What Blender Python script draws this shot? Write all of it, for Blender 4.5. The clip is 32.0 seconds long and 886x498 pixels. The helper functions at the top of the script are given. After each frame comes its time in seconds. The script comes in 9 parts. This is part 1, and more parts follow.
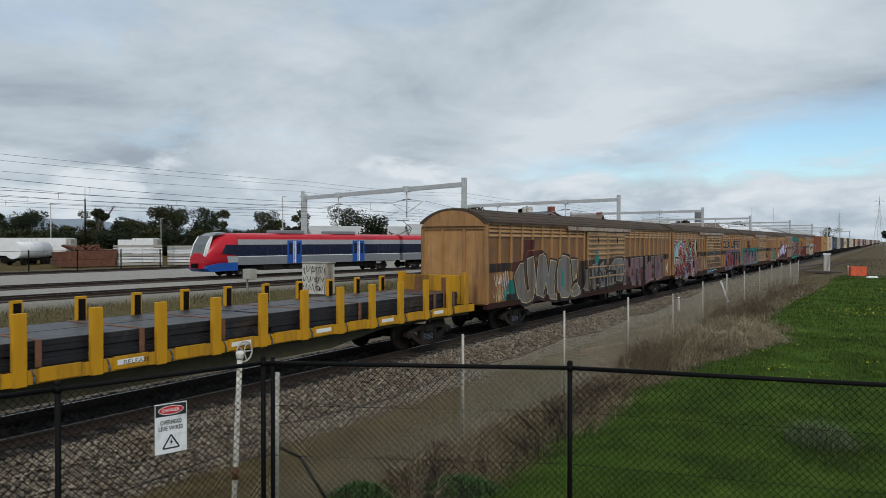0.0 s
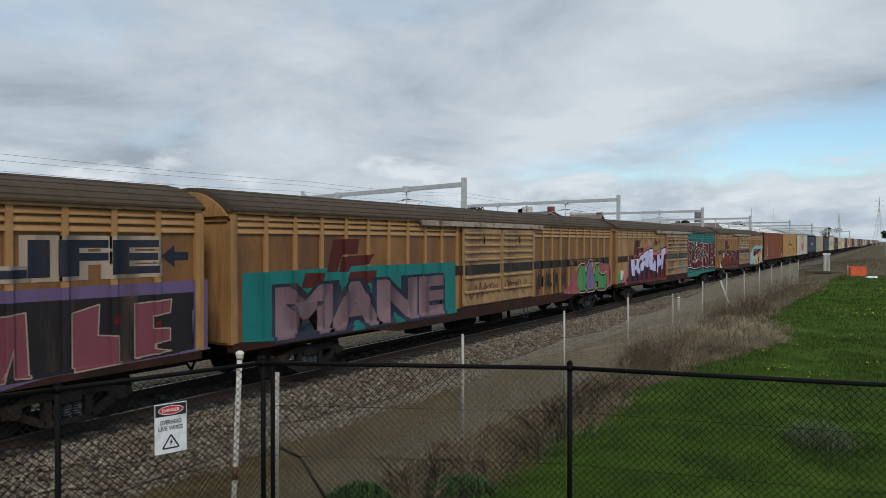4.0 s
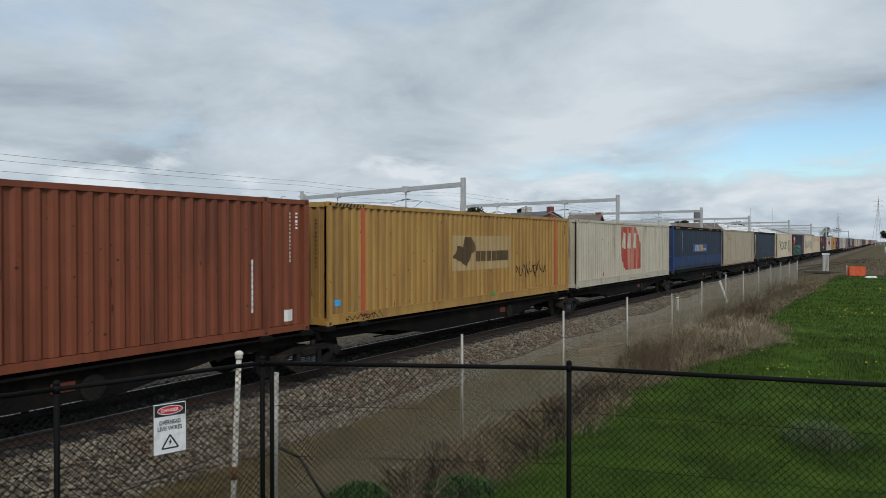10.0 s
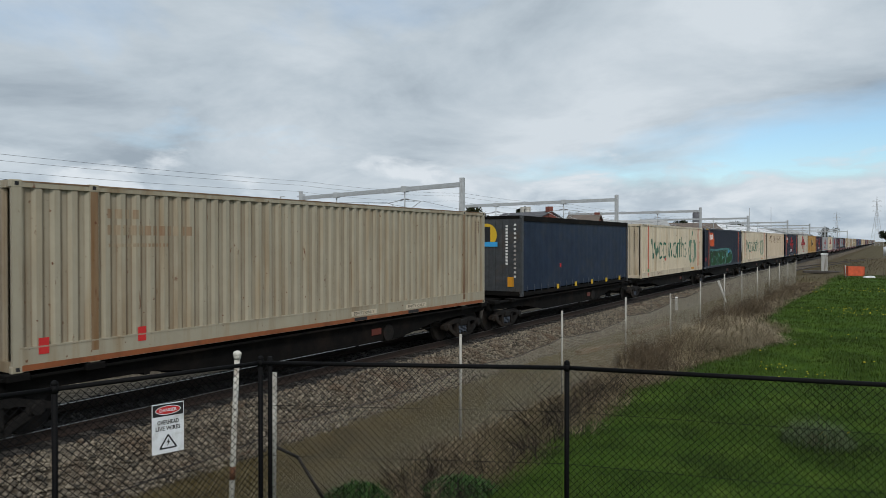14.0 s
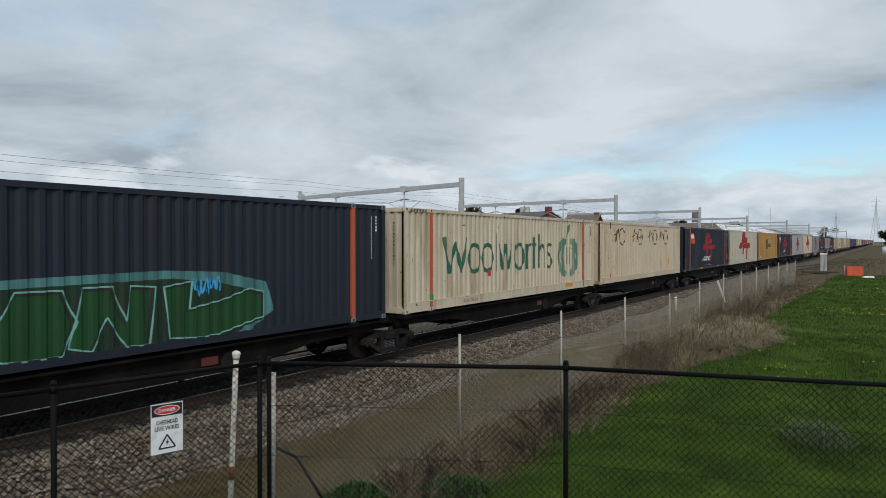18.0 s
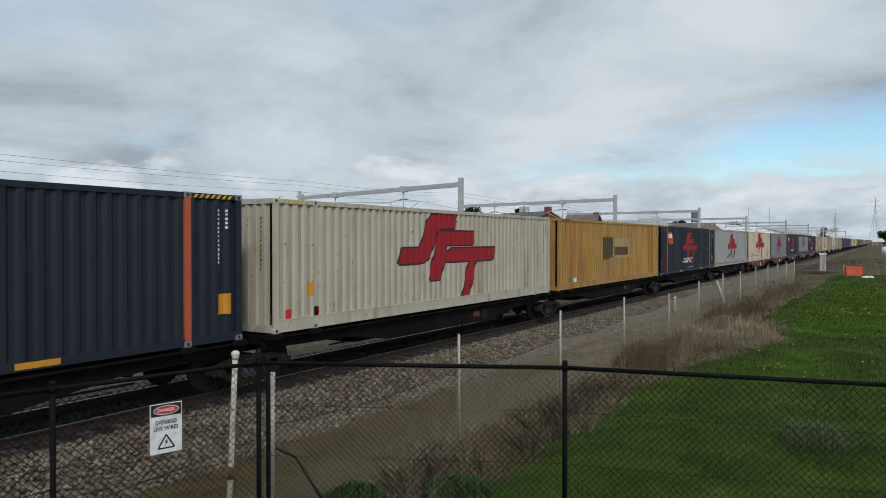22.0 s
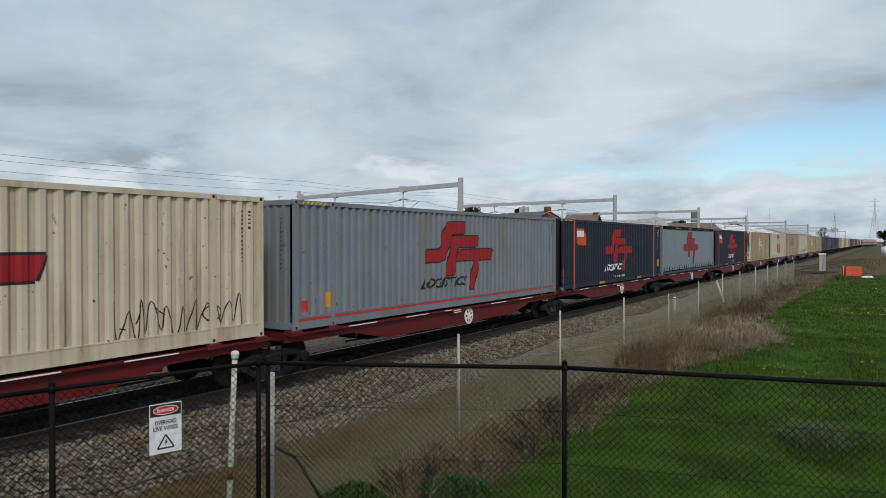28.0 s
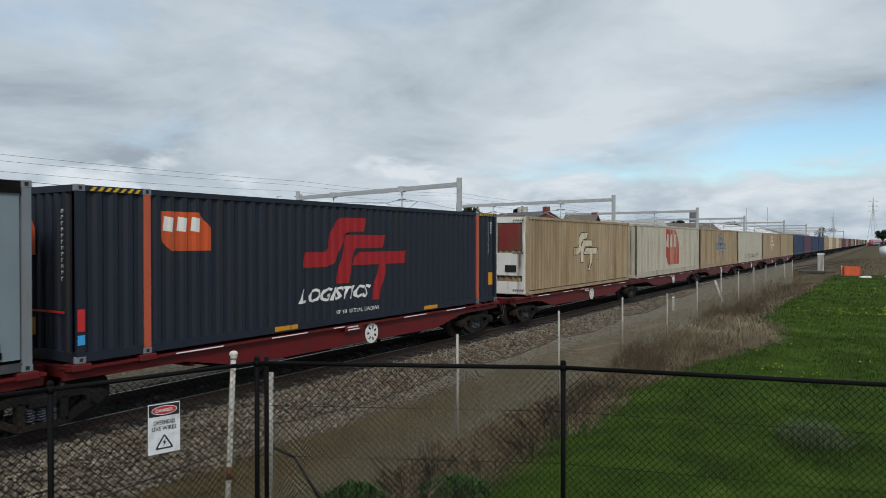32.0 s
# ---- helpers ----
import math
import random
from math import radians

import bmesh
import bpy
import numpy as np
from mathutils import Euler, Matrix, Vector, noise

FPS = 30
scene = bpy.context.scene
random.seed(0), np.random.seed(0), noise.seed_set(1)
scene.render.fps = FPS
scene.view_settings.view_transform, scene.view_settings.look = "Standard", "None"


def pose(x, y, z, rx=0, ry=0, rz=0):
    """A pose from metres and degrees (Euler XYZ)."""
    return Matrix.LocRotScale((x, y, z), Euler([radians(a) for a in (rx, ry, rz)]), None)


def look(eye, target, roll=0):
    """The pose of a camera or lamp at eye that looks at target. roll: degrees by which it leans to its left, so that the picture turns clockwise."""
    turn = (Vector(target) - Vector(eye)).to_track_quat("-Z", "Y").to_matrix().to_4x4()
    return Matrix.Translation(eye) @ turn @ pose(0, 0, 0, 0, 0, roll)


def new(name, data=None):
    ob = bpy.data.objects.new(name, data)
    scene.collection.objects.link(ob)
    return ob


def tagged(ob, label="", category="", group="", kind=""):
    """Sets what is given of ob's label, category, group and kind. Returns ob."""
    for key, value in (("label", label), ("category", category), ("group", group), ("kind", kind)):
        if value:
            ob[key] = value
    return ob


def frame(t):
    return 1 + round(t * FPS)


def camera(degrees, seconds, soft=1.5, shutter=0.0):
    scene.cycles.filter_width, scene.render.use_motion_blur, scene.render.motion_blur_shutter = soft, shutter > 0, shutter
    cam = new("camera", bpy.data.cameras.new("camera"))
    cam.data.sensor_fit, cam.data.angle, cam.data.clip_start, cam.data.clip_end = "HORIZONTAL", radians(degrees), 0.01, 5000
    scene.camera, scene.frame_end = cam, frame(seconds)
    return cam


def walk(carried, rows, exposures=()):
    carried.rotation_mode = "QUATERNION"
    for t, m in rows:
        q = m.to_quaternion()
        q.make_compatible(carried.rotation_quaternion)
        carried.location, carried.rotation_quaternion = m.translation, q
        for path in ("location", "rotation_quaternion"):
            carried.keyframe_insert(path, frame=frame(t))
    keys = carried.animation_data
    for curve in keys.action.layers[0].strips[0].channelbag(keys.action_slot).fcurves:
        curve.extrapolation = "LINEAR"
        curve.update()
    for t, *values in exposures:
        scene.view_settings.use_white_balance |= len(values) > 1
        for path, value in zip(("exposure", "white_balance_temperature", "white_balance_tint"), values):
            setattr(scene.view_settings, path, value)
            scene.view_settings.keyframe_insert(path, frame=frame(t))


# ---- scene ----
# the camera hovers about three metres over the rails and drifts very slightly
cam = camera(63.6, 32.0, soft=0.55, shutter=0.04)
CAM_Z = 3.03


def cam_pose(heading, x=0.0, y=0.0, z=CAM_Z):
    """heading: degrees to the left of the +Y axis, along which the freight line runs."""
    return pose(x, y, z, 90 - 0.63, 0, heading)


CAM_ROWS = [(0.0, 32.02, 0.0, 0.0), (3.5, 32.01, 0.0, 0.0), (6.5, 32.0, 0.0, 0.0), (10.0, 31.95, 0.0, 0.0), (13.5, 31.88, 0.01, 0.0),
            (17.5, 31.83, 0.015, 0.0), (21.0, 31.79, 0.02, 0.0), (25.5, 31.76, 0.02, 0.0), (29.0, 31.74, 0.02, 0.0), (32.0, 31.65, 0.02, 0.0)]
walk(cam, [(t, cam_pose(h, x, y)) for t, h, x, y in CAM_ROWS], exposures=[(0.0, 0.0), (32.0, 0.0)])

# ---- light: bright broken overcast, soft sun from behind the camera's right ----
SUN_EL, SUN_AZ = 42.0, 138.0
world = bpy.data.worlds.new("world")
scene.world = world
world.use_nodes = True
wn, wl = world.node_tree.nodes, world.node_tree.links
wn.clear()


def wnode(kind, **props):
    n = wn.new(kind)
    for k, v in props.items():
        n.inputs[k].default_value = v
    return n


w_out = wn.new("ShaderNodeOutputWorld")
w_bg = wnode("ShaderNodeBackground", Strength=0.92)
w_tc = wn.new("ShaderNodeTexCoord")
w_sky = wn.new("ShaderNodeTexSky")
w_sky.sky_type = "NISHITA"
w_sky.sun_disc = False
w_sky.sun_elevation = radians(SUN_EL)
w_sky.sun_rotation = radians(SUN_AZ)
w_skyk = wn.new("ShaderNodeMix")
w_skyk.data_type, w_skyk.blend_type = "RGBA", "MULTIPLY"
w_skyk.inputs[0].default_value = 1.0
w_skyk.inputs[7].default_value = (0.128, 0.150, 0.160, 1)
wl.new(w_sky.outputs[0], w_skyk.inputs[6])
# cloud layer: direction projected on a flat sheet high above
w_sep = wn.new("ShaderNodeSeparateXYZ")
wl.new(w_tc.outputs["Generated"], w_sep.inputs[0])


def wmath(op, a, b=None, c=None, clamp=False):
    n = wn.new("ShaderNodeMath")
    n.operation, n.use_clamp = op, clamp
    for i, v in enumerate((a, b, c)):
        if v is None:
            continue
        if isinstance(v, (int, float)):
            n.inputs[i].default_value = v
        else:
            wl.new(v, n.inputs[i])
    return n.outputs[0]


def wramp(fac, stops):
    n = wn.new("ShaderNodeValToRGB")
    while len(n.color_ramp.elements) < len(stops):
        n.color_ramp.elements.new(0.5)
    for e, (p, c) in zip(n.color_ramp.elements, stops):
        e.position, e.color = p, (*c, 1) if len(c) == 3 else c
    wl.new(fac, n.inputs[0])
    return n.outputs[0]


w_up = wmath("MAXIMUM", w_sep.outputs[2], 0.0)
w_den = wmath("ADD", w_up, 0.22)
w_px = wmath("DIVIDE", w_sep.outputs[0], w_den)
w_py = wmath("DIVIDE", w_sep.outputs[1], w_den)
w_comb = wn.new("ShaderNodeCombineXYZ")
wl.new(w_px, w_comb.inputs[0])
wl.new(w_py, w_comb.inputs[1])


def wnoise(scale, detail, rough, offset, dist=0.0):
    m = wn.new("ShaderNodeMapping")
    m.inputs["Location"].default_value = offset
    wl.new(w_comb.outputs[0], m.inputs["Vector"])
    n = wnode("ShaderNodeTexNoise", Scale=scale, Detail=detail, Roughness=rough, Distortion=dist)
    wl.new(m.outputs[0], n.inputs["Vector"])
    return n.outputs[0]


w_big = wnoise(0.55, 5, 0.5, (3.1, 1.7, 0.0), 0.2)
w_fine = wnoise(1.6, 7, 0.55, (7.3, 4.2, 2.0), 0.4)
w_cov = wmath("ADD", wmath("MULTIPLY", w_big, 0.6), wmath("MULTIPLY", w_fine, 0.4))
# the sheet of cloud thins towards the north-east horizon, where blue sky shows above low cumulus
w_ne = wmath("ADD", wmath("MULTIPLY", w_sep.outputs[0], 0.35), wmath("MULTIPLY", w_sep.outputs[1], 0.94))
w_az = wramp(w_ne, [(0.58, (0, 0, 0)), (0.93, (1, 1, 1))])
w_el = wramp(w_sep.outputs[2], [(0.05, (0, 0, 0)), (0.085, (1, 1, 1)), (0.14, (1, 1, 1)), (0.20, (0, 0, 0))])
w_gap = wmath("MULTIPLY", wmath("MULTIPLY", w_az, w_el), 0.33)
w_cov = wmath("SUBTRACT", w_cov, w_gap)
w_mask = wramp(w_cov, [(0.23, (0, 0, 0)), (0.42, (1, 1, 1))])
w_shade = wnoise(1.25, 7, 0.58, (1.0, 9.0, 5.0), 0.3)
w_cloud = wramp(w_shade, [(0.30, (0.36, 0.43, 0.50)), (0.46, (0.52, 0.60, 0.67)), (0.66, (0.70, 0.77, 0.83))])
# low heaps of cumulus above the horizon
w_map = wn.new("ShaderNodeMapping")
w_map.inputs["Scale"].default_value = (9.0, 9.0, 26.0)
wl.new(w_tc.outputs["Generated"], w_map.inputs["Vector"])
w_heap = wnode("ShaderNodeTexNoise", Scale=1.0, Detail=7.0, Roughness=0.55, Distortion=0.3)
wl.new(w_map.outputs[0], w_heap.inputs["Vector"])
w_hm = wmath("ADD", w_heap.outputs[0], wmath("SUBTRACT", 0.36, wmath("MULTIPLY", w_sep.outputs[2], 4.4)))
w_hmask = wramp(w_hm, [(0.42, (0, 0, 0)), (0.60, (1, 1, 1))])
w_heapc = wramp(w_heap.outputs[0], [(0.36, (0.44, 0.53, 0.62)), (0.50, (0.62, 0.70, 0.77)), (0.64, (0.77, 0.83, 0.885))])
w_mix = wn.new("ShaderNodeMix")
w_mix.data_type = "RGBA"
wl.new(w_mask, w_mix.inputs[0])
wl.new(w_skyk.outputs[2], w_mix.inputs[6])
wl.new(w_cloud, w_mix.inputs[7])
w_mix2 = wn.new("ShaderNodeMix")
w_mix2.data_type = "RGBA"
wl.new(w_hmask, w_mix2.inputs[0])
wl.new(w_mix.outputs[2], w_mix2.inputs[6])
wl.new(w_heapc, w_mix2.inputs[7])
wl.new(w_mix2.outputs[2], w_bg.inputs[0])
wl.new(w_bg.outputs[0], w_out.inputs[0])

sun = new("sun", bpy.data.lights.new("sun", "SUN"))
sun.data.energy, sun.data.angle, sun.data.color = 1.75, radians(12), (1.0, 0.96, 0.91)
sun.matrix_world = look((math.sin(radians(SUN_AZ)) * math.cos(radians(SUN_EL)), math.cos(radians(SUN_AZ)) * math.cos(radians(SUN_EL)), math.sin(radians(SUN_EL))), (0, 0, 0))
# ---- materials ----
MATS = {}


def mat(name, color, rough=0.7, metal=0.0, var=0.15, scale=4.0, bump=0.0, bscale=60.0, dirt=None, dirt_amt=0.0, dirt_scale=1.2, streak=False,
        rand=0.0, island=0.0, spec=0.5, coat=0.0, worn=0.0, rust=(0.13, 0.05, 0.022), folds=None):
    """A painted or natural surface: colour with variation at two scales, an optional dirt layer, fine relief."""
    if name in MATS:
        return MATS[name]
    m = bpy.data.materials.new(name)
    m.use_nodes = True
    n, l = m.node_tree.nodes, m.node_tree.links
    b = n["Principled BSDF"]
    b.inputs["Roughness"].default_value, b.inputs["Metallic"].default_value = rough, metal
    b.inputs["Specular IOR Level"].default_value = spec
    b.inputs["Coat Weight"].default_value = coat
    tc = n.new("ShaderNodeTexCoord")
    # every object takes its own piece of the pattern
    own = n.new("ShaderNodeVectorMath")
    own.operation = "ADD"
    oi, om = n.new("ShaderNodeObjectInfo"), n.new("ShaderNodeMath")
    om.operation = "MULTIPLY"
    om.inputs[1].default_value = 61.0 if worn else 0.0
    l.new(oi.outputs["Random"], om.inputs[0])
    l.new(tc.outputs["Object"], own.inputs[0])
    l.new(om.outputs[0], own.inputs[1])

    def noise_tex(sc, det=5, ro=0.6, stretch=None):
        t = n.new("ShaderNodeTexNoise")
        t.inputs["Scale"].default_value, t.inputs["Detail"].default_value, t.inputs["Roughness"].default_value = sc, det, ro
        if stretch:
            mp = n.new("ShaderNodeMapping")
            mp.inputs["Scale"].default_value = stretch
            l.new(own.outputs[0], mp.inputs[0])
            l.new(mp.outputs[0], t.inputs["Vector"])
        else:
            l.new(own.outputs[0], t.inputs["Vector"])
        return t.outputs[0]

    def mix(fac, a, c, blend="MIX"):
        x = n.new("ShaderNodeMix")
        x.data_type, x.blend_type = "RGBA", blend
        for sock, v in ((x.inputs[0], fac), (x.inputs[6], a), (x.inputs[7], c)):
            if isinstance(v, (int, float)):
                sock.default_value = v
            elif isinstance(v, tuple):
                sock.default_value = (*v, 1)
            else:
                l.new(v, sock)
        return x.outputs[2]

    def ramp(fac, p0, p1, c0=(0, 0, 0), c1=(1, 1, 1)):
        r = n.new("ShaderNodeValToRGB")
        r.color_ramp.elements[0].position, r.color_ramp.elements[0].color = p0, (*c0, 1)
        r.color_ramp.elements[1].position, r.color_ramp.elements[1].color = p1, (*c1, 1)
        l.new(fac, r.inputs[0])
        return r.outputs[0]

    lo, hi = tuple(c * (1 - var) for c in color), tuple(min(1, c * (1 + var)) for c in color)
    col = ramp(noise_tex(scale), 0.3, 0.7, lo, hi)
    fine = ramp(noise_tex(scale * 9, 3), 0.25, 0.75, (1 - var * 0.6,) * 3, (1, 1, 1))
    col = mix(1.0, col, fine, "MULTIPLY")
    if rand or island:
        src = n.new("ShaderNodeObjectInfo").outputs["Random"] if rand else n.new("ShaderNodeNewGeometry").outputs["Random Per Island"]
        k = rand or island
        col = mix(1.0, col, ramp(src, 0.0, 1.0, (1 - k,) * 3, (1, 1, 1)), "MULTIPLY")
    if dirt:
        d = noise_tex(dirt_scale, 7, 0.65, (1, 1, 0.12) if streak else None)
        d = ramp(d, 0.62 - dirt_amt * 0.35, 0.80 - dirt_amt * 0.25)
        col = mix(d, col, dirt)
    if worn:
        # narrow rust runs down the sheet, then chipped spots
        s = ramp(noise_tex(1.0, 4, 0.6, (2.0, 5.5, 0.35)), 0.50, 0.72)
        col = mix(1.0, col, mix(s, (1, 1, 1), (1 - 0.16 * worn, 1 - 0.34 * worn, 1 - 0.52 * worn)), "MULTIPLY")
        s = ramp(noise_tex(1.0, 5, 0.7, (3.0, 9.0, 1.6)), 0.665, 0.71)
        col = mix(s, col, rust)
        s = ramp(noise_tex(9.0, 3, 0.5), 0.70, 0.73)
        col = mix(s, col, rust)
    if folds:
        # dust, rust and the shade of the folds, painted on a corrugated sheet: (start, pitch, depth of colour, dark
        # tone)
        y0, pitch, amount, grime_shade = folds
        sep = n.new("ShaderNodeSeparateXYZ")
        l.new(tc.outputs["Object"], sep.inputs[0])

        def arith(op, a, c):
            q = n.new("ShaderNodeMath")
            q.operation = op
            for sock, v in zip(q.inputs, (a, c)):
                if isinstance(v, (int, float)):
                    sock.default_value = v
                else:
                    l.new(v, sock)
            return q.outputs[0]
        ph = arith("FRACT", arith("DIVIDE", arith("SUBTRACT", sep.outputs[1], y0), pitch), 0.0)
        # darkest in the inner corners and on the slope turned away
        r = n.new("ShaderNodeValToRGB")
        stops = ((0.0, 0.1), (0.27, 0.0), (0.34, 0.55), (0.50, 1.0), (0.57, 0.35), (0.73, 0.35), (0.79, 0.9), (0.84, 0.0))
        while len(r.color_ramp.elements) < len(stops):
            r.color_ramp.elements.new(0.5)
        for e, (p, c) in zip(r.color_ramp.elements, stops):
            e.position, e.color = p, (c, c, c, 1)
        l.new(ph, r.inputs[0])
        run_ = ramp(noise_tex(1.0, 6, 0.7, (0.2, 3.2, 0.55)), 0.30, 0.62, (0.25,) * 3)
        col = mix(arith("MULTIPLY", arith("MULTIPLY", r.outputs[0], run_), amount), col, grime_shade)
    l.new(col, b.inputs["Base Color"])
    rr = n.new("ShaderNodeMapRange")
    rr.inputs[3].default_value, rr.inputs[4].default_value = max(0.03, rough - 0.1), min(1, rough + 0.12)
    l.new(noise_tex(scale * 2.3), rr.inputs[0])
    l.new(rr.outputs[0], b.inputs["Roughness"])
    if bump:
        bp = n.new("ShaderNodeBump")
        bp.inputs["Strength"].default_value, bp.inputs["Distance"].default_value = bump, 0.02
        l.new(noise_tex(bscale, 6), bp.inputs["Height"])
        l.new(bp.outputs[0], b.inputs["Normal"])
    MATS[name] = m
    return m


def paint(name, c, dirt_amt=0.35, dirt=(0.12, 0.075, 0.045), rough=0.55, var=0.08, streak=True, **k):
    k.setdefault("spec", 0.28)
    return mat(name, c, rough, 0.0, var, 1.1, 0.05, 40, dirt, dirt_amt, 1.6, streak, **k)


# ---- geometry helpers ----
def part(name, bm, material, parent, label=""):
    """Links a bmesh (or mesh) as one mesh object under a thing or under a part."""
    if isinstance(bm, bpy.types.Mesh):
        me = bm
    else:
        me = bpy.data.meshes.new(name)
        bm.to_mesh(me)
        bm.free()
    if material and not me.materials:
        me.materials.append(material)
    ob = new(name, me)
    ob.parent = parent
    if label:
        ob["label"] = label
    if name in ("code_marks", "hazard_stripe", "plate_mark", "green_ticks", "red_blocks"):
        tagged(ob, kind="stuff")
    return ob


def thing(name, m, label, category, group="", kind=""):
    ob = new(name)
    ob.matrix_basis = m
    return tagged(ob, label, category, group, kind)


def box(bm, x0, y0, z0, x1, y1, z1, bevel=0.0):
    v = [bm.verts.new((x, y, z)) for z in (z0, z1) for y in (y0, y1) for x in (x0, x1)]
    fs = [(0, 2, 3, 1), (4, 5, 7, 6), (0, 1, 5, 4), (2, 6, 7, 3), (0, 4, 6, 2), (1, 3, 7, 5)]
    faces = [bm.faces.new([v[i] for i in f]) for f in fs]
    if bevel:
        edges = list({e for f in faces for e in f.edges})
        bmesh.ops.bevel(bm, geom=edges, offset=bevel, segments=1, affect="EDGES", profile=0.5)
    return bm


def boxes(*lst, bevel=0.0):
    bm = bmesh.new()
    for b in lst:
        box(bm, *b, bevel=bevel)
    return bm


def cyl(bm, p0, p1, r0, r1=None, n=12, caps=True):
    p0, p1 = Vector(p0), Vector(p1)
    r1 = r0 if r1 is None else r1
    d = (p1 - p0).normalized()
    a = d.orthogonal().normalized()
    b = d.cross(a)
    rings = []
    for p, r in ((p0, r0), (p1, r1)):
        rings.append([bm.verts.new(p + (a * math.cos(2 * math.pi * i / n) + b * math.sin(2 * math.pi * i / n)) * r) for i in range(n)])
    for i in range(n):
        j = (i + 1) % n
        f = bm.faces.new((rings[0][i], rings[0][j], rings[1][j], rings[1][i]))
        f.smooth = n >= 8
    if caps:
        bm.faces.new(rings[0][::-1])
        bm.faces.new(rings[1])
    return bm


def tube(pts, r, n=5):
    """One bent tube through the points."""
    bm = bmesh.new()
    prev = None
    pts = [Vector(p) for p in pts]
    for i, p in enumerate(pts):
        d = (pts[min(i + 1, len(pts) - 1)] - pts[max(i - 1, 0)]).normalized()
        a = d.orthogonal().normalized() if prev is None else (a - d * a.dot(d)).normalized()
        b = d.cross(a)
        ring = [bm.verts.new(p + (a * math.cos(2 * math.pi * k / n) + b * math.sin(2 * math.pi * k / n)) * r) for k in range(n)]
        if prev:
            for k in range(n):
                bm.faces.new((prev[k], prev[(k + 1) % n], ring[(k + 1) % n], ring[k])).smooth = True
        prev = ring
    return bm


def rods(lst, n=8):
    bm = bmesh.new()
    for p0, p1, r in lst:
        cyl(bm, p0, p1, r, n=n)
    return bm


def prism(bm, pts, x0, x1, axis="x"):
    """Extrudes a flat outline of (a, z) points: along x the outline lies in (y, z), along y in (x, z), along z in (x, y)."""
    def at(p, d):
        return (d, p[0], p[1]) if axis == "x" else (p[0], d, p[1]) if axis == "y" else (p[0], p[1], d)
    a = [bm.verts.new(at(p, x0)) for p in pts]
    b = [bm.verts.new(at(p, x1)) for p in pts]
    k = len(pts)
    bm.faces.new(a)
    bm.faces.new(b[::-1])
    for i in range(k):
        j = (i + 1) % k
        bm.faces.new((a[j], a[i], b[i], b[j]))
    bmesh.ops.recalc_face_normals(bm, faces=bm.faces)
    return bm


def quick_mesh(name, verts, faces, material=None):
    me = bpy.data.meshes.new(name)
    me.from_pydata(verts, [], faces)
    if material:
        me.materials.append(material)
    return me
# ---- the freight train: it runs along x = TRAIN_X towards -Y ----
TRAIN_X = -12.23
V0, V1, V2 = 14.51, -0.05452, 0.000524


def run(t):
    """How far the freight train has come by t seconds."""
    return V0 * t + V1 * t * t + V2 * t ** 3


movers = []  # (thing, place along the train)

M_BLACK = mat("grimy_black_steel", (0.006, 0.0055, 0.005), 0.85, 0.0, 0.3, 3.0, 0.2, 30, (0.018, 0.013, 0.010), 0.3, spec=0.12)
M_BOGIE = mat("oily_bogie_steel", (0.012, 0.0105, 0.0095), 0.8, 0.0, 0.35, 6.0, 0.3, 30, (0.03, 0.022, 0.016), 0.3, spec=0.2)
M_TYRE = mat("polished_wheel_steel", (0.16, 0.15, 0.14), 0.45, 0.7, 0.3, 8.0)
M_RED = paint("wagon_red", (0.125, 0.009, 0.011), 0.3, (0.04, 0.02, 0.018), 0.5)
M_WHITE = paint("white_marking", (0.72, 0.72, 0.70), 0.1)
M_DULLW = paint("dull_white_print", (0.36, 0.38, 0.42), 0.3, (0.2, 0.22, 0.26))
M_STRIP = mat("reflective_strip", (0.8, 0.8, 0.78), 0.35, 0, 0.05, 10)
M_DKMARK = paint("black_marking", (0.02, 0.02, 0.022), 0.1)
M_CAST = mat("corner_casting_steel", (0.20, 0.19, 0.18), 0.7, 0.3, 0.3, 9, 0.2, 40, (0.1, 0.05, 0.03), 0.3)
M_SIGNRED = paint("logo_red", (0.31, 0.014, 0.020), 0.15, (0.15, 0.03, 0.03))
M_ORANGE = paint("post_orange", (0.48, 0.10, 0.05), 0.3)
M_SCORANGE = paint("logo_orange", (0.55, 0.085, 0.022), 0.15)
M_YELLOW = paint("wagon_yellow", (0.50, 0.255, 0.008), 0.45, (0.16, 0.085, 0.02))
M_HAZ = paint("hazard_yellow", (0.65, 0.42, 0.03), 0.15)
M_LABEL = paint("amber_label", (0.60, 0.27, 0.02), 0.1)
M_GREEN = paint("marking_green", (0.03, 0.28, 0.08), 0.1)
M_BRIGHT = paint("marking_red", (0.55, 0.03, 0.03), 0.1)
M_CYAN = paint("marking_blue", (0.05, 0.35, 0.7), 0.1)


def shared(name, build):
    """One mesh kept for repeats."""
    if name not in MESHES:
        bm = build()
        me = bpy.data.meshes.new(name)
        bm.to_mesh(me)
        bm.free()
        MESHES[name] = me
    return MESHES[name]


MESHES = {}


def wheel_mesh():
    bm = bmesh.new()
    cyl(bm, (-0.065, 0, 0), (0.03, 0, 0), 0.43, n=28)
    cyl(bm, (-0.095, 0, 0), (-0.065, 0, 0), 0.46, n=28)
    cyl(bm, (0.03, 0, 0), (0.07, 0, 0), 0.12, 0.10, n=14)
    return bm


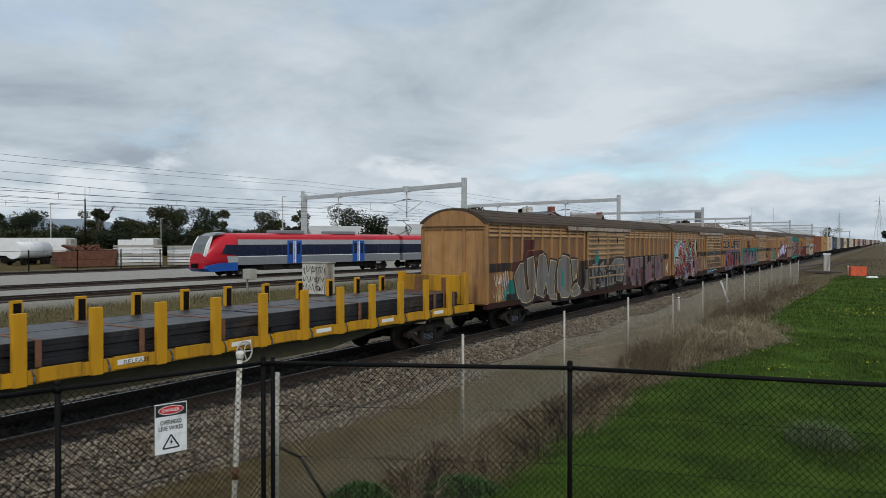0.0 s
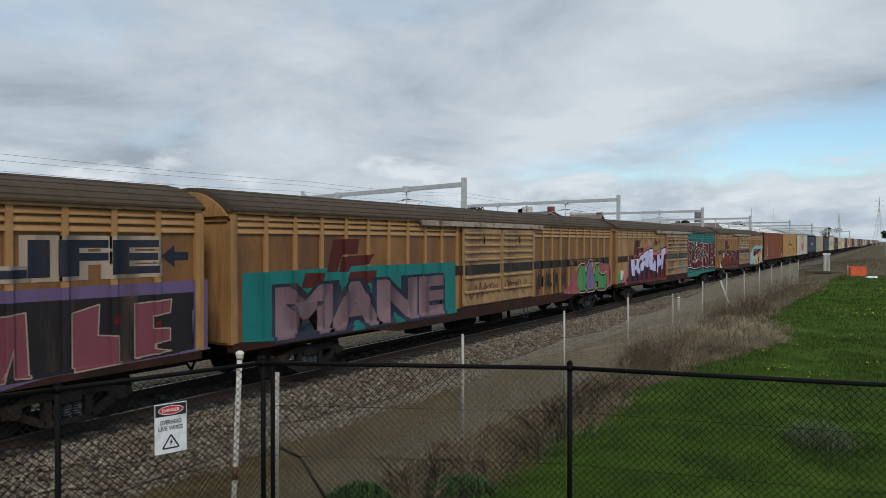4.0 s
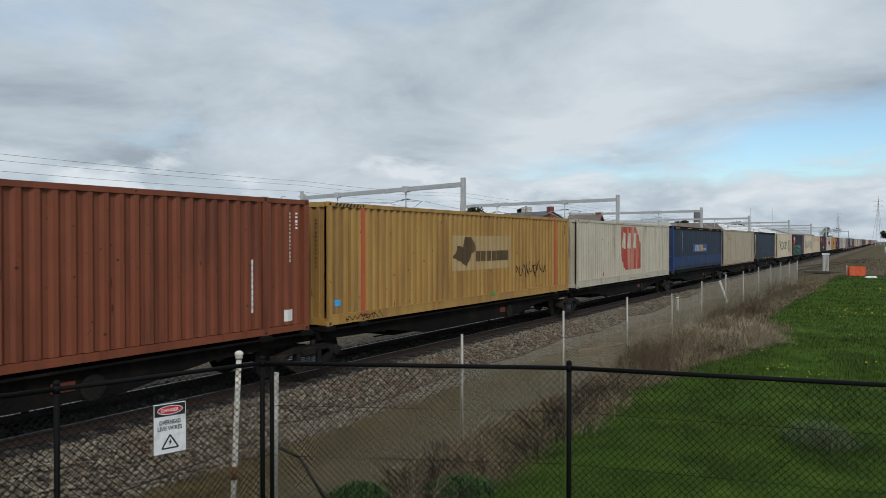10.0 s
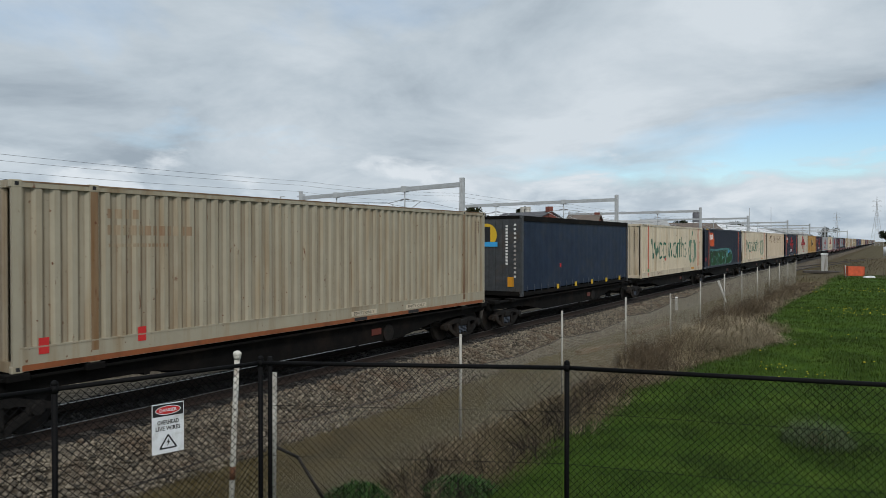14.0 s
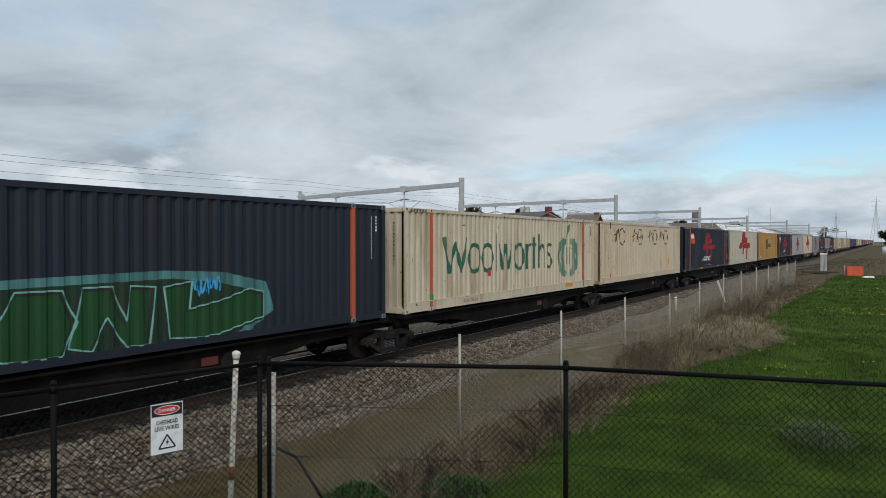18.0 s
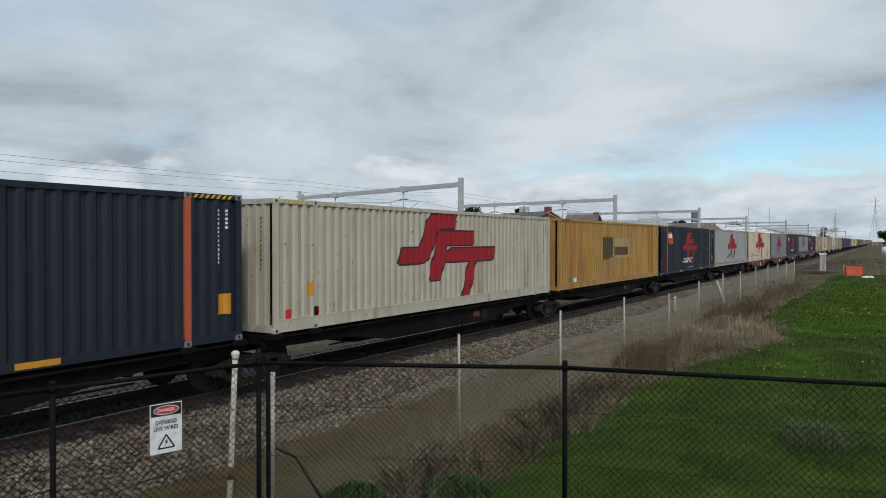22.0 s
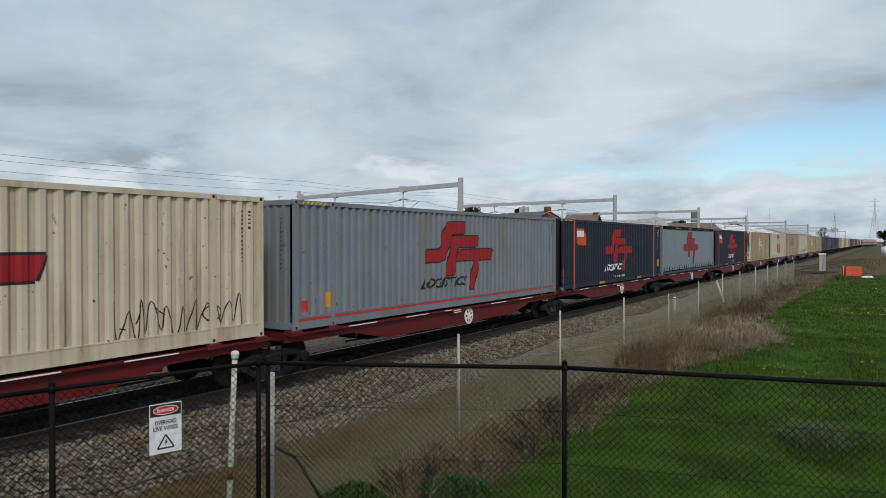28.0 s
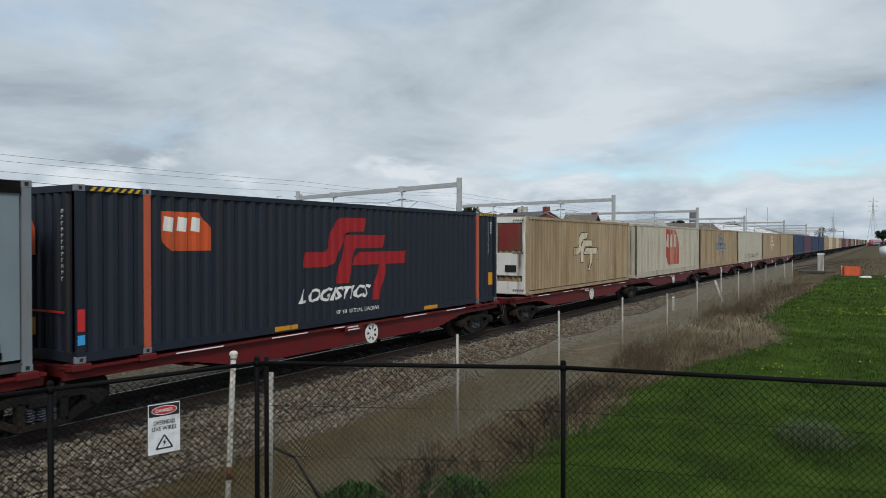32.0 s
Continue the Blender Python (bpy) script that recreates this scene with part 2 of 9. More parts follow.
def bogie_frame_mesh():
    """A cast three-piece bogie: two side frames with openings, a bolster, axle boxes."""
    bm = bmesh.new()
    for s in (-1, 1):
        x0, x1 = (0.93, 1.07) if s > 0 else (-1.07, -0.93)
        prism(bm, [(-1.12, 0.50), (-0.55, 0.66), (0.55, 0.66), (1.12, 0.50), (1.12, 0.40), (0.60, 0.52), (-0.60, 0.52), (-1.12, 0.40)], x0, x1)
        prism(bm, [(-0.98, 0.40), (-0.80, 0.44), (-0.36, 0.20), (-0.40, 0.10)], x0, x1)
        prism(bm, [(0.98, 0.40), (0.40, 0.10), (0.36, 0.20), (0.80, 0.44)], x0, x1)
        box(bm, x0, -0.40, 0.10, x1, 0.40, 0.19)
        for y in (-0.34, 0.34):
            box(bm, x0, y - 0.06, 0.18, x1, y + 0.06, 0.54)
        for y in (-0.875, 0.875):
            box(bm, x0 - 0.02, y - 0.15, 0.33, x1 + 0.02, y + 0.15, 0.56, bevel=0.03)
            cyl(bm, (x1 if s > 0 else x0, y, 0.43), ((x1 + 0.07) if s > 0 else (x0 - 0.07), y, 0.43), 0.11, 0.09, n=14)
    box(bm, -1.1, -0.22, 0.42, 1.1, 0.22, 0.62, bevel=0.03)
    for y in (-0.875, 0.875):
        cyl(bm, (-0.8, y, 0.43), (0.8, y, 0.43), 0.08, n=10)
    return bm


def spring_mesh():
    bm = bmesh.new()
    # a coil: one tube wound five times
    n, turns, r = 10, 5, 0.062
    rings = []
    for i in range(n * turns + 1):
        a = 2 * math.pi * i / n
        c = Vector((r * math.cos(a), r * math.sin(a), 0.20 + 0.21 * i / (n * turns)))
        e = Vector((math.cos(a), math.sin(a), 0))
        rings.append([bm.verts.new(c + e * 0.015 * math.cos(q) + Vector((0, 0, 0.015 * math.sin(q)))) for q in (0, 1.57, 3.14, 4.71)])
    for p, q in zip(rings, rings[1:]):
        for k in range(4):
            bm.faces.new((p[k], q[k], q[(k + 1) % 4], p[(k + 1) % 4])).smooth = True
    return bm


M_SPRING = mat("spring_steel", (0.07, 0.085, 0.11), 0.6, 0.3, 0.3, 6)


def bogie(parent, y):
    b = part("bogie", shared("bogie_frame", bogie_frame_mesh), M_BOGIE, parent, "dark oily cast-steel bogie")
    b.location = (0, y, 0)
    for wy in (-0.875, 0.875):
        for s in (1, -1):
            w = part("wheel", shared("wheel", wheel_mesh), M_BOGIE, b)
            w.matrix_basis = pose(0.76 * s, wy, 0.46, 0, 0, 0 if s > 0 else 180)
            if s > 0:
                t = part("tyre", shared("tyre", lambda: cyl(bmesh.new(), (-0.067, 0, 0), (0.034, 0, 0), 0.433, n=28, caps=False)), M_TYRE, b)
                t.location = (0.76, wy, 0.46)
    for s in (1, -1):
        for dy in (-0.17, 0.0, 0.17):
            sp = part("spring", shared("spring", spring_mesh), M_SPRING, b)
            sp.location = (1.0 * s, dy, 0)
    return b


# ---- draped paint: flat outlines cut along the ribs of a wall and laid on it ----
class Wall:
    """The outline of a ribbed wall seen from above: places along y and the distance x of the surface."""

    def __init__(self, ys, xs):
        self.ys, self.xs = np.array(ys), np.array(xs)

    def at(self, y):
        return float(np.interp(y, self.ys, self.xs))


def drape(bm, wall, lift, z0=0.0):
    """bm lies flat in (y, z) with x = 0; cut at the wall's breaks and push it out onto the wall."""
    bm.normal_update()
    bmesh.ops.triangulate(bm, faces=bm.faces)
    lo, hi = min(v.co.y for v in bm.verts), max(v.co.y for v in bm.verts)
    for y in wall.ys:
        if lo < y < hi:
            bmesh.ops.bisect_plane(bm, geom=bm.verts[:] + bm.edges[:] + bm.faces[:], plane_co=(0, y, 0), plane_no=(0, 1, 0), dist=1e-5)
    for v in bm.verts:
        v.co.x += wall.at(v.co.y) + lift
    bm.normal_update()
    for f in bm.faces:
        if f.normal.x < 0:
            f.normal_flip()
    return bm


def flat_poly(bm, pts):
    f = bm.faces.new([bm.verts.new((0, y, z)) for y, z in pts])
    return f


def ribbon(bm, pts, width, closed=False):
    """A painted stroke of even width along smooth points."""
    P = []
    n = len(pts)
    idx = range(n) if closed else range(n - 1)
    for i in idx:
        p0, p1 = pts[(i - 1) % n] if closed or i else pts[0], pts[i]
        p2 = pts[(i + 1) % n]
        p3 = pts[(i + 2) % n] if closed or i + 2 < n else pts[n - 1]
        for k in range(5):
            t = k / 5
            P.append(tuple(0.5 * (2 * p1[j] + (p2[j] - p0[j]) * t + (2 * p0[j] - 5 * p1[j] + 4 * p2[j] - p3[j]) * t * t
                                  + (3 * p1[j] - p0[j] - 3 * p2[j] + p3[j]) * t ** 3) for j in (0, 1)))
    if not closed:
        P.append(pts[-1])
    m = len(P)
    L, R = [], []
    up = 0.00014 * (len(bm.faces) // 5 % 9)  # strokes that cross lie one on the other
    for i, p in enumerate(P):
        a, b = P[i - 1] if closed or i else P[i], P[(i + 1) % m] if closed or i + 1 < m else P[i]
        d = Vector((b[0] - a[0], b[1] - a[1]))
        d = d.normalized() if d.length > 1e-9 else Vector((1, 0))
        nx, nz = -d.y * width / 2, d.x * width / 2
        L.append(bm.verts.new((up, p[0] + nx, p[1] + nz)))
        R.append(bm.verts.new((up, p[0] - nx, p[1] - nz)))
    for i in range(m if closed else m - 1):
        j = (i + 1) % m
        try:
            bm.faces.new((L[i], R[i], R[j], L[j]))
        except ValueError:
            pass
    return bm


def ring_pts(cy, cz, ry, rz, n=10, a0=0.0, a1=360.0):
    return [(cy + ry * math.cos(radians(a0 + (a1 - a0) * i / n)), cz + rz * math.sin(radians(a0 + (a1 - a0) * i / n))) for i in range(n if a1 - a0 >= 360 else n + 1)]


def polys(*outlines):
    bm = bmesh.new()
    for o in outlines:
        flat_poly(bm, o)
    return bm


def edges_of(pts, w):
    bm = bmesh.new()
    for a, b in zip(pts, pts[1:] + pts[:1]):
        ribbon(bm, [a, b], w)
    for a in pts:
        flat_poly(bm, ring_pts(a[0], a[1], w / 2, w / 2, 6))
    return bm


def rect(y0, z0, y1, z1):
    return [(y0, z0), (y1, z0), (y1, z1), (y0, z1)]


def lettering(text, y0, z0, y1, z1, bold=0.0, slant=0.0):
    """Letters in the built-in font, fitted into a box of the wall: a flat bmesh in (y, z)."""
    cu = bpy.data.curves.new("letters", "FONT")
    cu.body, cu.size, cu.resolution_u, cu.offset, cu.shear = text, 1.0, 2, bold, slant
    ob = new("letters", cu)
    me = bpy.data.meshes.new_from_object(ob)
    bpy.data.objects.remove(ob)
    bm = bmesh.new()
    bm.from_mesh(me)
    bpy.data.meshes.remove(me)
    bpy.data.curves.remove(cu)
    xs, ys = [v.co.x for v in bm.verts], [v.co.y for v in bm.verts]
    ax, bx, ay, by = min(xs), max(xs), min(ys), max(ys)
    for v in bm.verts:
        v.co = (0, y0 + (v.co.x - ax) / (bx - ax) * (y1 - y0), z0 + (v.co.y - ay) / (by - ay) * (z1 - z0))
    return bm


def bars(y0, z0, y1, z1, n, rng, vertical=False, gap=0.35):
    """Unreadable writing as a row of plain bars."""
    bm = bmesh.new()
    for i in range(n):
        a, b = i / n, (i + 1 - gap * rng.uniform(0.6, 1.3)) / n
        if vertical:
            flat_poly(bm, rect(y0, z1 + (z0 - z1) * b, y1, z1 + (z0 - z1) * a))
        else:
            flat_poly(bm, rect(y0 + (y1 - y0) * a, z0, y0 + (y1 - y0) * b, z1))
    return bm


def scribble(y0, z0, y1, z1, seed, width=0.035, n=14):
    """A quick spray-can tag: one looping stroke and a few ticks."""
    r = random.Random(seed)
    bm = bmesh.new()
    pts = []
    for i in range(n):
        pts.append((y0 + (y1 - y0) * (i + r.uniform(-0.5, 0.6)) / n, (z0 if i % 2 else z1) + (z1 - z0) * r.uniform(-0.25, 0.3) * (1 if i % 2 else -1)))
    ribbon(bm, pts, width)
    for i in range(4):
        a = r.uniform(0, 1)
        ribbon(bm, [(y0 + (y1 - y0) * a, z0 + (z1 - z0) * r.random()), (y0 + (y1 - y0) * (a + r.uniform(-0.05, 0.15)), z0 + (z1 - z0) * r.random())], width)
    ribbon(bm, ring_pts(y0 + (y1 - y0) * r.uniform(0.3, 0.7), (z0 + z1) / 2, (y1 - y0) * 0.07, (z1 - z0) * 0.3, 7), width, True)
    return bm


# ---- containers ----
LEN48, LEN40, WID, HIGH = 14.63, 12.19, 2.5, 2.9


def corrugated(y0, y1, x, depth=0.045, pitch=0.282):
    ys, xs = [], []
    n = max(2, round((y1 - y0) / pitch))
    p = (y1 - y0) / n
    for i in range(n):
        a = y0 + i * p
        for f, d in ((0.0, 0), (0.30, 0), (0.50, depth), (0.78, depth)):
            ys.append(a + f * p)
            xs.append(x - d)
    ys.append(y1)
    xs.append(x)
    return ys, xs


def sheet(bm, ys, xs, z0, z1, flip=False):
    lo = [bm.verts.new((x, y, z0)) for y, x in zip(ys, xs)]
    hi = [bm.verts.new((x, y, z1)) for y, x in zip(ys, xs)]
    for i in range(len(ys) - 1):
        q = (lo[i], lo[i + 1], hi[i + 1], hi[i])
        bm.faces.new(q[::-1] if flip else q)


def container_shell(length):
    """Corrugated steel walls and roof of a container that stands on z = 0 with its front end at y = 0."""
    bm = bmesh.new()
    w = WID / 2 - 0.012
    ys, xs = corrugated(0.10, length - 0.10, w)
    sheet(bm, ys, xs, 0.17, HIGH - 0.10)
    ys2, xs2 = corrugated(0.10, length - 0.10, w)
    sheet(bm, ys2, [-x for x in xs2], 0.17, HIGH - 0.10, True)
    for y, s in ((0.012, 1), (length - 0.012, -1)):
        n = 9
        p = (2 * w - 0.2) / n
        px, py = [], []
        for i in range(n):
            for f, d in ((0, 0), (0.36, 0), (0.5, 0.04), (0.86, 0.04)):
                px.append(-w + 0.1 + (i + f) * p)
                py.append(y + d * s)
        px.append(w - 0.1)
        py.append(y)
        sheet(bm, py, px, 0.17, HIGH - 0.10, s > 0)
    box(bm, -w, 0.02, HIGH - 0.04, w, length - 0.02, HIGH - 0.015)
    box(bm, -w, 0.02, 0.08, w, length - 0.02, 0.12)
    return bm


def container_rails(length, skirt):
    bm = bmesh.new()
    w = WID / 2
    for s in (-1, 1):
        x0, x1 = sorted((s * (w - 0.055), s * (w - 0.002)))
        box(bm, x0, 0.1, HIGH - 0.11, x1, length - 0.1, HIGH - 0.012)
        box(bm, x0, 0.1, 0.02, x1, length - 0.1, 0.02 + skirt)
        if skirt > 0.2:
            # the folded lip along the top of the skirt and the flange along its foot
            xr = sorted((s * (w - 0.01), s * (w + 0.005)))
            box(bm, xr[0], 0.12, skirt - 0.005, xr[1], length - 0.12, 0.02 + skirt)
            box(bm, xr[0], 0.12, 0.02, xr[1], length - 0.12, 0.055)
        n = 6
        for i in range(1, n):
            y = length * i / n
            xr = sorted((s * (w - 0.01), s * (w + 0.003)))
            box(bm, xr[0], y - 0.012, 0.02, xr[1], y + 0.012, 0.02 + skirt)
    for y0, y1 in ((0.002, 0.07), (length - 0.07, length - 0.002)):
        box(bm, -w + 0.1, y0, HIGH - 0.12, w - 0.1, y1, HIGH - 0.008)
        box(bm, -w + 0.1, y0, 0.02, w - 0.1, y1, 0.18)
    return bm


def post_mesh():
    return boxes((-0.055, -0.07, 0.11, 0.004, 0.07, HIGH - 0.11))


def casting_mesh():
    bm = boxes((-0.082, -0.089, 0.0, 0.006, 0.089, 0.118), bevel=0.012)
    return bm


def hole_mesh():
    return boxes((0.0045, -0.03, 0.03, 0.0075, 0.03, 0.09), bevel=0.0)


def hazard(name, y0, y1, z, parent, material=None):
    """Slanted black and yellow marks along the edge of the roof."""
    bm = bmesh.new()
    n = max(4, round((y1 - y0) / 0.14))
    p = (y1 - y0) / n
    for i in range(n):
        a = y0 + i * p
        flat_poly(bm, [(a, z), (a + p * 0.5, z), (a + p, z + 0.07), (a + p * 0.5, z + 0.07)])
    for v in bm.verts:
        v.co.x = WID / 2 + 0.003
    return part(name, bm, material or M_HAZ, parent)


def container(u, length, material, label, post=None, skirt=0.15, group="containers on the freight train", curtain=None, cast=None):
    c = thing("shipping_container", pose(TRAIN_X, u, 1.05), label, "container", group)
    movers.append((c, u, 1.05))
    post = post or material
    key = "%d_%d" % (length * 10, skirt * 100)
    if curtain is None:
        me = shared("shell_%d" % (length * 10), lambda: container_shell(length))
        me = me.copy()
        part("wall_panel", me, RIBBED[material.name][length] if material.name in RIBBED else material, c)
    part("rail_frame", shared("rails_" + key, lambda: container_rails(length, skirt)).copy(), material if curtain is None else curtain, c)
    spots = [0.089, length - 0.089]
    mids = [length / 2 - 6.0, length / 2 + 6.0] if length > 13 and curtain is None else []
    for y in spots + mids:
        for s in (1, -1):
            if y in mids and s < 0:
                continue
            o = part("post", post_for(material if y in spots else post), None, c)
            o.matrix_basis = pose(s * WID / 2, y, 0, 0, 0, 0 if s > 0 else 180)
            for z in (0.0, HIGH - 0.118):
                k = part("corner_casting", casting_for(cast or material), None, c)
                k.matrix_basis = pose(s * WID / 2, y, z, 0, 0, 0 if s > 0 else 180)
                if s > 0:
                    h = part("casting_hole", shared("hole", hole_mesh), M_DKMARK, k)
    return c


POSTS = {}
CASTS = {}


def casting_for(material):
    if material.name not in CASTS:
        me = shared("casting", casting_mesh).copy()
        me.materials.clear()
        me.materials.append(material)
        CASTS[material.name] = me
    return CASTS[material.name]


def post_for(material):
    if material.name not in POSTS:
        bm = post_mesh()
        me = bpy.data.meshes.new("post")
        bm.to_mesh(me)
        bm.free()
        me.materials.append(material)
        POSTS[material.name] = me
    return POSTS[material.name]


M_CURTRAIL = mat("curtain_frame_grey", (0.06, 0.065, 0.07), 0.6, 0.2, 0.3, 4, 0.1, 40, (0.08, 0.06, 0.045), 0.3)
W48 = Wall(*corrugated(0.10, LEN48 - 0.10, WID / 2 - 0.012))
W40 = Wall(*corrugated(0.10, LEN40 - 0.10, WID / 2 - 0.012))
WFLAT = Wall([0, 20], [WID / 2 - 0.012, WID / 2 - 0.012])


def decal(name, bm, material, parent, wall=None, lift=0.004, label=""):
    return part(name, drape(bm, wall or W48, lift), material, parent, label)


def stepped_logo(y, z, k, h):
    """The haulier's sign: three slanted, stepped red shapes, about 3 k wide and 2.1 h high."""
    shapes = [
        [(1.67, 2.20), (1.59, 1.84), (1.17, 1.82), (1.07, 1.74), (0.98, 1.50), (0.87, 1.19), (0.75, 1.01), (0.55, 0.95), (0.0, 0.95), (0.06, 1.32), (0.51, 1.32), (0.61, 1.42), (0.69, 1.78), (0.79, 2.05), (0.96, 2.18)],
        [(2.25, 1.75), (2.18, 1.40), (1.36, 1.40), (1.16, 0.51), (0.82, 0.51), (1.10, 1.75)],
        [(3.0, 1.31), (2.92, 0.96), (2.32, 0.96), (2.08, 0.0), (1.84, 0.0), (2.06, 0.96), (1.29, 0.96), (1.35, 1.18), (1.45, 1.30)],
    ]
    return [[(y + a * k, z + b * h) for a, b in s] for s in shapes]


def put_logo(c, y=5.3, z=0.49, k=1.36, h=0.94, wall=None, inner=None):
    back = bmesh.new()
    for s in stepped_logo(y, z, k, h):
        for a, b in zip(s, s[1:] + s[:1]):
            ribbon(back, [a, b], 0.085 * h)
    decal("logo_outline", back, M_DKMARK, c, wall, 0.003)
    decal("logo", polys(*stepped_logo(y, z, k, h)), inner or M_SIGNRED, c, wall, 0.005, "red stepped haulier's sign")


def sign_shapes(y, z, k, h, material, white):
    """A square sign with two cut corners and three plain white shapes."""
    o = [(0, 1.0), (0.76, 1.0), (1.0, 0.60), (1.0, 0.0), (0.20, 0.0), (0, 0.32)]
    bm = bmesh.new()
    for a in (0.06, 0.325, 0.60):
        flat_poly(bm, [(y + p * k, z + q * h) for p, q in ((a, 0.52), (a + 0.15, 0.48), (a + 0.18, 0.84), (a + 0.03, 0.88))])
    return [("corner_cut_sign", material, 0.004, polys([(y + a * k, z + b * h) for a, b in o])), ("sign_mark", white, 0.007, bm)]


def corner_sign(c, y, z, k, h, material, wall=None, white=None):
    for name, m, lift, bm in sign_shapes(y, z, k, h, material, white or M_WHITE):
        decal(name, bm, m, c, wall, lift)


def code_bars(c, length, material, seed, wall=None, end=True):
    r = random.Random(seed)
    decal("code_marks", bars(length - 0.61, 1.5, length - 0.56, 2.6, 13, r, True, 0.5), material, c, wall, 0.004)
    decal("code_marks", bars(length - 0.41, 2.2, length - 0.36, 2.6, 5, r, True, 0.5), material, c, wall, 0.004)
    fr = bmesh.new()
    for i in range(12):
        z = 2.5 - i * 0.1
        for a, b, e in ((0.86, 0.875, 0.06), (0.875, 0.905, 0.015), (0.905, 0.918, 0.05 - 0.02 * (i % 3))):
            flat_poly(fr, rect(a, z - e, b, z))
    for v in fr.verts:
        v.co = (v.co.y, -0.002, v.co.z)
    part("code_marks", fr, material, c)


def end_sign(c, x, z, k, h, material):
    """The corner-cut sign on the front end wall, with its plain white shapes."""
    for name, m, lift, bm in sign_shapes(x, z, k, h, material, M_WHITE):
        for v in bm.verts:
            v.co = (v.co.y, -lift - v.co.x, v.co.z)
        part(name, bm, m, c)


def end_patch(c, name, x0, z0, x1, z1, material, lift=0.004):
    bm = bmesh.new()
    bm.faces.new([bm.verts.new(p) for p in ((x0, -lift, z0), (x1, -lift, z0), (x1, -lift, z1), (x0, -lift, z1))])
    return part(name, bm, material, c)


# paints of the containers, each with a twin for its corrugated sheets, where dirt and painted shade lie in the folds
def ribbed(name, c, amt, dirt, rough=0.55, folds=0.7, grime_shade=(0.16, 0.10, 0.05), **k):
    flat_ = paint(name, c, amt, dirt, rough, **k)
    RIBBED[flat_.name] = {ln: paint("%s_sheet_%d" % (name, ln * 10), c, amt, dirt, rough, folds=(0.10, (ln - 0.2) / round((ln - 0.2) / 0.282), folds, grime_shade), **k)
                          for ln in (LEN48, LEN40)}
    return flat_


RIBBED = {}
P_RUST = ribbed("oxide_red_paint", (0.20, 0.060, 0.030), 0.35, (0.10, 0.032, 0.018), folds=0.55, grime_shade=(0.06, 0.02, 0.012), worn=0.5, rust=(0.05, 0.02, 0.014))
P_YEL = ribbed("ochre_yellow_paint", (0.39, 0.235, 0.068), 0.42, (0.25, 0.14, 0.05), folds=0.75, grime_shade=(0.12, 0.06, 0.02), worn=0.7)
P_YEL2 = ribbed("ochre_yellow_dirty_paint", (0.42, 0.245, 0.068), 0.42, (0.24, 0.13, 0.045), folds=0.9, grime_shade=(0.085, 0.042, 0.015), worn=0.8)
P_CREAM = ribbed("cream_paint", (0.58, 0.51, 0.39), 0.30, (0.30, 0.22, 0.13), 0.42, folds=0.65, grime_shade=(0.20, 0.14, 0.075), worn=0.4)
P_WHITE = ribbed("dirty_white_paint", (0.48, 0.45, 0.37), 0.26, (0.27, 0.21, 0.14), 0.42, folds=0.75, grime_shade=(0.15, 0.105, 0.06), worn=0.4)
P_BEIGE = ribbed("beige_paint", (0.565, 0.475, 0.355), 0.22, (0.36, 0.25, 0.14), 0.42, folds=0.7, grime_shade=(0.26, 0.165, 0.08), worn=0.55)
P_BUFF = ribbed("grey_buff_paint", (0.36, 0.325, 0.245), 0.32, (0.24, 0.18, 0.11), 0.45, folds=0.8, grime_shade=(0.15, 0.085, 0.04), worn=0.6)
P_DARK = ribbed("charcoal_blue_paint", (0.014, 0.019, 0.033), 0.3, (0.024, 0.022, 0.020), folds=0.4, grime_shade=(0.008, 0.008, 0.008), spec=0.3)
P_GREY = ribbed("pale_grey_paint", (0.19, 0.215, 0.245), 0.3, (0.18, 0.165, 0.14), folds=0.6, grime_shade=(0.085, 0.09, 0.095), worn=0.25)
P_SILVER = ribbed("silver_grey_paint", (0.33, 0.345, 0.36), 0.25, (0.22, 0.20, 0.17), folds=0.8, grime_shade=(0.13, 0.13, 0.13), worn=0.25)
P_TAN = ribbed("dusty_tan_paint", (0.38, 0.295, 0.185), 0.5, (0.24, 0.17, 0.10), folds=0.65, grime_shade=(0.14, 0.09, 0.045), worn=0.8)
P_BLUE = paint("blue_paint", (0.014, 0.045, 0.16), 0.3, (0.04, 0.04, 0.06))
P_TBLUE = mat("blue_tarpaulin", (0.011, 0.023, 0.050), 0.6, 0, 0.25, 1.3, 0.12, 8, (0.022, 0.028, 0.040), 0.35, spec=0.25)
P_TBLUE2 = mat("bright_blue_tarpaulin", (0.008, 0.034, 0.125), 0.55, 0, 0.25, 1.3, 0.12, 8, (0.010, 0.022, 0.060), 0.45, spec=0.25)
P_TGREY = mat("grey_tarpaulin", (0.19, 0.24, 0.27), 0.5, 0, 0.06, 1.3, 0.12, 7, (0.20, 0.235, 0.25), 0.2)
P_PURPLE = paint("dull_purple_paint", (0.10, 0.05, 0.08), 0.4, (0.09, 0.05, 0.05))
P_NAVY = paint("navy_paint", (0.03, 0.05, 0.11), 0.4, (0.05, 0.05, 0.06))
P_LGREEN = paint("faded_dark_green", (0.02, 0.115, 0.075), 0.25, (0.2, 0.2, 0.15))
P_LGREEN_FADED = paint("more_faded_green", (0.09, 0.19, 0.13), 0.45, (0.5, 0.45, 0.35))
P_BROWN = paint("brown_spray", (0.09, 0.045, 0.025), 0.2)


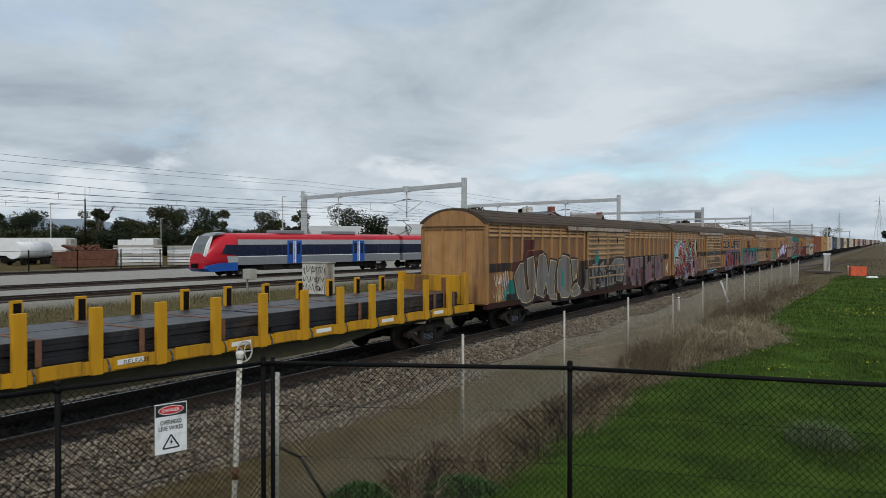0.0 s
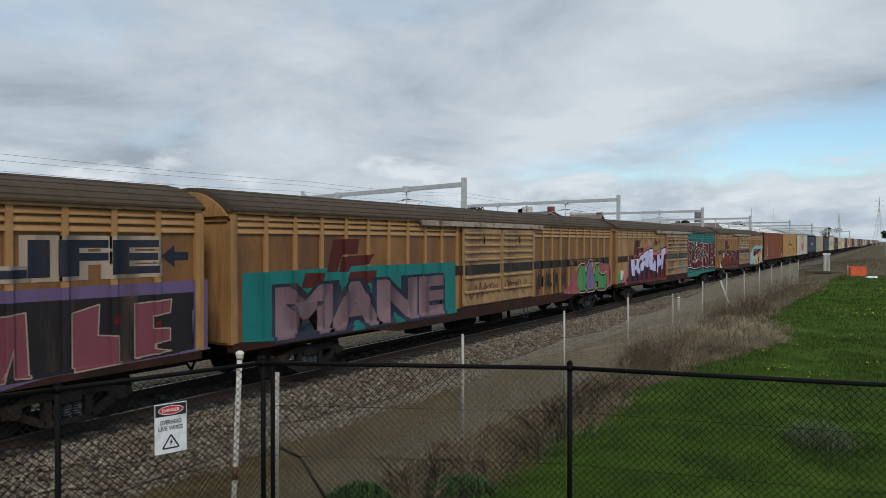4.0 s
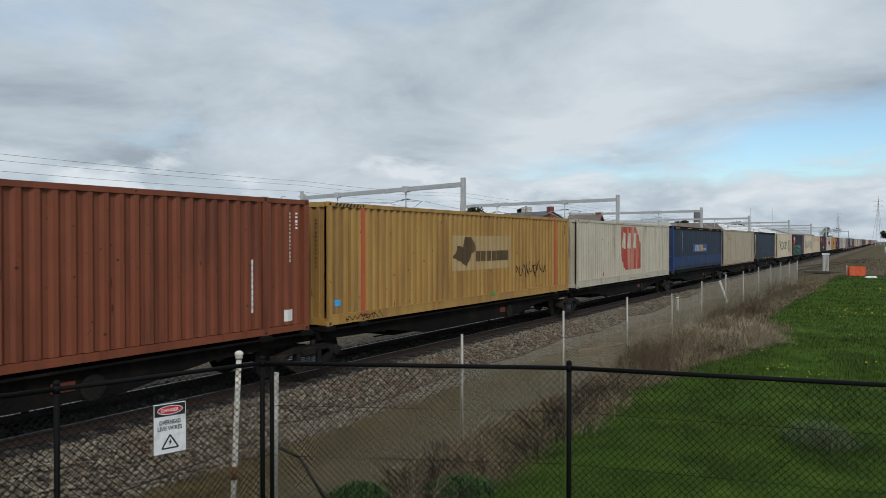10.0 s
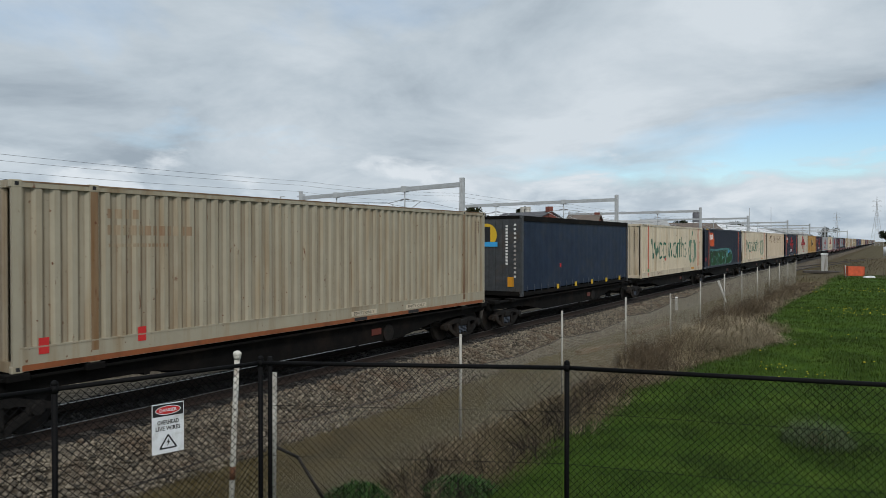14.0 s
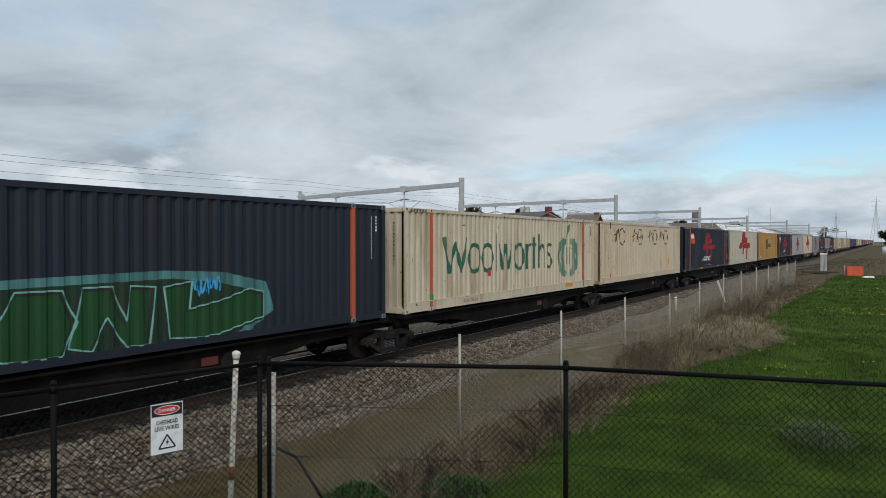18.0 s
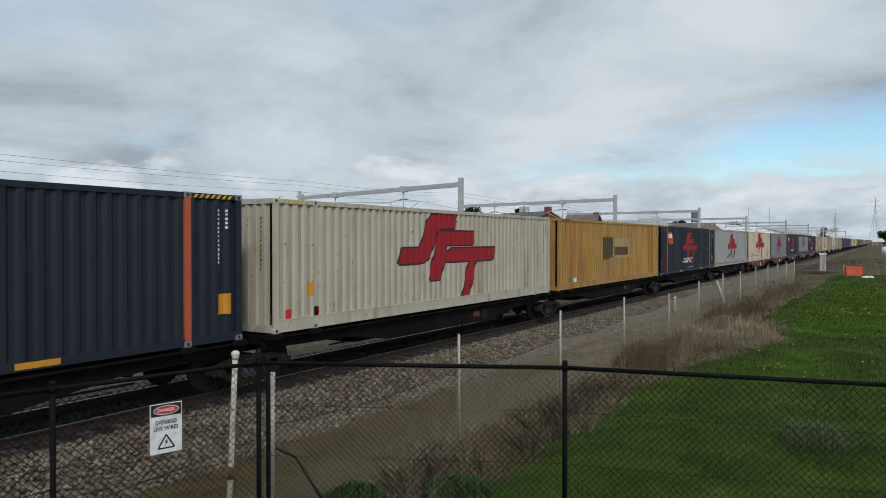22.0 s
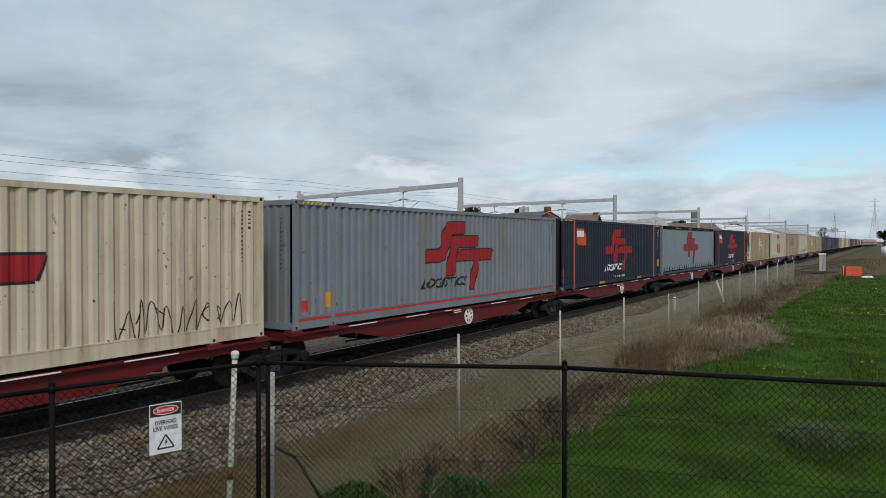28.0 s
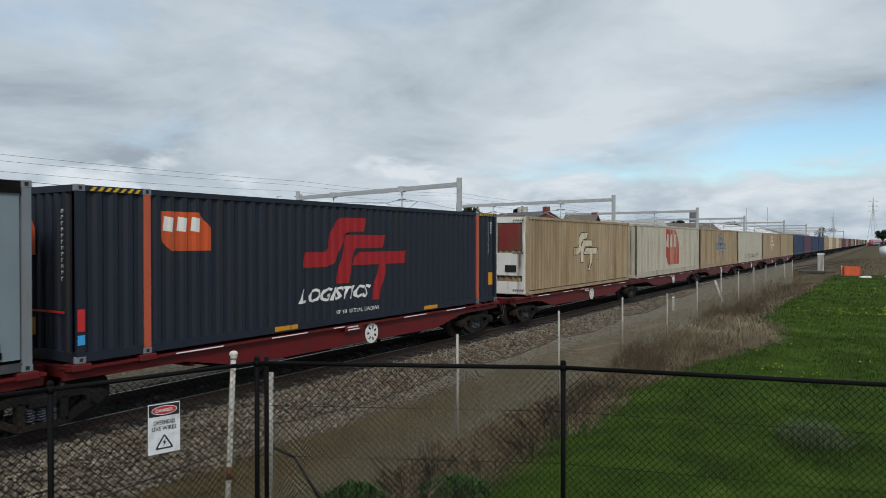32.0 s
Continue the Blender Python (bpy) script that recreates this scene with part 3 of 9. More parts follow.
def dark_haulier(u, seed, second=False):
    c = container(u, LEN48, P_DARK, "charcoal-blue corrugated container with orange posts and a red stepped sign", M_ORANGE, cast=P_GREY)
    corner_sign(c, 1.6, 1.8, 1.12, 0.72, M_SCORANGE)
    put_logo(c)
    decal("lettering", lettering("LOGISTICS", 5.15, 0.58, 7.75, 0.90, 0.03, 0.35), M_WHITE, c)
    decal("lettering", lettering("48' 9'10 VERTICAL LOAD BAR", 6.45, 0.24, 8.1, 0.34), M_WHITE, c)
    code_bars(c, LEN48, M_WHITE, seed)
    hazard("hazard_stripe", 0.25, 1.2, HIGH - 0.10, c)
    hazard("hazard_stripe", LEN48 - 1.2, LEN48 - 0.25, HIGH - 0.10, c)
    decal("amber_label", polys(rect(LEN48 - 0.6, 0.55, LEN48 - 0.25, 0.95)), M_LABEL, c)
    decal("amber_label", polys(rect(4.4, 0.05, 5.1, 0.15)), M_LABEL, c, WSKIRT, 0.002)
    decal("amber_label", polys(rect(10.2, 0.05, 10.9, 0.15)), M_LABEL, c, WSKIRT, 0.002)
    decal("red_mark", polys(rect(0.03, 0.52, 0.155, 0.88)), M_BRIGHT, c, WSKIRT, 0.007)
    decal("blue_mark" if seed == 29 else "red_mark", polys(rect(0.03, 0.30, 0.155, 0.46)), M_CYAN if seed == 29 else M_BRIGHT, c, WSKIRT, 0.007)
    end_sign(c, -0.85, 1.75, 0.95, 0.75, M_SCORANGE)
    end_patch(c, "red_bar", -1.0, 0.80, 0.95, 0.84, M_BRIGHT)
    end_patch(c, "amber_label", -0.4, 0.4, 0.1, 0.7, M_LABEL)
    return c


WSKIRT = Wall([0, 20], [WID / 2 - 0.001, WID / 2 - 0.001])


def haulier(u, material, label, seed, word=False, post=None, big=False):
    c = container(u, LEN48, material, label, post, 0.28)
    if big:
        put_logo(c, 4.6, 0.29, 1.83, 1.13)
    else:
        put_logo(c)
    if word:
        decal("lettering", lettering("LOGISTICS", 5.1, 0.62, 7.7, 0.92, 0.03, 0.35), M_DKMARK, c)
    code_bars(c, LEN48, M_DKMARK, seed)
    hazard("hazard_stripe", 0.25, 1.1, HIGH - 0.10, c)
    return c


def glyph_row(c):
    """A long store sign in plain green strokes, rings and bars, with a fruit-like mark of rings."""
    bm = bmesh.new()
    w = 0.125
    zb, zx = 0.97, 1.88
    ribbon(bm, [(2.05, 2.10), (2.20, 1.52), (2.36, zb + 0.05)], w * 1.3)
    ribbon(bm, [(2.36, zb + 0.05), (2.54, 1.50), (2.70, 1.95)], w)
    ribbon(bm, [(2.70, 1.95), (2.88, 1.48), (3.06, zb + 0.05)], w * 1.3)
    ribbon(bm, [(3.06, zb + 0.05), (3.22, 1.55), (3.38, 2.10)], w)
    for y in (3.87, 4.74, 7.08):
        ribbon(bm, ring_pts(y, 1.44, 0.36, 0.43, 14), w, True)
    for y in (5.58, 6.02):
        ribbon(bm, [(y, zx), (y + 0.11, 1.44), (y + 0.22, zb + 0.05)], w * 1.15)
        ribbon(bm, [(y + 0.22, zb + 0.05), (y + 0.34, 1.44), (y + 0.46, zx)], w * 0.9)
    for y, z1 in ((5.35, 2.25), (7.72, zx), (8.32, 2.12), (8.78, 2.25)):
        ribbon(bm, [(y, zb), (y, (zb + z1) / 2), (y, z1)], w)
    ribbon(bm, [(7.72, 1.55), (7.84, 1.80), (8.06, 1.85)], w * 0.8)
    ribbon(bm, [(8.16, 1.86), (8.34, 1.86), (8.56, 1.86)], w * 0.7)
    ribbon(bm, [(8.78, 1.58), (8.94, 1.82), (9.14, 1.80), (9.24, 1.55), (9.24, zb)], w * 0.85)
    ribbon(bm, [(9.96, 1.80), (9.74, 1.86), (9.56, 1.72), (9.66, 1.50), (9.90, 1.34), (9.94, 1.12), (9.76, 0.99), (9.50, 1.04)], w * 0.9)
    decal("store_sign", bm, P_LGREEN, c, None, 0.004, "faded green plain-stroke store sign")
    fr = bmesh.new()
    for dy in (-0.98, -0.62, 0.62, 0.98):
        ribbon(fr, [(11.65 + dy * 0.35, 0.62), (11.65 + dy * 0.85, 0.9), (11.65 + dy, 1.45), (11.65 + dy * 0.72, 1.92), (11.65 + dy * 0.35, 1.95)], 0.24)
    ribbon(fr, [(11.48, 1.05), (11.48, 1.75)], 0.12)
    ribbon(fr, [(11.80, 1.05), (11.80, 1.75)], 0.12)
    ribbon(fr, [(11.5, 2.1), (11.6, 2.4), (11.82, 2.62)], 0.2)
    decal("fruit_mark", fr, P_LGREEN_FADED, c, None, 0.004)
    decal("red_mark", polys(rect(4.72, 0.84, 4.92, 1.02)), M_BRIGHT, c, None, 0.007)


def store_container(u, seed):
    c = container(u, LEN48, P_CREAM, "cream corrugated container with a faded green store sign and red posts", M_ORANGE, 0.28)
    glyph_row(c)
    code_bars(c, LEN48, M_DKMARK, seed)
    decal("amber_label", polys(rect(3.0, 0.05, 4.2, 0.25)), P_BEIGE, c, WSKIRT, 0.003)
    decal("lettering", lettering("CAUTION", 3.15, 0.10, 4.0, 0.20), M_DKMARK, c, WSKIRT, 0.006)
    decal("green_mark", polys(rect(1.22, 0.30, 1.42, 0.46)), M_GREEN, c, WSKIRT, 0.006)
    decal("amber_label", polys(rect(11.3, 0.14, 12.1, 0.28)), M_LABEL, c, WSKIRT, 0.003)
    hazard("hazard_stripe", 0.25, 1.1, HIGH - 0.10, c, M_DKMARK)
    return c


def curtain_container(u, length, tarp, end, label, seed):
    """A container with a tarpaulin curtain side held down by a row of straps, a dark pelmet along the roof."""
    c = container(u, length, end, label, end, 0.13, curtain=M_CURTRAIL if tarp is P_TGREY else M_BLACK)
    bm = bmesh.new()
    r = random.Random(seed)
    n = int(length / 0.16)
    ys = [0.18 + (length - 0.36) * i / n for i in range(n + 1)]
    xs = [WID / 2 - 0.030 + 0.003 * math.sin(i * 1.9) + 0.004 * math.sin(i * 0.37 + seed) for i in range(n + 1)]
    sheet(bm, ys, xs, 0.20, HIGH - 0.16)
    part("curtain", bm, tarp, c, "taut tarpaulin curtain")
    bm = bmesh.new()
    for s in (-1, 1):
        a, b = sorted((s * (WID / 2 - 0.09), s * (WID / 2 + 0.012)))
        box(bm, a, 0.18, HIGH - 0.2, b, length - 0.18, HIGH - 0.02)
    box(bm, -WID / 2 + 0.08, 0.1, HIGH - 0.05, WID / 2 - 0.08, length - 0.1, HIGH - 0.03)
    part("pelmet", bm, M_BLACK, c)
    bm = bmesh.new()
    box(bm, -WID / 2 + 0.02, 0.02, 0.10, WID / 2 - 0.06, 0.06, HIGH - 0.1)
    box(bm, -WID / 2 + 0.02, length - 0.06, 0.10, WID / 2 - 0.06, length - 0.02, HIGH - 0.1)
    box(bm, -WID / 2 + 0.02, 0.05, 0.10, -WID / 2 + 0.05, length - 0.05, HIGH - 0.1)
    for i in range(8):
        x = -1.0 + i * 0.27
        box(bm, x, -0.005, 0.2, x + 0.12, 0.021, HIGH - 0.15)
    part("end_wall", bm, end, c)
    k = int(length / 0.62)
    for i in range(k):
        y = 0.5 + (length - 1.0) * i / (k - 1)
        if tarp is P_TGREY:
            st = part("strap", shared("strap", lambda: boxes((0, -0.025, 0.10, 0.012, 0.025, 0.46), (0, -0.04, 0.24, 0.022, 0.04, 0.34))), M_BLACK, c)
        else:
            st = part("strap", shared("short_strap", lambda: boxes((0, -0.015, 0.10, 0.010, 0.015, 0.40), (0, -0.035, 0.27, 0.02, 0.035, 0.33))), M_SPRING, c)
        st.location = (WID / 2 - 0.022, y, 0)
    return c


# ---- container wagons: five-platform sets with shared bogies ----
def platform(u, length, red, first, last, idx):
    """One platform of a container wagon set; local y runs from the front of its container."""
    label = ("dark red five-pack container wagon platform with white strips" if red
             else "grimy black container wagon platform on cast bogies")
    w = thing("container_wagon", pose(TRAIN_X, u, 0), label, "wagon", "container wagons of the freight train")
    movers.append((w, u, 0.0))
    m = M_RED if red else M_BLACK
    a, b = -0.35, LEN48 + 0.40
    bm = bmesh.new()
    if red:
        for s in (-1, 1):
            x0, x1 = sorted((s * 1.08, s * 1.16))
            prism(bm, [(a + 0.2, 0.98), (a + 0.2, 0.80), (2.2, 0.78), (3.6, 0.50), (length - 3.6, 0.50), (length - 2.2, 0.78), (b - 0.2, 0.80), (b - 0.2, 0.98)], x0, x1)
            x0, x1 = sorted((s * 1.0, s * 1.26))
            box(bm, x0, a + 0.2, 0.955, x1, b - 0.2, 1.0)
    else:
        for s in (-1, 1):
            x0, x1 = sorted((s * 1.0, s * 1.08))
            prism(bm, [(a + 0.2, 0.98), (a + 0.2, 0.74), (2.6, 0.70), (4.4, 0.44), (length - 4.4, 0.44), (length - 2.6, 0.70), (b - 0.2, 0.78), (b - 0.2, 0.98)], x0, x1)
            x0, x1 = sorted((s * 0.95, s * 1.22))
            box(bm, x0, a + 0.2, 0.95, x1, b - 0.2, 0.99)
    part("side_sill", bm, m, w)
    bm = boxes((-0.35, a, 0.62, 0.35, b, 0.96), (-1.1, 0.0, 0.80, 1.1, 0.35, 1.0), (-1.1, length - 0.35, 0.80, 1.1, length, 1.0))
    for i in range(5):
        y = 2.4 + i * (length - 4.8) / 4
        box(bm, -1.08, y - 0.06, 0.66, 1.08, y + 0.06, 0.94)
    part("centre_sill", bm, m, w)
    for y in (0.089, length - 0.089, length / 2 - 6.0, length / 2 + 6.0):
        if -0.1 < y < length + 0.1:
            q = part("twistlock_pad", shared("pad_%s" % red, lambda: boxes((1.02, -0.17, 0.93, 1.29, 0.17, 1.05), bevel=0.015)), m, w)
            q.location = (0, y, 0)
    # brake gear under the floor
    part("air_reservoir", cyl(bmesh.new(), (0.55, 5.4, 0.52), (0.55, 6.9, 0.52), 0.19, n=14), M_BLACK, w)
    part("floor_beam", boxes((-0.5, 3.6, 0.40, 0.5, length - 3.6, 0.66)), M_BLACK, w)
    part("brake_rod", rods([((0.9, 2.2, 0.55), (0.9, length - 2.2, 0.5), 0.02)]), M_BLACK, w)
    part("brake_lever", boxes((0.80, 8.6, 0.34, 0.84, 8.7, 0.72)), M_BLACK, w)
    part("valve_box", boxes((0.66, 8.1, 0.44, 0.95, 8.55, 0.62)), M_BLACK, w)
    part("brake_cylinder", boxes((0.62, 9.5, 0.40, 0.98, 10.3, 0.70)), M_BLACK, w)
    if first:
        bogie(w, 1.25)
    else:
        bogie(w, -0.42)
    if last:
        bogie(w, length - 1.05)
    part("coupler", boxes((-0.12, a - 0.25, 0.74, 0.12, a + 0.1, 0.96)), M_BLACK, w)
    if red:
        for i, y in enumerate((1.9, 4.3, 6.3, 9.2, 11.4)):
            part("reflective_strip", boxes((1.258, y, 0.966, 1.264, y + 1.1, 0.990)), M_STRIP, w)
        bw = bmesh.new()
        cyl(bw, (1.17, 7.86, 0.70), (1.19, 7.86, 0.70), 0.26, n=24)
        for k in range(7):
            t = 2 * math.pi * k / 7
            cyl(bw, (1.185, 7.86 + 0.17 * math.cos(t), 0.70 + 0.17 * math.sin(t)), (1.20, 7.86 + 0.17 * math.cos(t), 0.70 + 0.17 * math.sin(t)), 0.05, n=8)
        hw = part("hand_brake_wheel", bw, M_WHITE, w, "white-painted hand brake wheel")
        bm = bmesh.new()
        for k in range(7):
            t = 2 * math.pi * (k + 0.5) / 7
            cyl(bm, (1.186, 7.86 + 0.15 * math.cos(t), 0.70 + 0.15 * math.sin(t)), (1.193, 7.86 + 0.15 * math.cos(t), 0.70 + 0.15 * math.sin(t)), 0.045, n=8)
        part("opening", bm, M_BLACK, hw)
        part("number_plate", boxes((1.262, 6.7, 0.84, 1.268, 7.4, 1.0)), M_RED, w)
        part("plate_mark", boxes((1.269, 6.8, 0.93, 1.271, 7.2, 0.965), (1.269, 6.82, 0.87, 1.271, 7.25, 0.90)), M_WHITE, w)
        part("air_hose", rods([((1.0, a - 0.1, 0.85), (1.0, a - 0.25, 0.5), 0.025), ((1.0, a - 0.25, 0.5), (1.0, a - 0.5, 0.85), 0.025)]), M_BLACK, w)
    else:
        hw = part("hand_brake_wheel", cyl(bmesh.new(), (1.09, 9.6, 0.62), (1.12, 9.6, 0.62), 0.22, n=20), M_BOGIE, w)
        part("axle_plate", boxes((1.09, 8.9, 0.62, 1.10, 9.3, 0.78)), paint("dull_red_plate", (0.12, 0.03, 0.02), 0.4), w)
    return w


# (front of the container along the train, builder)
SLOTS = []


def c1(u):
    c = container(u, LEN48, P_RUST, "oxide-red corrugated container with small white markings", P_RUST, 0.14)
    decal("white_plate", polys(rect(1.05, 0.25, 1.42, 0.52)), M_WHITE, c)
    decal("lettering", lettering("48", 1.10, 0.30, 1.37, 0.47, 0.02), M_DKMARK, c, None, 0.007)
    decal("white_plate", polys(rect(13.9, 0.25, 14.15, 0.5)), M_WHITE, c)
    decal("red_mark", polys(rect(0.3, 0.35, 0.5, 0.6)), M_BRIGHT, c)
    decal("code_marks", bars(2.35, 0.4, 2.42, 1.5, 9, random.Random(2), True, 0.15), M_WHITE, c)
    decal("code_marks", bars(12.95, 0.5, 13.02, 1.6, 9, random.Random(3), True, 0.15), M_WHITE, c)
    code_bars(c, LEN48, M_WHITE, 11)


def c2(u):
    c = container(u, LEN48, P_YEL, "ochre-yellow corrugated container with red posts and a dark faded sign", M_ORANGE, 0.24)
    pale = paint("washed_out_patch", (0.39, 0.29, 0.15), 0.5, (0.33, 0.21, 0.08))
    dark = paint("painted_out_brown", (0.075, 0.048, 0.022), 0.4, (0.14, 0.085, 0.035))
    decal("pale_patch", polys(rect(5.6, 1.08, 9.45, 2.15)), pale, c)
    decal("sign", polys([(5.64, 1.48), (5.94, 1.84), (6.26, 1.79), (6.32, 2.12), (6.79, 2.1), (7.02, 1.73), (6.65, 1.48), (6.48, 1.16), (6.19, 1.32)]), dark, c, None, 0.007)
    decal("sign", bars(7.06, 1.34, 9.36, 1.67, 7, random.Random(4), False, 0.12), dark, c, None, 0.007)
    decal("spray_tag", scribble(9.9, 0.75, 12.6, 1.2, 5, 0.03, 20), M_BOGIE, c, None, 0.008)
    decal("spray_tag", scribble(0.6, 0.06, 2.2, 0.2, 6, 0.02, 16), M_BOGIE, c, WSKIRT, 0.006)
    decal("green_mark", polys(rect(8.0, 0.18, 8.25, 0.32)), M_GREEN, c, WSKIRT, 0.004)
    decal("blue_mark", polys(rect(0.3, 0.45, 0.5, 0.6)), M_CYAN, c)
    hazard("hazard_stripe", 0.25, 1.3, HIGH - 0.10, c, M_DKMARK)
    code_bars(c, LEN48, M_DKMARK, 12)


def c3(u):
    c = container(u, LEN48, P_WHITE, "dirty white corrugated container with a large red corner-cut sign", P_WHITE, 0.30)
    corner_sign(c, 5.77, 0.56, 3.2, 2.13, P_FRED, None, P_WHITE)
    code_bars(c, LEN48, M_DKMARK, 13)
    decal("amber_label", polys([(13.35, 0.75), (13.7, 0.75), (13.53, 1.05)]), M_LABEL, c)
    for y in (7.2, 9.6):
        decal("amber_label", polys(rect(y, 0.06, y + 0.9, 0.2)), P_BEIGE, c, WSKIRT, 0.003)
        decal("lettering", lettering("EMPTY ONLY", y + 0.08, 0.09, y + 0.82, 0.17), M_DKMARK, c, WSKIRT, 0.006)
    decal("red_mark", polys(rect(3.2, 0.4, 3.35, 0.55)), M_BRIGHT, c)


P_FRED = paint("faded_sign_red", (0.34, 0.055, 0.04), 0.45, (0.5, 0.36, 0.26))


def c4(u):
    c = curtain_container(u, LEN48, P_TBLUE, P_BLUE, "blue curtain-sided container with a pale blue name panel", 4)
    wl_ = Wall([0, 20], [WID / 2 - 0.012, WID / 2 - 0.012])
    decal("lower_curtain", polys(rect(0.2, 0.42, LEN48 - 0.2, 1.02)), P_TBLUE2, c, Wall([0, 20], [WID / 2 - 0.02, WID / 2 - 0.02]), 0.001)
    decal("name_panel", polys(rect(5.19, 1.24, 9.46, 1.80)), paint("pale_panel_blue", (0.035, 0.075, 0.20), 0.3, (0.03, 0.05, 0.11)), c, wl_, 0.002)
    r = random.Random(8)
    bm = bmesh.new()
    for i in range(4):
        y = 5.85 + i * 0.42
        flat_poly(bm, [(y, 1.32), (y + 0.30, 1.32), (y + 0.40, 1.72), (y + 0.10, 1.72)])
    decal("sign_mark", bm, M_DULLW, c, wl_, 0.004)
    bm = bmesh.new()
    for i in range(2):
        y = 7.55 + i * 0.36
        flat_poly(bm, [(y, 1.32), (y + 0.27, 1.32), (y + 0.32, 1.72), (y + 0.05, 1.72)])
    decal("sign_mark", bm, M_LABEL, c, wl_, 0.004)
    decal("sign_mark", bars(8.3, 1.34, 9.15, 1.5, 3, r, False, 0.2), M_DULLW, c, wl_, 0.004)
    for y in (0.6, 3.6, 6.9, 10.0, 12.4):
        decal("lettering", lettering("KEEP MAST BELOW PELMET", y, HIGH - 0.14, y + 1.1, HIGH - 0.07), M_HAZ, c, Wall([0, 20], [WID / 2 + 0.012] * 2), 0.002)
    decal("code_marks", bars(2.26, 1.35, 2.33, 2.55, 12, r, True, 0.5), M_WHITE, c, wl_, 0.004)
    end_patch(c, "amber_label", 0.55, 0.55, 0.95, 0.95, M_LABEL, 0.012)
    end_patch(c, "yellow_bar", 0.1, 1.03, 1.1, 1.06, M_HAZ, 0.012)
    end_patch(c, "sign_mark", -0.1, 2.25, 1.0, 2.45, M_WHITE, 0.012)


def c5(u):
    c = container(u, LEN48, P_BUFF, "grey-buff corrugated container with faint rusty writing and a rust-red sill", P_BUFF, 0.36)
    rs = paint("rust_red_lettering", (0.22, 0.115, 0.06), 0.6, (0.34, 0.28, 0.19))
    decal("faded_mark", bars(1.55, 2.36, 2.2, 2.52, 4, random.Random(5), False, 0.3), rs, c)
    decal("faded_mark", bars(1.55, 2.08, 3.3, 2.25, 12, random.Random(6), False, 0.3), rs, c)
    decal("faded_mark", bars(1.57, 1.88, 2.75, 1.94, 20, random.Random(7), False, 0.4), rs, c)
    stained = paint("rust_stained_post", (0.25, 0.17, 0.10), 0.6, (0.12, 0.055, 0.028), worn=1.0)
    for y in (LEN48 / 2 - 6.0, LEN48 / 2 + 6.0):
        decal("rust_stain", polys(rect(y - 0.066, 0.2, y + 0.066, HIGH - 0.12)), stained, c, WSKIRT, 0.006)
    decal("red_sill", polys(rect(0.15, 0.025, LEN48 - 0.15, 0.115)), paint("sill_rust_orange", (0.26, 0.085, 0.032), 0.4, (0.14, 0.05, 0.025)), c, WSKIRT, 0.009)
    decal("rust_stain", polys(rect(0.12, HIGH - 0.035, LEN48 - 0.12, HIGH - 0.014)), stained, c, WSKIRT, 0.004)
    for y in (7.9, 10.2):
        decal("pale_plate", polys(rect(y, 0.15, y + 1.0, 0.27)), P_CREAM, c, WSKIRT, 0.003)
        decal("lettering", lettering("EMPTY ONLY", y + 0.1, 0.17, y + 0.9, 0.25), M_DKMARK, c, WSKIRT, 0.006)
        decal("fork_pocket", polys(rect(y + 0.1, 0.03, y + 0.6, 0.11)), M_DKMARK, c, WSKIRT, 0.012)
    for y in (0.4, 2.1):
        decal("red_mark", polys(rect(y, 0.25, y + 0.16, 0.5)), M_BRIGHT, c, WSKIRT, 0.006)
    code_bars(c, LEN48, P_BROWN, 16)


def c6(u):
    c = curtain_container(u + 2.0, LEN40, P_TBLUE, M_CURTRAIL, "blue curtain-sided container with a dark grey end and amber plates", 6)
    bm = bmesh.new()
    bmesh.ops.create_circle(bm, cap_ends=True, radius=0.42, segments=24, matrix=pose(-0.15, -0.012, 2.2, 90, 0, 0))
    part("round_sign", bm, M_HAZ, c)
    end_patch(c, "sign_shape", -0.3, 1.88, 0.0, 2.5, M_DKMARK, 0.016)
    end_patch(c, "sign_panel", -0.6, 1.78, 0.3, 1.95, M_CYAN, 0.020)
    fr = bmesh.new()
    r = random.Random(61)
    for x, z0, z1 in ((0.62, 1.1, 2.55), (0.95, 0.6, 2.6)):
        k = 13
        for i in range(k):
            z = z1 - (z1 - z0) * i / k
            fr.faces.new([fr.verts.new(p) for p in ((x, -0.012, z - 0.075), (x + 0.09, -0.012, z - 0.075), (x + 0.09, -0.012, z), (x, -0.012, z))])
    part("code_marks", fr, M_WHITE, c)
    for x in (-1.0, 0.7):
        end_patch(c, "amber_label", x, 0.35, x + 0.25, 0.7, M_LABEL, 0.012)
    for i in range(5):
        part("yellow_latch", boxes((0.0, 0.0, 0.12, 0.02, 0.2, 0.3)), M_HAZ, c).location = (WID / 2 - 0.01, 3.2 + i * 1.9, 0)
    decal("red_mark", polys(rect(3.5, 0.95, 3.65, 1.1)), M_BRIGHT, c, WFLAT)


S_CHALK = paint("thin_chalk_teal", (0.16, 0.40, 0.35), 0.25)


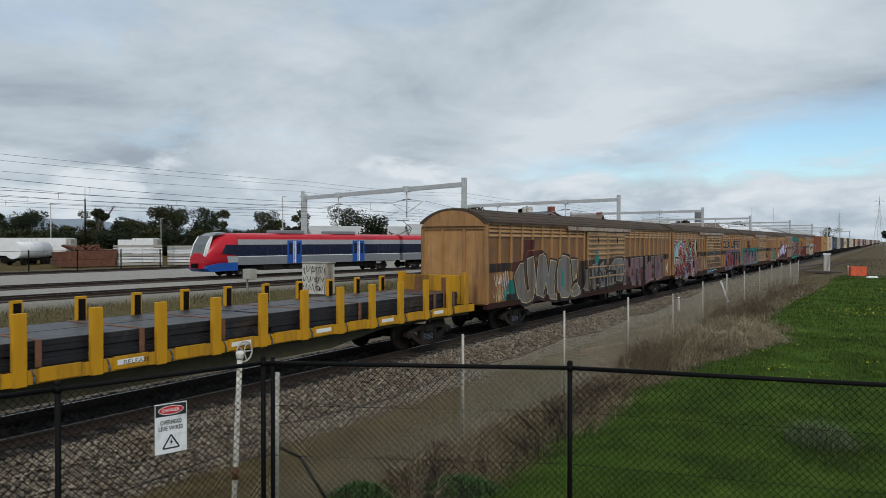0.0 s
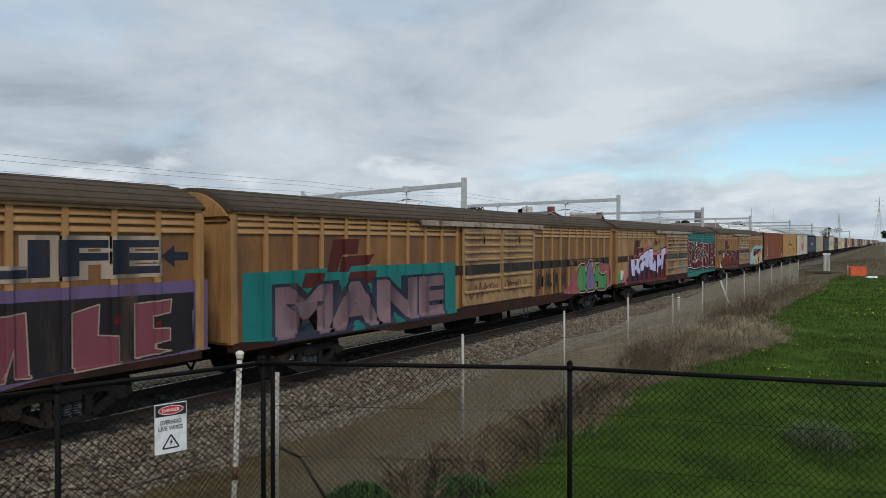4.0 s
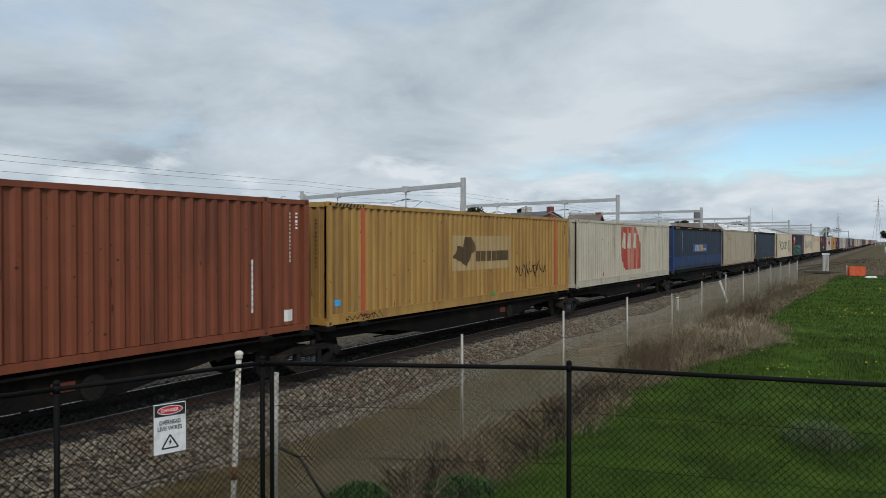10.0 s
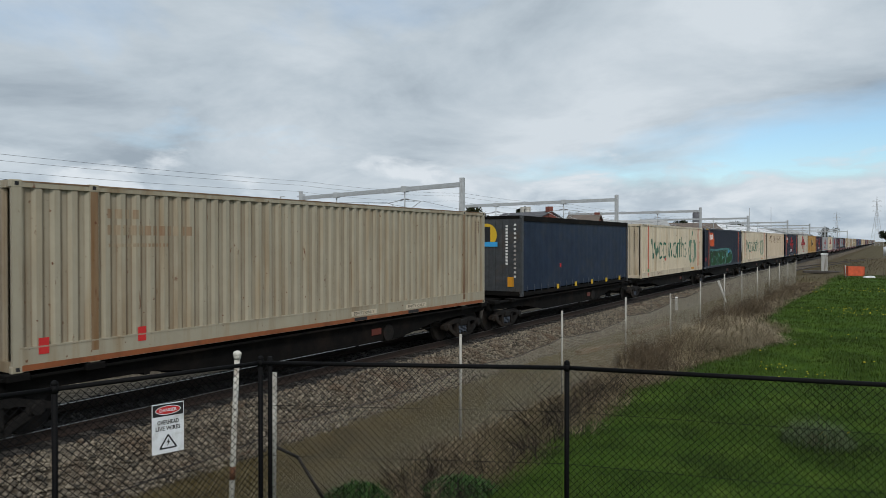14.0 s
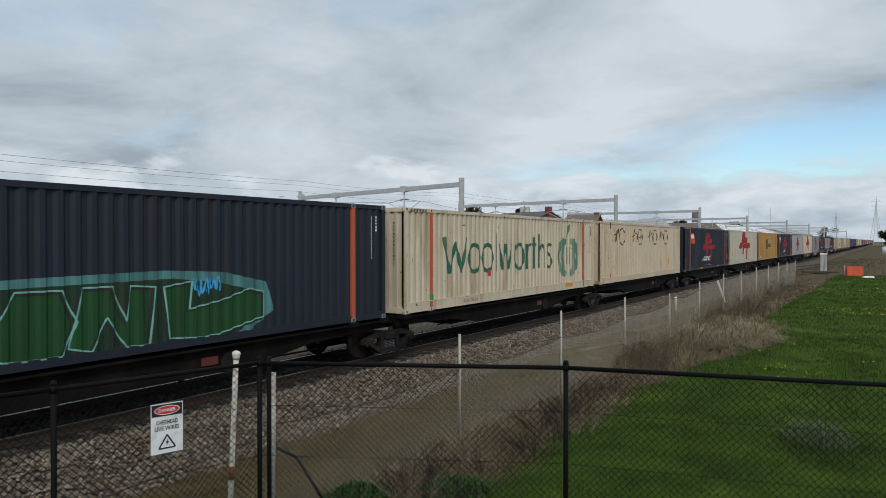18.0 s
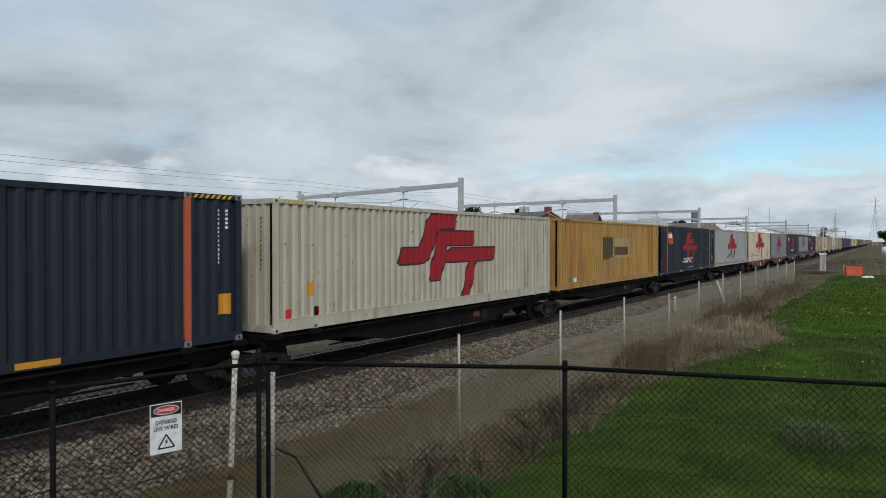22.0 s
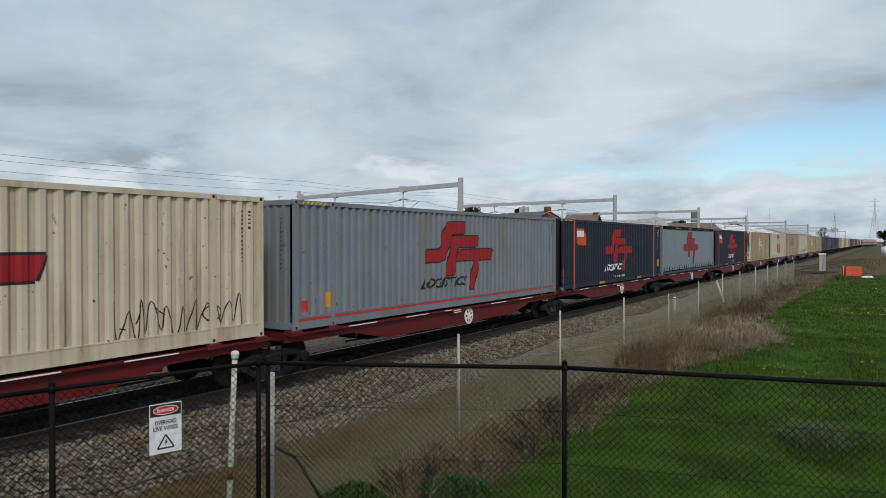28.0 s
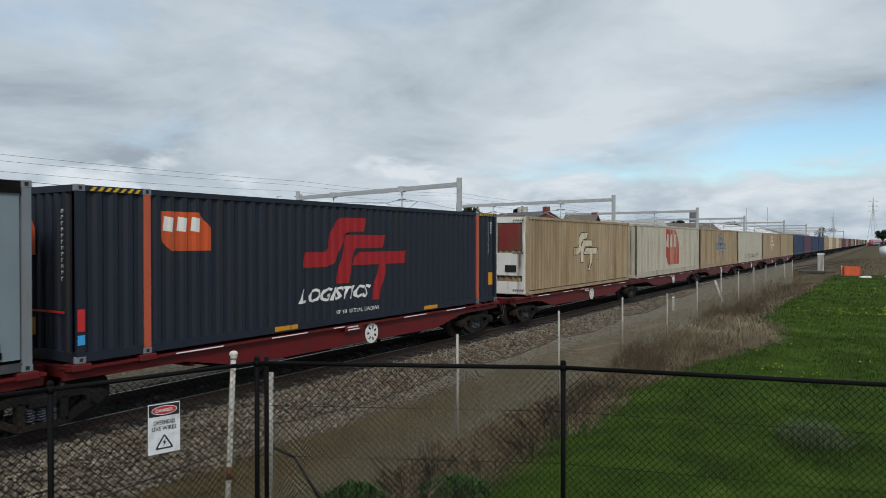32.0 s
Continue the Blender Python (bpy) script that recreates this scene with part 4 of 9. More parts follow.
def c8(u):
    c = container(u, LEN48, P_DARK, "charcoal container with an orange corner-cut sign and green spray lettering", M_ORANGE, cast=P_GREY)
    corner_sign(c, 1.56, 1.6, 1.65, 1.0, M_SCORANGE)
    cloud = [(1.29, 0.16), (1.48, 1), (1.68, 1.36), (2.13, 1.45), (3.61, 1.35), (5.55, 1.41), (7.98, 1.45), (9.33, 1.38), (10.49, 1.13), (10.66, 0.53), (10.01, 0.16), (8.38, 0.16), (2.89, 0.16)]
    decal("spray_cloud", polys(cloud), paint("spray_teal_haze", (0.075, 0.21, 0.21), 0.45, (0.02, 0.05, 0.06)), c, None, 0.0035)
    decal("spray_ground", polys([(1.38, 0.16), (1.58, 0.91), (1.87, 1.29), (3.61, 1.23), (5.55, 1.27), (8.18, 1.3), (9.22, 1.18), (10.25, 0.95), (10.37, 0.48), (9.66, 0.16), (8.18, 0.16), (2.89, 0.16)]), paint("spray_dark_green", (0.012, 0.034, 0.018), 0.35, (0.03, 0.035, 0.015)), c, None, 0.005)
    fill = paint("spray_green", (0.012, 0.062, 0.018), 0.35, (0.012, 0.030, 0.012))
    for pts in ([(2.08, 0.49), (2.39, 1.2), (2.84, 1.22), (2.67, 0.74), (2.55, 0.44), (3.12, 0.53), (3.01, 0.81), (3.36, 0.87), (3.93, 0.74), (4.25, 0.38), (3.61, 0.16), (2.89, 0.16), (2.39, 0.16)],
                [(3.93, 1.22), (4.81, 1.23), (4.95, 0.77), (4.6, 0.65), (5.02, 0.16), (4.66, 0.16), (4.25, 0.62), (4.12, 0.16), (3.86, 0.18)], [(5.07, 0.66), (5.4, 1.21), (6.1, 1.2), (6.35, 0.68), (6.1, 0.16), (5.39, 0.16), (5.02, 0.21)],
                [(6.22, 0.26), (6.44, 1.22), (6.96, 1.22), (7.22, 0.62), (7.32, 1.21), (7.79, 1.17), (7.69, 0.16), (7.22, 0.17), (6.87, 0.7), (6.6, 0.17)], [(7.98, 1.16), (8.58, 1.23), (8.54, 0.72), (9.33, 0.84), (10.01, 1.02), (10.37, 0.94), (10.37, 0.42), (9.22, 0.18), (8.79, 0.16), (8.08, 0.22)]):
        decal("spray_letter", polys(pts), fill, c, None, 0.0065)
        decal("letter_outline", edges_of([(a - 0.05, b - 0.04) for a, b in pts], 0.045), M_DKMARK, c, None, 0.008)
        decal("letter_outline", edges_of(pts, 0.028), S_CHALK, c, None, 0.0095)
    for i in range(7):
        decal("spray_line", polys(rect(1.4, 0.25 + i * 0.11, 2.5, 0.28 + i * 0.11)), M_DKMARK, c, None, 0.006)
    decal("spray_tag", scribble(8.6, 1.0, 9.3, 1.28, 9, 0.03), M_CYAN, c, None, 0.01)
    code_bars(c, LEN48, M_WHITE, 18)
    hazard("hazard_stripe", 0.25, 1.1, HIGH - 0.10, c)
    decal("red_mark", polys(rect(0.3, 0.55, 0.5, 0.8)), M_BRIGHT, c)
    end_sign(c, -0.9, 1.65, 1.25, 0.9, M_SCORANGE)


def c10(u):
    c = container(u, LEN48, P_BEIGE, "beige corrugated container with four brown sprayed tags", P_BEIGE, 0.26)
    for i, y in enumerate((1.9, 4.9, 7.75, 10.0)):
        bm = bmesh.new()
        r = random.Random(30 + i)
        for q, lean in ((0.0, 0.12), (0.17, 0.10), (0.40, 0.06), (0.62, 0.10)):
            ribbon(bm, [(y + q, 2.02 + r.uniform(-0.08, 0.08)), (y + q + lean, 2.56 + r.uniform(-0.06, 0.06))], 0.055)
        ribbon(bm, [(y - 0.08, 2.20), (y + 0.2, 2.30), (y + 0.36, 2.27)], 0.05)
        ribbon(bm, [(y + 0.46, 2.52), (y + 0.56, 2.35), (y + 0.72, 2.5), (y + 0.78, 2.06)], 0.05)
        ribbon(bm, ring_pts(y + 1.25, 2.2, 0.42, 0.40, 12), 0.065, True)
        if i == 1:
            ribbon(bm, [(y + 0.95, 2.3), (y + 1.25, 2.12), (y + 1.55, 2.35)], 0.05)
            ribbon(bm, [(y + 1.25, 2.55), (y + 1.2, 2.1)], 0.05)
        decal("spray_tag", bm, P_BROWN, c, None, 0.005)
    for y in (LEN48 / 2 - 6.0,):
        for sd in (-0.23, 0.23):
            for i in range(9):
                decal("ladder_rung", polys(rect(y + sd - 0.14, 0.4 + i * 0.24, y + sd + 0.14, 0.425 + i * 0.24)), P_CREAM, c, WSKIRT, 0.003)
        decal("red_mark", polys(rect(y - 0.068, 0.28, y + 0.068, 0.44)), M_BRIGHT, c, WSKIRT, 0.007)
        decal("black_grease", polys(rect(y - 0.07, HIGH - 0.34, y + 0.07, HIGH - 0.02)), M_DKMARK, c, WSKIRT, 0.009)
        decal("amber_label", polys(rect(y + 0.01, HIGH - 0.62, y + 0.11, HIGH - 0.42)), M_LABEL, c, WSKIRT, 0.007)
    decal("amber_label", polys(rect(11.85, 0.62, 12.2, 0.95)), M_LABEL, c)
    for i in range(9):
        decal("ladder_rung", polys(rect(13.15, 0.4 + i * 0.22, 13.5, 0.43 + i * 0.22)), P_CREAM, c, WSKIRT, 0.006)
    code_bars(c, LEN48, M_LABEL, 20)
    hazard("hazard_stripe", LEN48 - 0.9, LEN48 - 0.25, HIGH - 0.10, c, M_DKMARK)


def c12(u):
    c = haulier(u, P_WHITE, "off-white corrugated container with a large red stepped sign", 22, big=True)
    decal("amber_label", polys(rect(1.05, 0.75, 1.45, 1.05)), M_LABEL, c)
    for y in (0.35, 1.25):
        decal("red_mark", polys(rect(y, 0.3, y + 0.18, 0.5)), M_BRIGHT, c, WSKIRT, 0.005)


def c13(u):
    c = container(u, LEN48, P_YEL2, "dirty ochre-yellow container with red posts and a dark painted-out patch", M_ORANGE, 0.24)
    pale = paint("washed_out_patch", (0.39, 0.29, 0.15), 0.5, (0.33, 0.21, 0.08))
    dark = paint("painted_out_brown", (0.075, 0.048, 0.022), 0.4, (0.14, 0.085, 0.035))
    decal("dark_patch", polys([(5.34, 1.09), (6.64, 1.21), (6.84, 2.16), (5.34, 2.16)]), dark, c)
    decal("pale_patch", polys(rect(6.94, 1.17, 9.2, 2.12)), pale, c)
    decal("dark_patch", polys(rect(6.94, 1.31, 9.11, 1.71)), dark, c, None, 0.007)
    decal("green_mark", polys(rect(1.2, 0.35, 1.42, 0.48)), M_GREEN, c, WSKIRT, 0.006)
    decal("green_mark", polys(rect(4.15, 0.95, 4.3, 1.1)), M_GREEN, c)
    decal("red_mark", polys(rect(5.3, 0.65, 5.42, 0.8)), M_BRIGHT, c)
    decal("white_plate", polys(rect(1.75, 0.28, 2.05, 0.45)), M_WHITE, c, None, 0.006)
    hazard("hazard_stripe", 0.25, 1.3, HIGH - 0.10, c, M_DKMARK)
    code_bars(c, LEN48, M_DKMARK, 23)
    # soot on the front end from the wagon ahead
    return c


def c15(u, material=None):
    c = haulier(u, material or P_SILVER, "pale grey corrugated container with a red stepped sign", 25, True)
    decal("red_sill", polys(rect(0.15, 0.20, LEN48 - 0.15, 0.25)), M_BRIGHT, c, WSKIRT, 0.003)
    decal("amber_label", polys(rect(1.05, 0.45, 1.45, 0.8)), M_LABEL, c)
    decal("red_mark", polys(rect(0.3, 0.4, 0.5, 0.65)), M_BRIGHT, c)
    return c


def c16(u):
    c = haulier(u, P_CREAM, "cream corrugated container with a large red sign and black tags", 26, big=True)
    decal("spray_tag", scribble(0.8, 0.35, 3.1, 0.75, 41, 0.025, 12), M_DKMARK, c, None, 0.006)
    decal("spray_tag", polys([(3.2, 0.62), (5.6, 0.42), (4.9, 1.15), (4.85, 1.1), (5.45, 0.47), (3.25, 0.66)]), M_DKMARK, c, None, 0.006)
    decal("spray_tag", scribble(11.2, 0.35, 14.2, 0.85, 42, 0.022, 22), M_DKMARK, c, None, 0.006)
    return c


def c17(u):
    return c15(u, P_GREY)


def c19(u):
    c = curtain_container(u, LEN48, P_TGREY, P_GREY, "pale blue-grey curtain-sided container with a red stepped sign", 19)
    wl_ = Wall([0, 20], [WID / 2 - 0.012, WID / 2 - 0.012])
    put_logo(c, wall=wl_)
    for y in (3.2, 6.2, 8.9, 11.0, 12.3):
        decal("lettering", lettering("KEEP MAST BELOW PELMET", y, HIGH - 0.15, y + 1.1, HIGH - 0.07), M_HAZ, c, Wall([0, 20], [WID / 2 + 0.012] * 2), 0.002)
    decal("code_marks", bars(LEN48 - 0.75, 0.6, LEN48 - 0.68, 2.5, 14, random.Random(9), True, 0.5), M_DKMARK, c, wl_, 0.002)
    end_patch(c, "red_mark", 0.1, 2.1, 0.9, 2.25, M_BRIGHT, 0.012)


def c21(u):
    """A refrigerated container whose machinery shows in its white front end."""
    c = container(u + 0.9, LEN40, P_TAN, "dusty tan refrigerated container with a white machinery end", P_TAN, 0.12)
    put_logo(c, 4.6, 0.7, 1.0, 0.75, W40, P_CREAM)
    wm = paint("reefer_white", (0.75, 0.75, 0.72), 0.2)
    part("end_frame", boxes((-1.2, -0.03, 0.05, 1.2, 0.0, 0.5), (-1.2, -0.03, 2.66, 1.2, 0.0, 2.86), (-1.2, -0.03, 0.5, -1.08, 0.0, 2.66), (1.08, -0.03, 0.5, 1.2, 0.0, 2.66), (-0.05, -0.03, 0.5, 0.05, 0.0, 2.66), (-1.1, -0.05, 0.72, 1.1, 0.0, 1.55)), wm, c)
    part("fan_grille", boxes((-1.05, -0.006, 1.65, -0.08, -0.001, 2.6)), M_CURTRAIL, c)
    part("red_panel", boxes((0.1, -0.006, 1.65, 1.05, -0.001, 2.6)), paint("reefer_red", (0.2, 0.03, 0.03), 0.4), c)
    part("control_box", boxes((0.4, -0.07, 0.85, 0.85, -0.05, 1.1)), M_DKMARK, c)
    for z in (0.15, 1.5, 2.7):
        bm = bmesh.new()
        for i in range(5):
            x = 0.7 + i * 0.09
            bm.faces.new([bm.verts.new(p) for p in ((x, -0.056, z), (x + 0.05, -0.056, z), (x + 0.09, -0.056, z + 0.07), (x + 0.04, -0.056, z + 0.07))])
        part("hazard_stripe", bm, M_DKMARK, c)


def c22(u):
    c = container(u, LEN48, P_WHITE, "dirty white corrugated container with a red corner-cut sign", P_WHITE, 0.3)
    corner_sign(c, 5.77, 0.56, 3.2, 2.13, P_FRED, None, P_WHITE)
    code_bars(c, LEN48, M_DKMARK, 27)


def plain(material, label, logo=None, tag=0):
    def build(u):
        c = container(u, LEN48, material, label, None, 0.24)
        if logo:
            put_logo(c, inner=logo)
        if tag:
            decal("spray_tag", scribble(3.5, 0.35, 11.5, 0.8, tag, 0.05, 24), M_DKMARK, c)
        code_bars(c, LEN48, M_DKMARK, tag + 70)
    return build


SLOTS = [(137.5, c1), (152.75, c2), (168.35, c3), (183.87, c4), (199.48, c5), (214.84, c6), (231.33, lambda u: store_container(u, 17)), (246.85, c8),
         (262.35, lambda u: store_container(u, 19)), (277.85, c10), (293.87, lambda u: dark_haulier(u, 21)), (309.36, c12), (324.8, c13),
         (340.1, lambda u: dark_haulier(u, 24)), (355.4, c15), (371.1, c16), (386.6, c17), (401.9, lambda u: dark_haulier(u, 28)), (417.0, c19),
         (432.3, lambda u: dark_haulier(u, 29)), (448.4, c21), (463.0, c22),
         (478.4, plain(P_TAN, "dusty tan corrugated container with a dull grey sign", P_GREY)),
         (493.8, plain(P_WHITE, "dirty white corrugated container tagged along its foot", None, 51)),
         (509.2, plain(P_TAN, "dusty tan corrugated container with a pale sign", P_CREAM)),
         (524.6, plain(P_TAN, "dusty tan corrugated container with rust stains")),
         (540.2, plain(P_NAVY, "navy blue corrugated container with white marks")),
         (555.6, plain(P_PURPLE, "dull purple corrugated steel container")), (571.0, plain(P_NAVY, "navy blue corrugated steel container")),
         (586.4, plain(P_NAVY, "navy blue corrugated steel container")), (602.0, plain(P_TAN, "dusty tan corrugated steel container")),
         (617.4, plain(P_BEIGE, "beige corrugated steel container")), (632.8, plain(P_TAN, "dusty tan corrugated steel container")),
         (648.2, plain(P_CREAM, "cream corrugated steel container")), (663.6, plain(P_TAN, "dusty tan corrugated steel container")),
         (679.2, plain(P_PURPLE, "dull purple corrugated steel container")), (694.6, plain(P_RUST, "oxide-red corrugated steel container")),
         (710.0, plain(P_GREY, "pale grey corrugated steel container")), (725.4, plain(P_RUST, "oxide-red corrugated steel container")),
         (740.8, plain(P_PURPLE, "dull purple corrugated steel container"))]

for i, (u, build) in enumerate(SLOTS):
    build(u)
    platform(u, LEN48, i >= 15 and i < 26, i % 5 == 0, i % 5 == 4, i)
# the tail, never nearer than a third of a kilometre: shell, rails and one wagon body each
TAIL = [(P_TAN, "dusty tan"), (P_NAVY, "navy blue"), (P_RUST, "oxide-red"), (P_CREAM, "cream"), (P_DARK, "charcoal"), (P_GREY, "pale grey")]
for k in range(22):
    u = 756.2 + 15.4 * k
    material, colour = TAIL[k * 5 % 6 if k % 3 else k % 6]
    c = thing("shipping_container", pose(TRAIN_X, u, 1.05), colour + " corrugated container far down the train", "container", "containers on the freight train")
    movers.append((c, u, 1.05))
    part("wall_panel", shared("shell_%d" % (LEN48 * 10), lambda: container_shell(LEN48)).copy(), material, c)
    part("rail_frame", shared("rails_%d_24" % (LEN48 * 10), lambda: container_rails(LEN48, 0.24)).copy(), material, c)
    w = thing("container_wagon", pose(TRAIN_X, u, 0), "grimy black container wagon platform on cast bogies", "wagon", "container wagons of the freight train")
    movers.append((w, u, 0.0))
    part("side_sill", boxes((-1.08, -0.2, 0.72, 1.08, LEN48 + 0.2, 1.06)), M_BLACK, w)
    part("bogie", boxes((-1.0, -1.6, 0.0, 1.0, 0.8, 0.6)), M_BLACK, w)
# ---- louvred box vans at the head of the visible train ----
VAN_LEN, VX = 22.6, 1.25
P_VAN = mat("weathered_orange_van_paint", (0.215, 0.096, 0.027), 0.5, 0, 0.25, 0.8, 0.08, 30, (0.085, 0.034, 0.016), 0.55, 1.1, True)
P_VAN2 = mat("faded_buff_van_paint", (0.34, 0.205, 0.087), 0.5, 0, 0.18, 0.8, 0.08, 30, (0.10, 0.045, 0.02), 0.40, 1.4, True)
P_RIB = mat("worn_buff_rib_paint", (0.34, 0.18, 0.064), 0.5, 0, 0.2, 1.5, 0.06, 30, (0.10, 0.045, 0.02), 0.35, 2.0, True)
# lighter buff than the ribs: sun on the end walls, put into the paint
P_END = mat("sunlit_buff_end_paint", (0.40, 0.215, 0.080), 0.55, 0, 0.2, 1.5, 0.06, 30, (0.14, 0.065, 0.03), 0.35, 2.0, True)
P_ROOF = mat("sooty_brown_roof", (0.078, 0.057, 0.041), 0.85, 0, 0.3, 1.2, 0.15, 20, (0.035, 0.026, 0.02), 0.45, spec=0.2)
P_SILL = mat("rusty_brown_sill", (0.040, 0.016, 0.011), 0.85, 0, 0.3, 2.0, 0.15, 30, (0.018, 0.012, 0.010), 0.4, spec=0.2)
P_TEAL = paint("spray_teal", (0.010, 0.165, 0.155), 0.35, (0.012, 0.09, 0.082))
S_BLACK = paint("spray_black", (0.016, 0.014, 0.016), 0.2)
S_BAND = paint("faded_black_band", (0.016, 0.013, 0.012), 0.35, (0.12, 0.07, 0.035))
S_MAROON = paint("spray_maroon", (0.105, 0.007, 0.011), 0.3, (0.055, 0.008, 0.010))
S_PINK = paint("spray_pink", (0.52, 0.14, 0.21), 0.2, (0.3, 0.08, 0.1))
S_LILAC = paint("spray_lilac", (0.50, 0.48, 0.72), 0.15, (0.33, 0.28, 0.45))
S_MAUVE = paint("spray_mauve_grey", (0.155, 0.10, 0.115), 0.4, (0.09, 0.05, 0.06))
S_SILVER = paint("spray_silver", (0.15, 0.15, 0.145), 0.45)
S_WHITE = paint("spray_white", (0.68, 0.67, 0.64), 0.15)
S_BLUE = paint("spray_blue", (0.06, 0.24, 0.45), 0.2)
S_PALE = paint("spray_pale_blue", (0.25, 0.47, 0.52), 0.25)
S_RED = paint("spray_red", (0.33, 0.035, 0.035), 0.3)
S_YEL = paint("spray_mustard", (0.42, 0.27, 0.05), 0.3)
S_MINT = paint("spray_mint", (0.22, 0.38, 0.28), 0.3)
S_GREEN = paint("spray_leaf_green", (0.07, 0.26, 0.085), 0.25)
S_PURPLE = paint("spray_purple", (0.13, 0.09, 0.19), 0.4, (0.08, 0.05, 0.09))
S_PLUM = paint("spray_dark_plum", (0.030, 0.012, 0.030), 0.2, (0.02, 0.01, 0.02))
S_BRICK = paint("spray_brick_red", (0.17, 0.022, 0.014), 0.35, (0.09, 0.014, 0.010))
S_GHOST = paint("ghost_outline_white", (0.34, 0.27, 0.21), 0.4)
S_NAVY = paint("faded_navy_letters", (0.014, 0.018, 0.034), 0.25, (0.05, 0.035, 0.03))
S_CREAM = paint("spray_cream", (0.52, 0.42, 0.26), 0.3)
S_LOGO = paint("van_chevron_red", (0.075, 0.013, 0.010), 0.3, (0.05, 0.015, 0.010))

RIBS_F = [0.06 + 0.86 * k for k in range(11)]
RIBS_R = [14.10 + 0.842 * k for k in range(11)]
RW, RD = 0.055, 0.05


def van_wall():
    ys, xs = [-0.2], [VX - RD]
    for r in RIBS_F + RIBS_R:
        ys += [r - RW - 0.006, r - RW, r + RW, r + RW + 0.006]
        xs += [VX - RD, VX, VX, VX - RD]
    ys.append(VAN_LEN + 0.6)
    xs.append(VX - RD)
    # the sliding doors stand a little proud
    out_y, out_x = [], []
    for y, x in zip(ys, xs):
        if y > 14.0 and (not out_y or out_y[-1] < 8.9):
            out_y += [8.93, 8.94, 14.0, 14.01]
            out_x += [VX - RD, VX + 0.03, VX + 0.03, VX - RD]
        out_y.append(y)
        out_x.append(x)
    return Wall(out_y, out_x)


VW = van_wall()


def louvre_mesh():
    bm = bmesh.new()
    w = 0.37
    for z in (3.50, 3.37, 3.23):
        prism(bm, [(0.0, z + 0.05), (0.045, z - 0.03), (0.045, z - 0.05), (0.0, z - 0.02)], -w, w, "y")
    return bm


def rib_mesh():
    return boxes((-RD, -RW, 1.0, 0.0, RW, 3.58))


def roof_mesh():
    bm = bmesh.new()
    n, rows = 18, 12
    pts = []
    for i in range(n + 1):
        a = -1 + 2 * i / n
        pts.append((a * 1.31, 3.66 + 0.46 * (1 - abs(a) ** 2.2) ** 0.92))
    prev = None
    segs = 26
    for k in range(segs + 1):
        y = -0.05 + (VAN_LEN + 0.1) * k / segs
        ring = [bm.verts.new((x, y, z)) for x, z in pts]
        if prev:
            for i in range(n):
                f = bm.faces.new((prev[i], ring[i], ring[i + 1], prev[i + 1]))
                f.smooth = True
        prev = ring
        if k in (0, segs):
            lo = [bm.verts.new((x, y, 3.60)) for x, z in (pts[0], pts[-1])]
            bm.faces.new(ring + [lo[1], lo[0]] if k else (ring + [lo[1], lo[0]])[::-1])
    for s in (-1, 1):
        x0, x1 = sorted((s * 1.27, s * 1.325))
        box(bm, x0, -0.05, 3.63, x1, VAN_LEN + 0.05, 3.672)
    return bm


def gable_mesh():
    """The arched end under the roof, with its frame."""
    bm = bmesh.new()
    n = 14
    pts = [(1.22 * (-1 + 2 * i / n), 3.52 + 0.52 * (1 - abs(-1 + 2 * i / n) ** 2.2) ** 0.92) for i in range(n + 1)]
    prism(bm, pts, -0.055, 0.0, "y")
    return bm


def door_mesh(w):
    bm = boxes((0, 0.0, 1.05, 0.03, w, 3.42))
    for y0, y1, z0, z1 in ((0, 0.08, 1.05, 3.42), (w - 0.08, w, 1.05, 3.42), (0, w, 1.05, 1.13), (0, w, 3.32, 3.42)):
        box(bm, 0.03, y0, z0, 0.055, y1, z1)
    return bm


def slat_mesh(w):
    bm = bmesh.new()
    prism(bm, [(0.03, 0.05), (0.085, 0.012), (0.085, -0.03), (0.03, -0.05)], 0.1, w - 0.1, "y")
    return bm


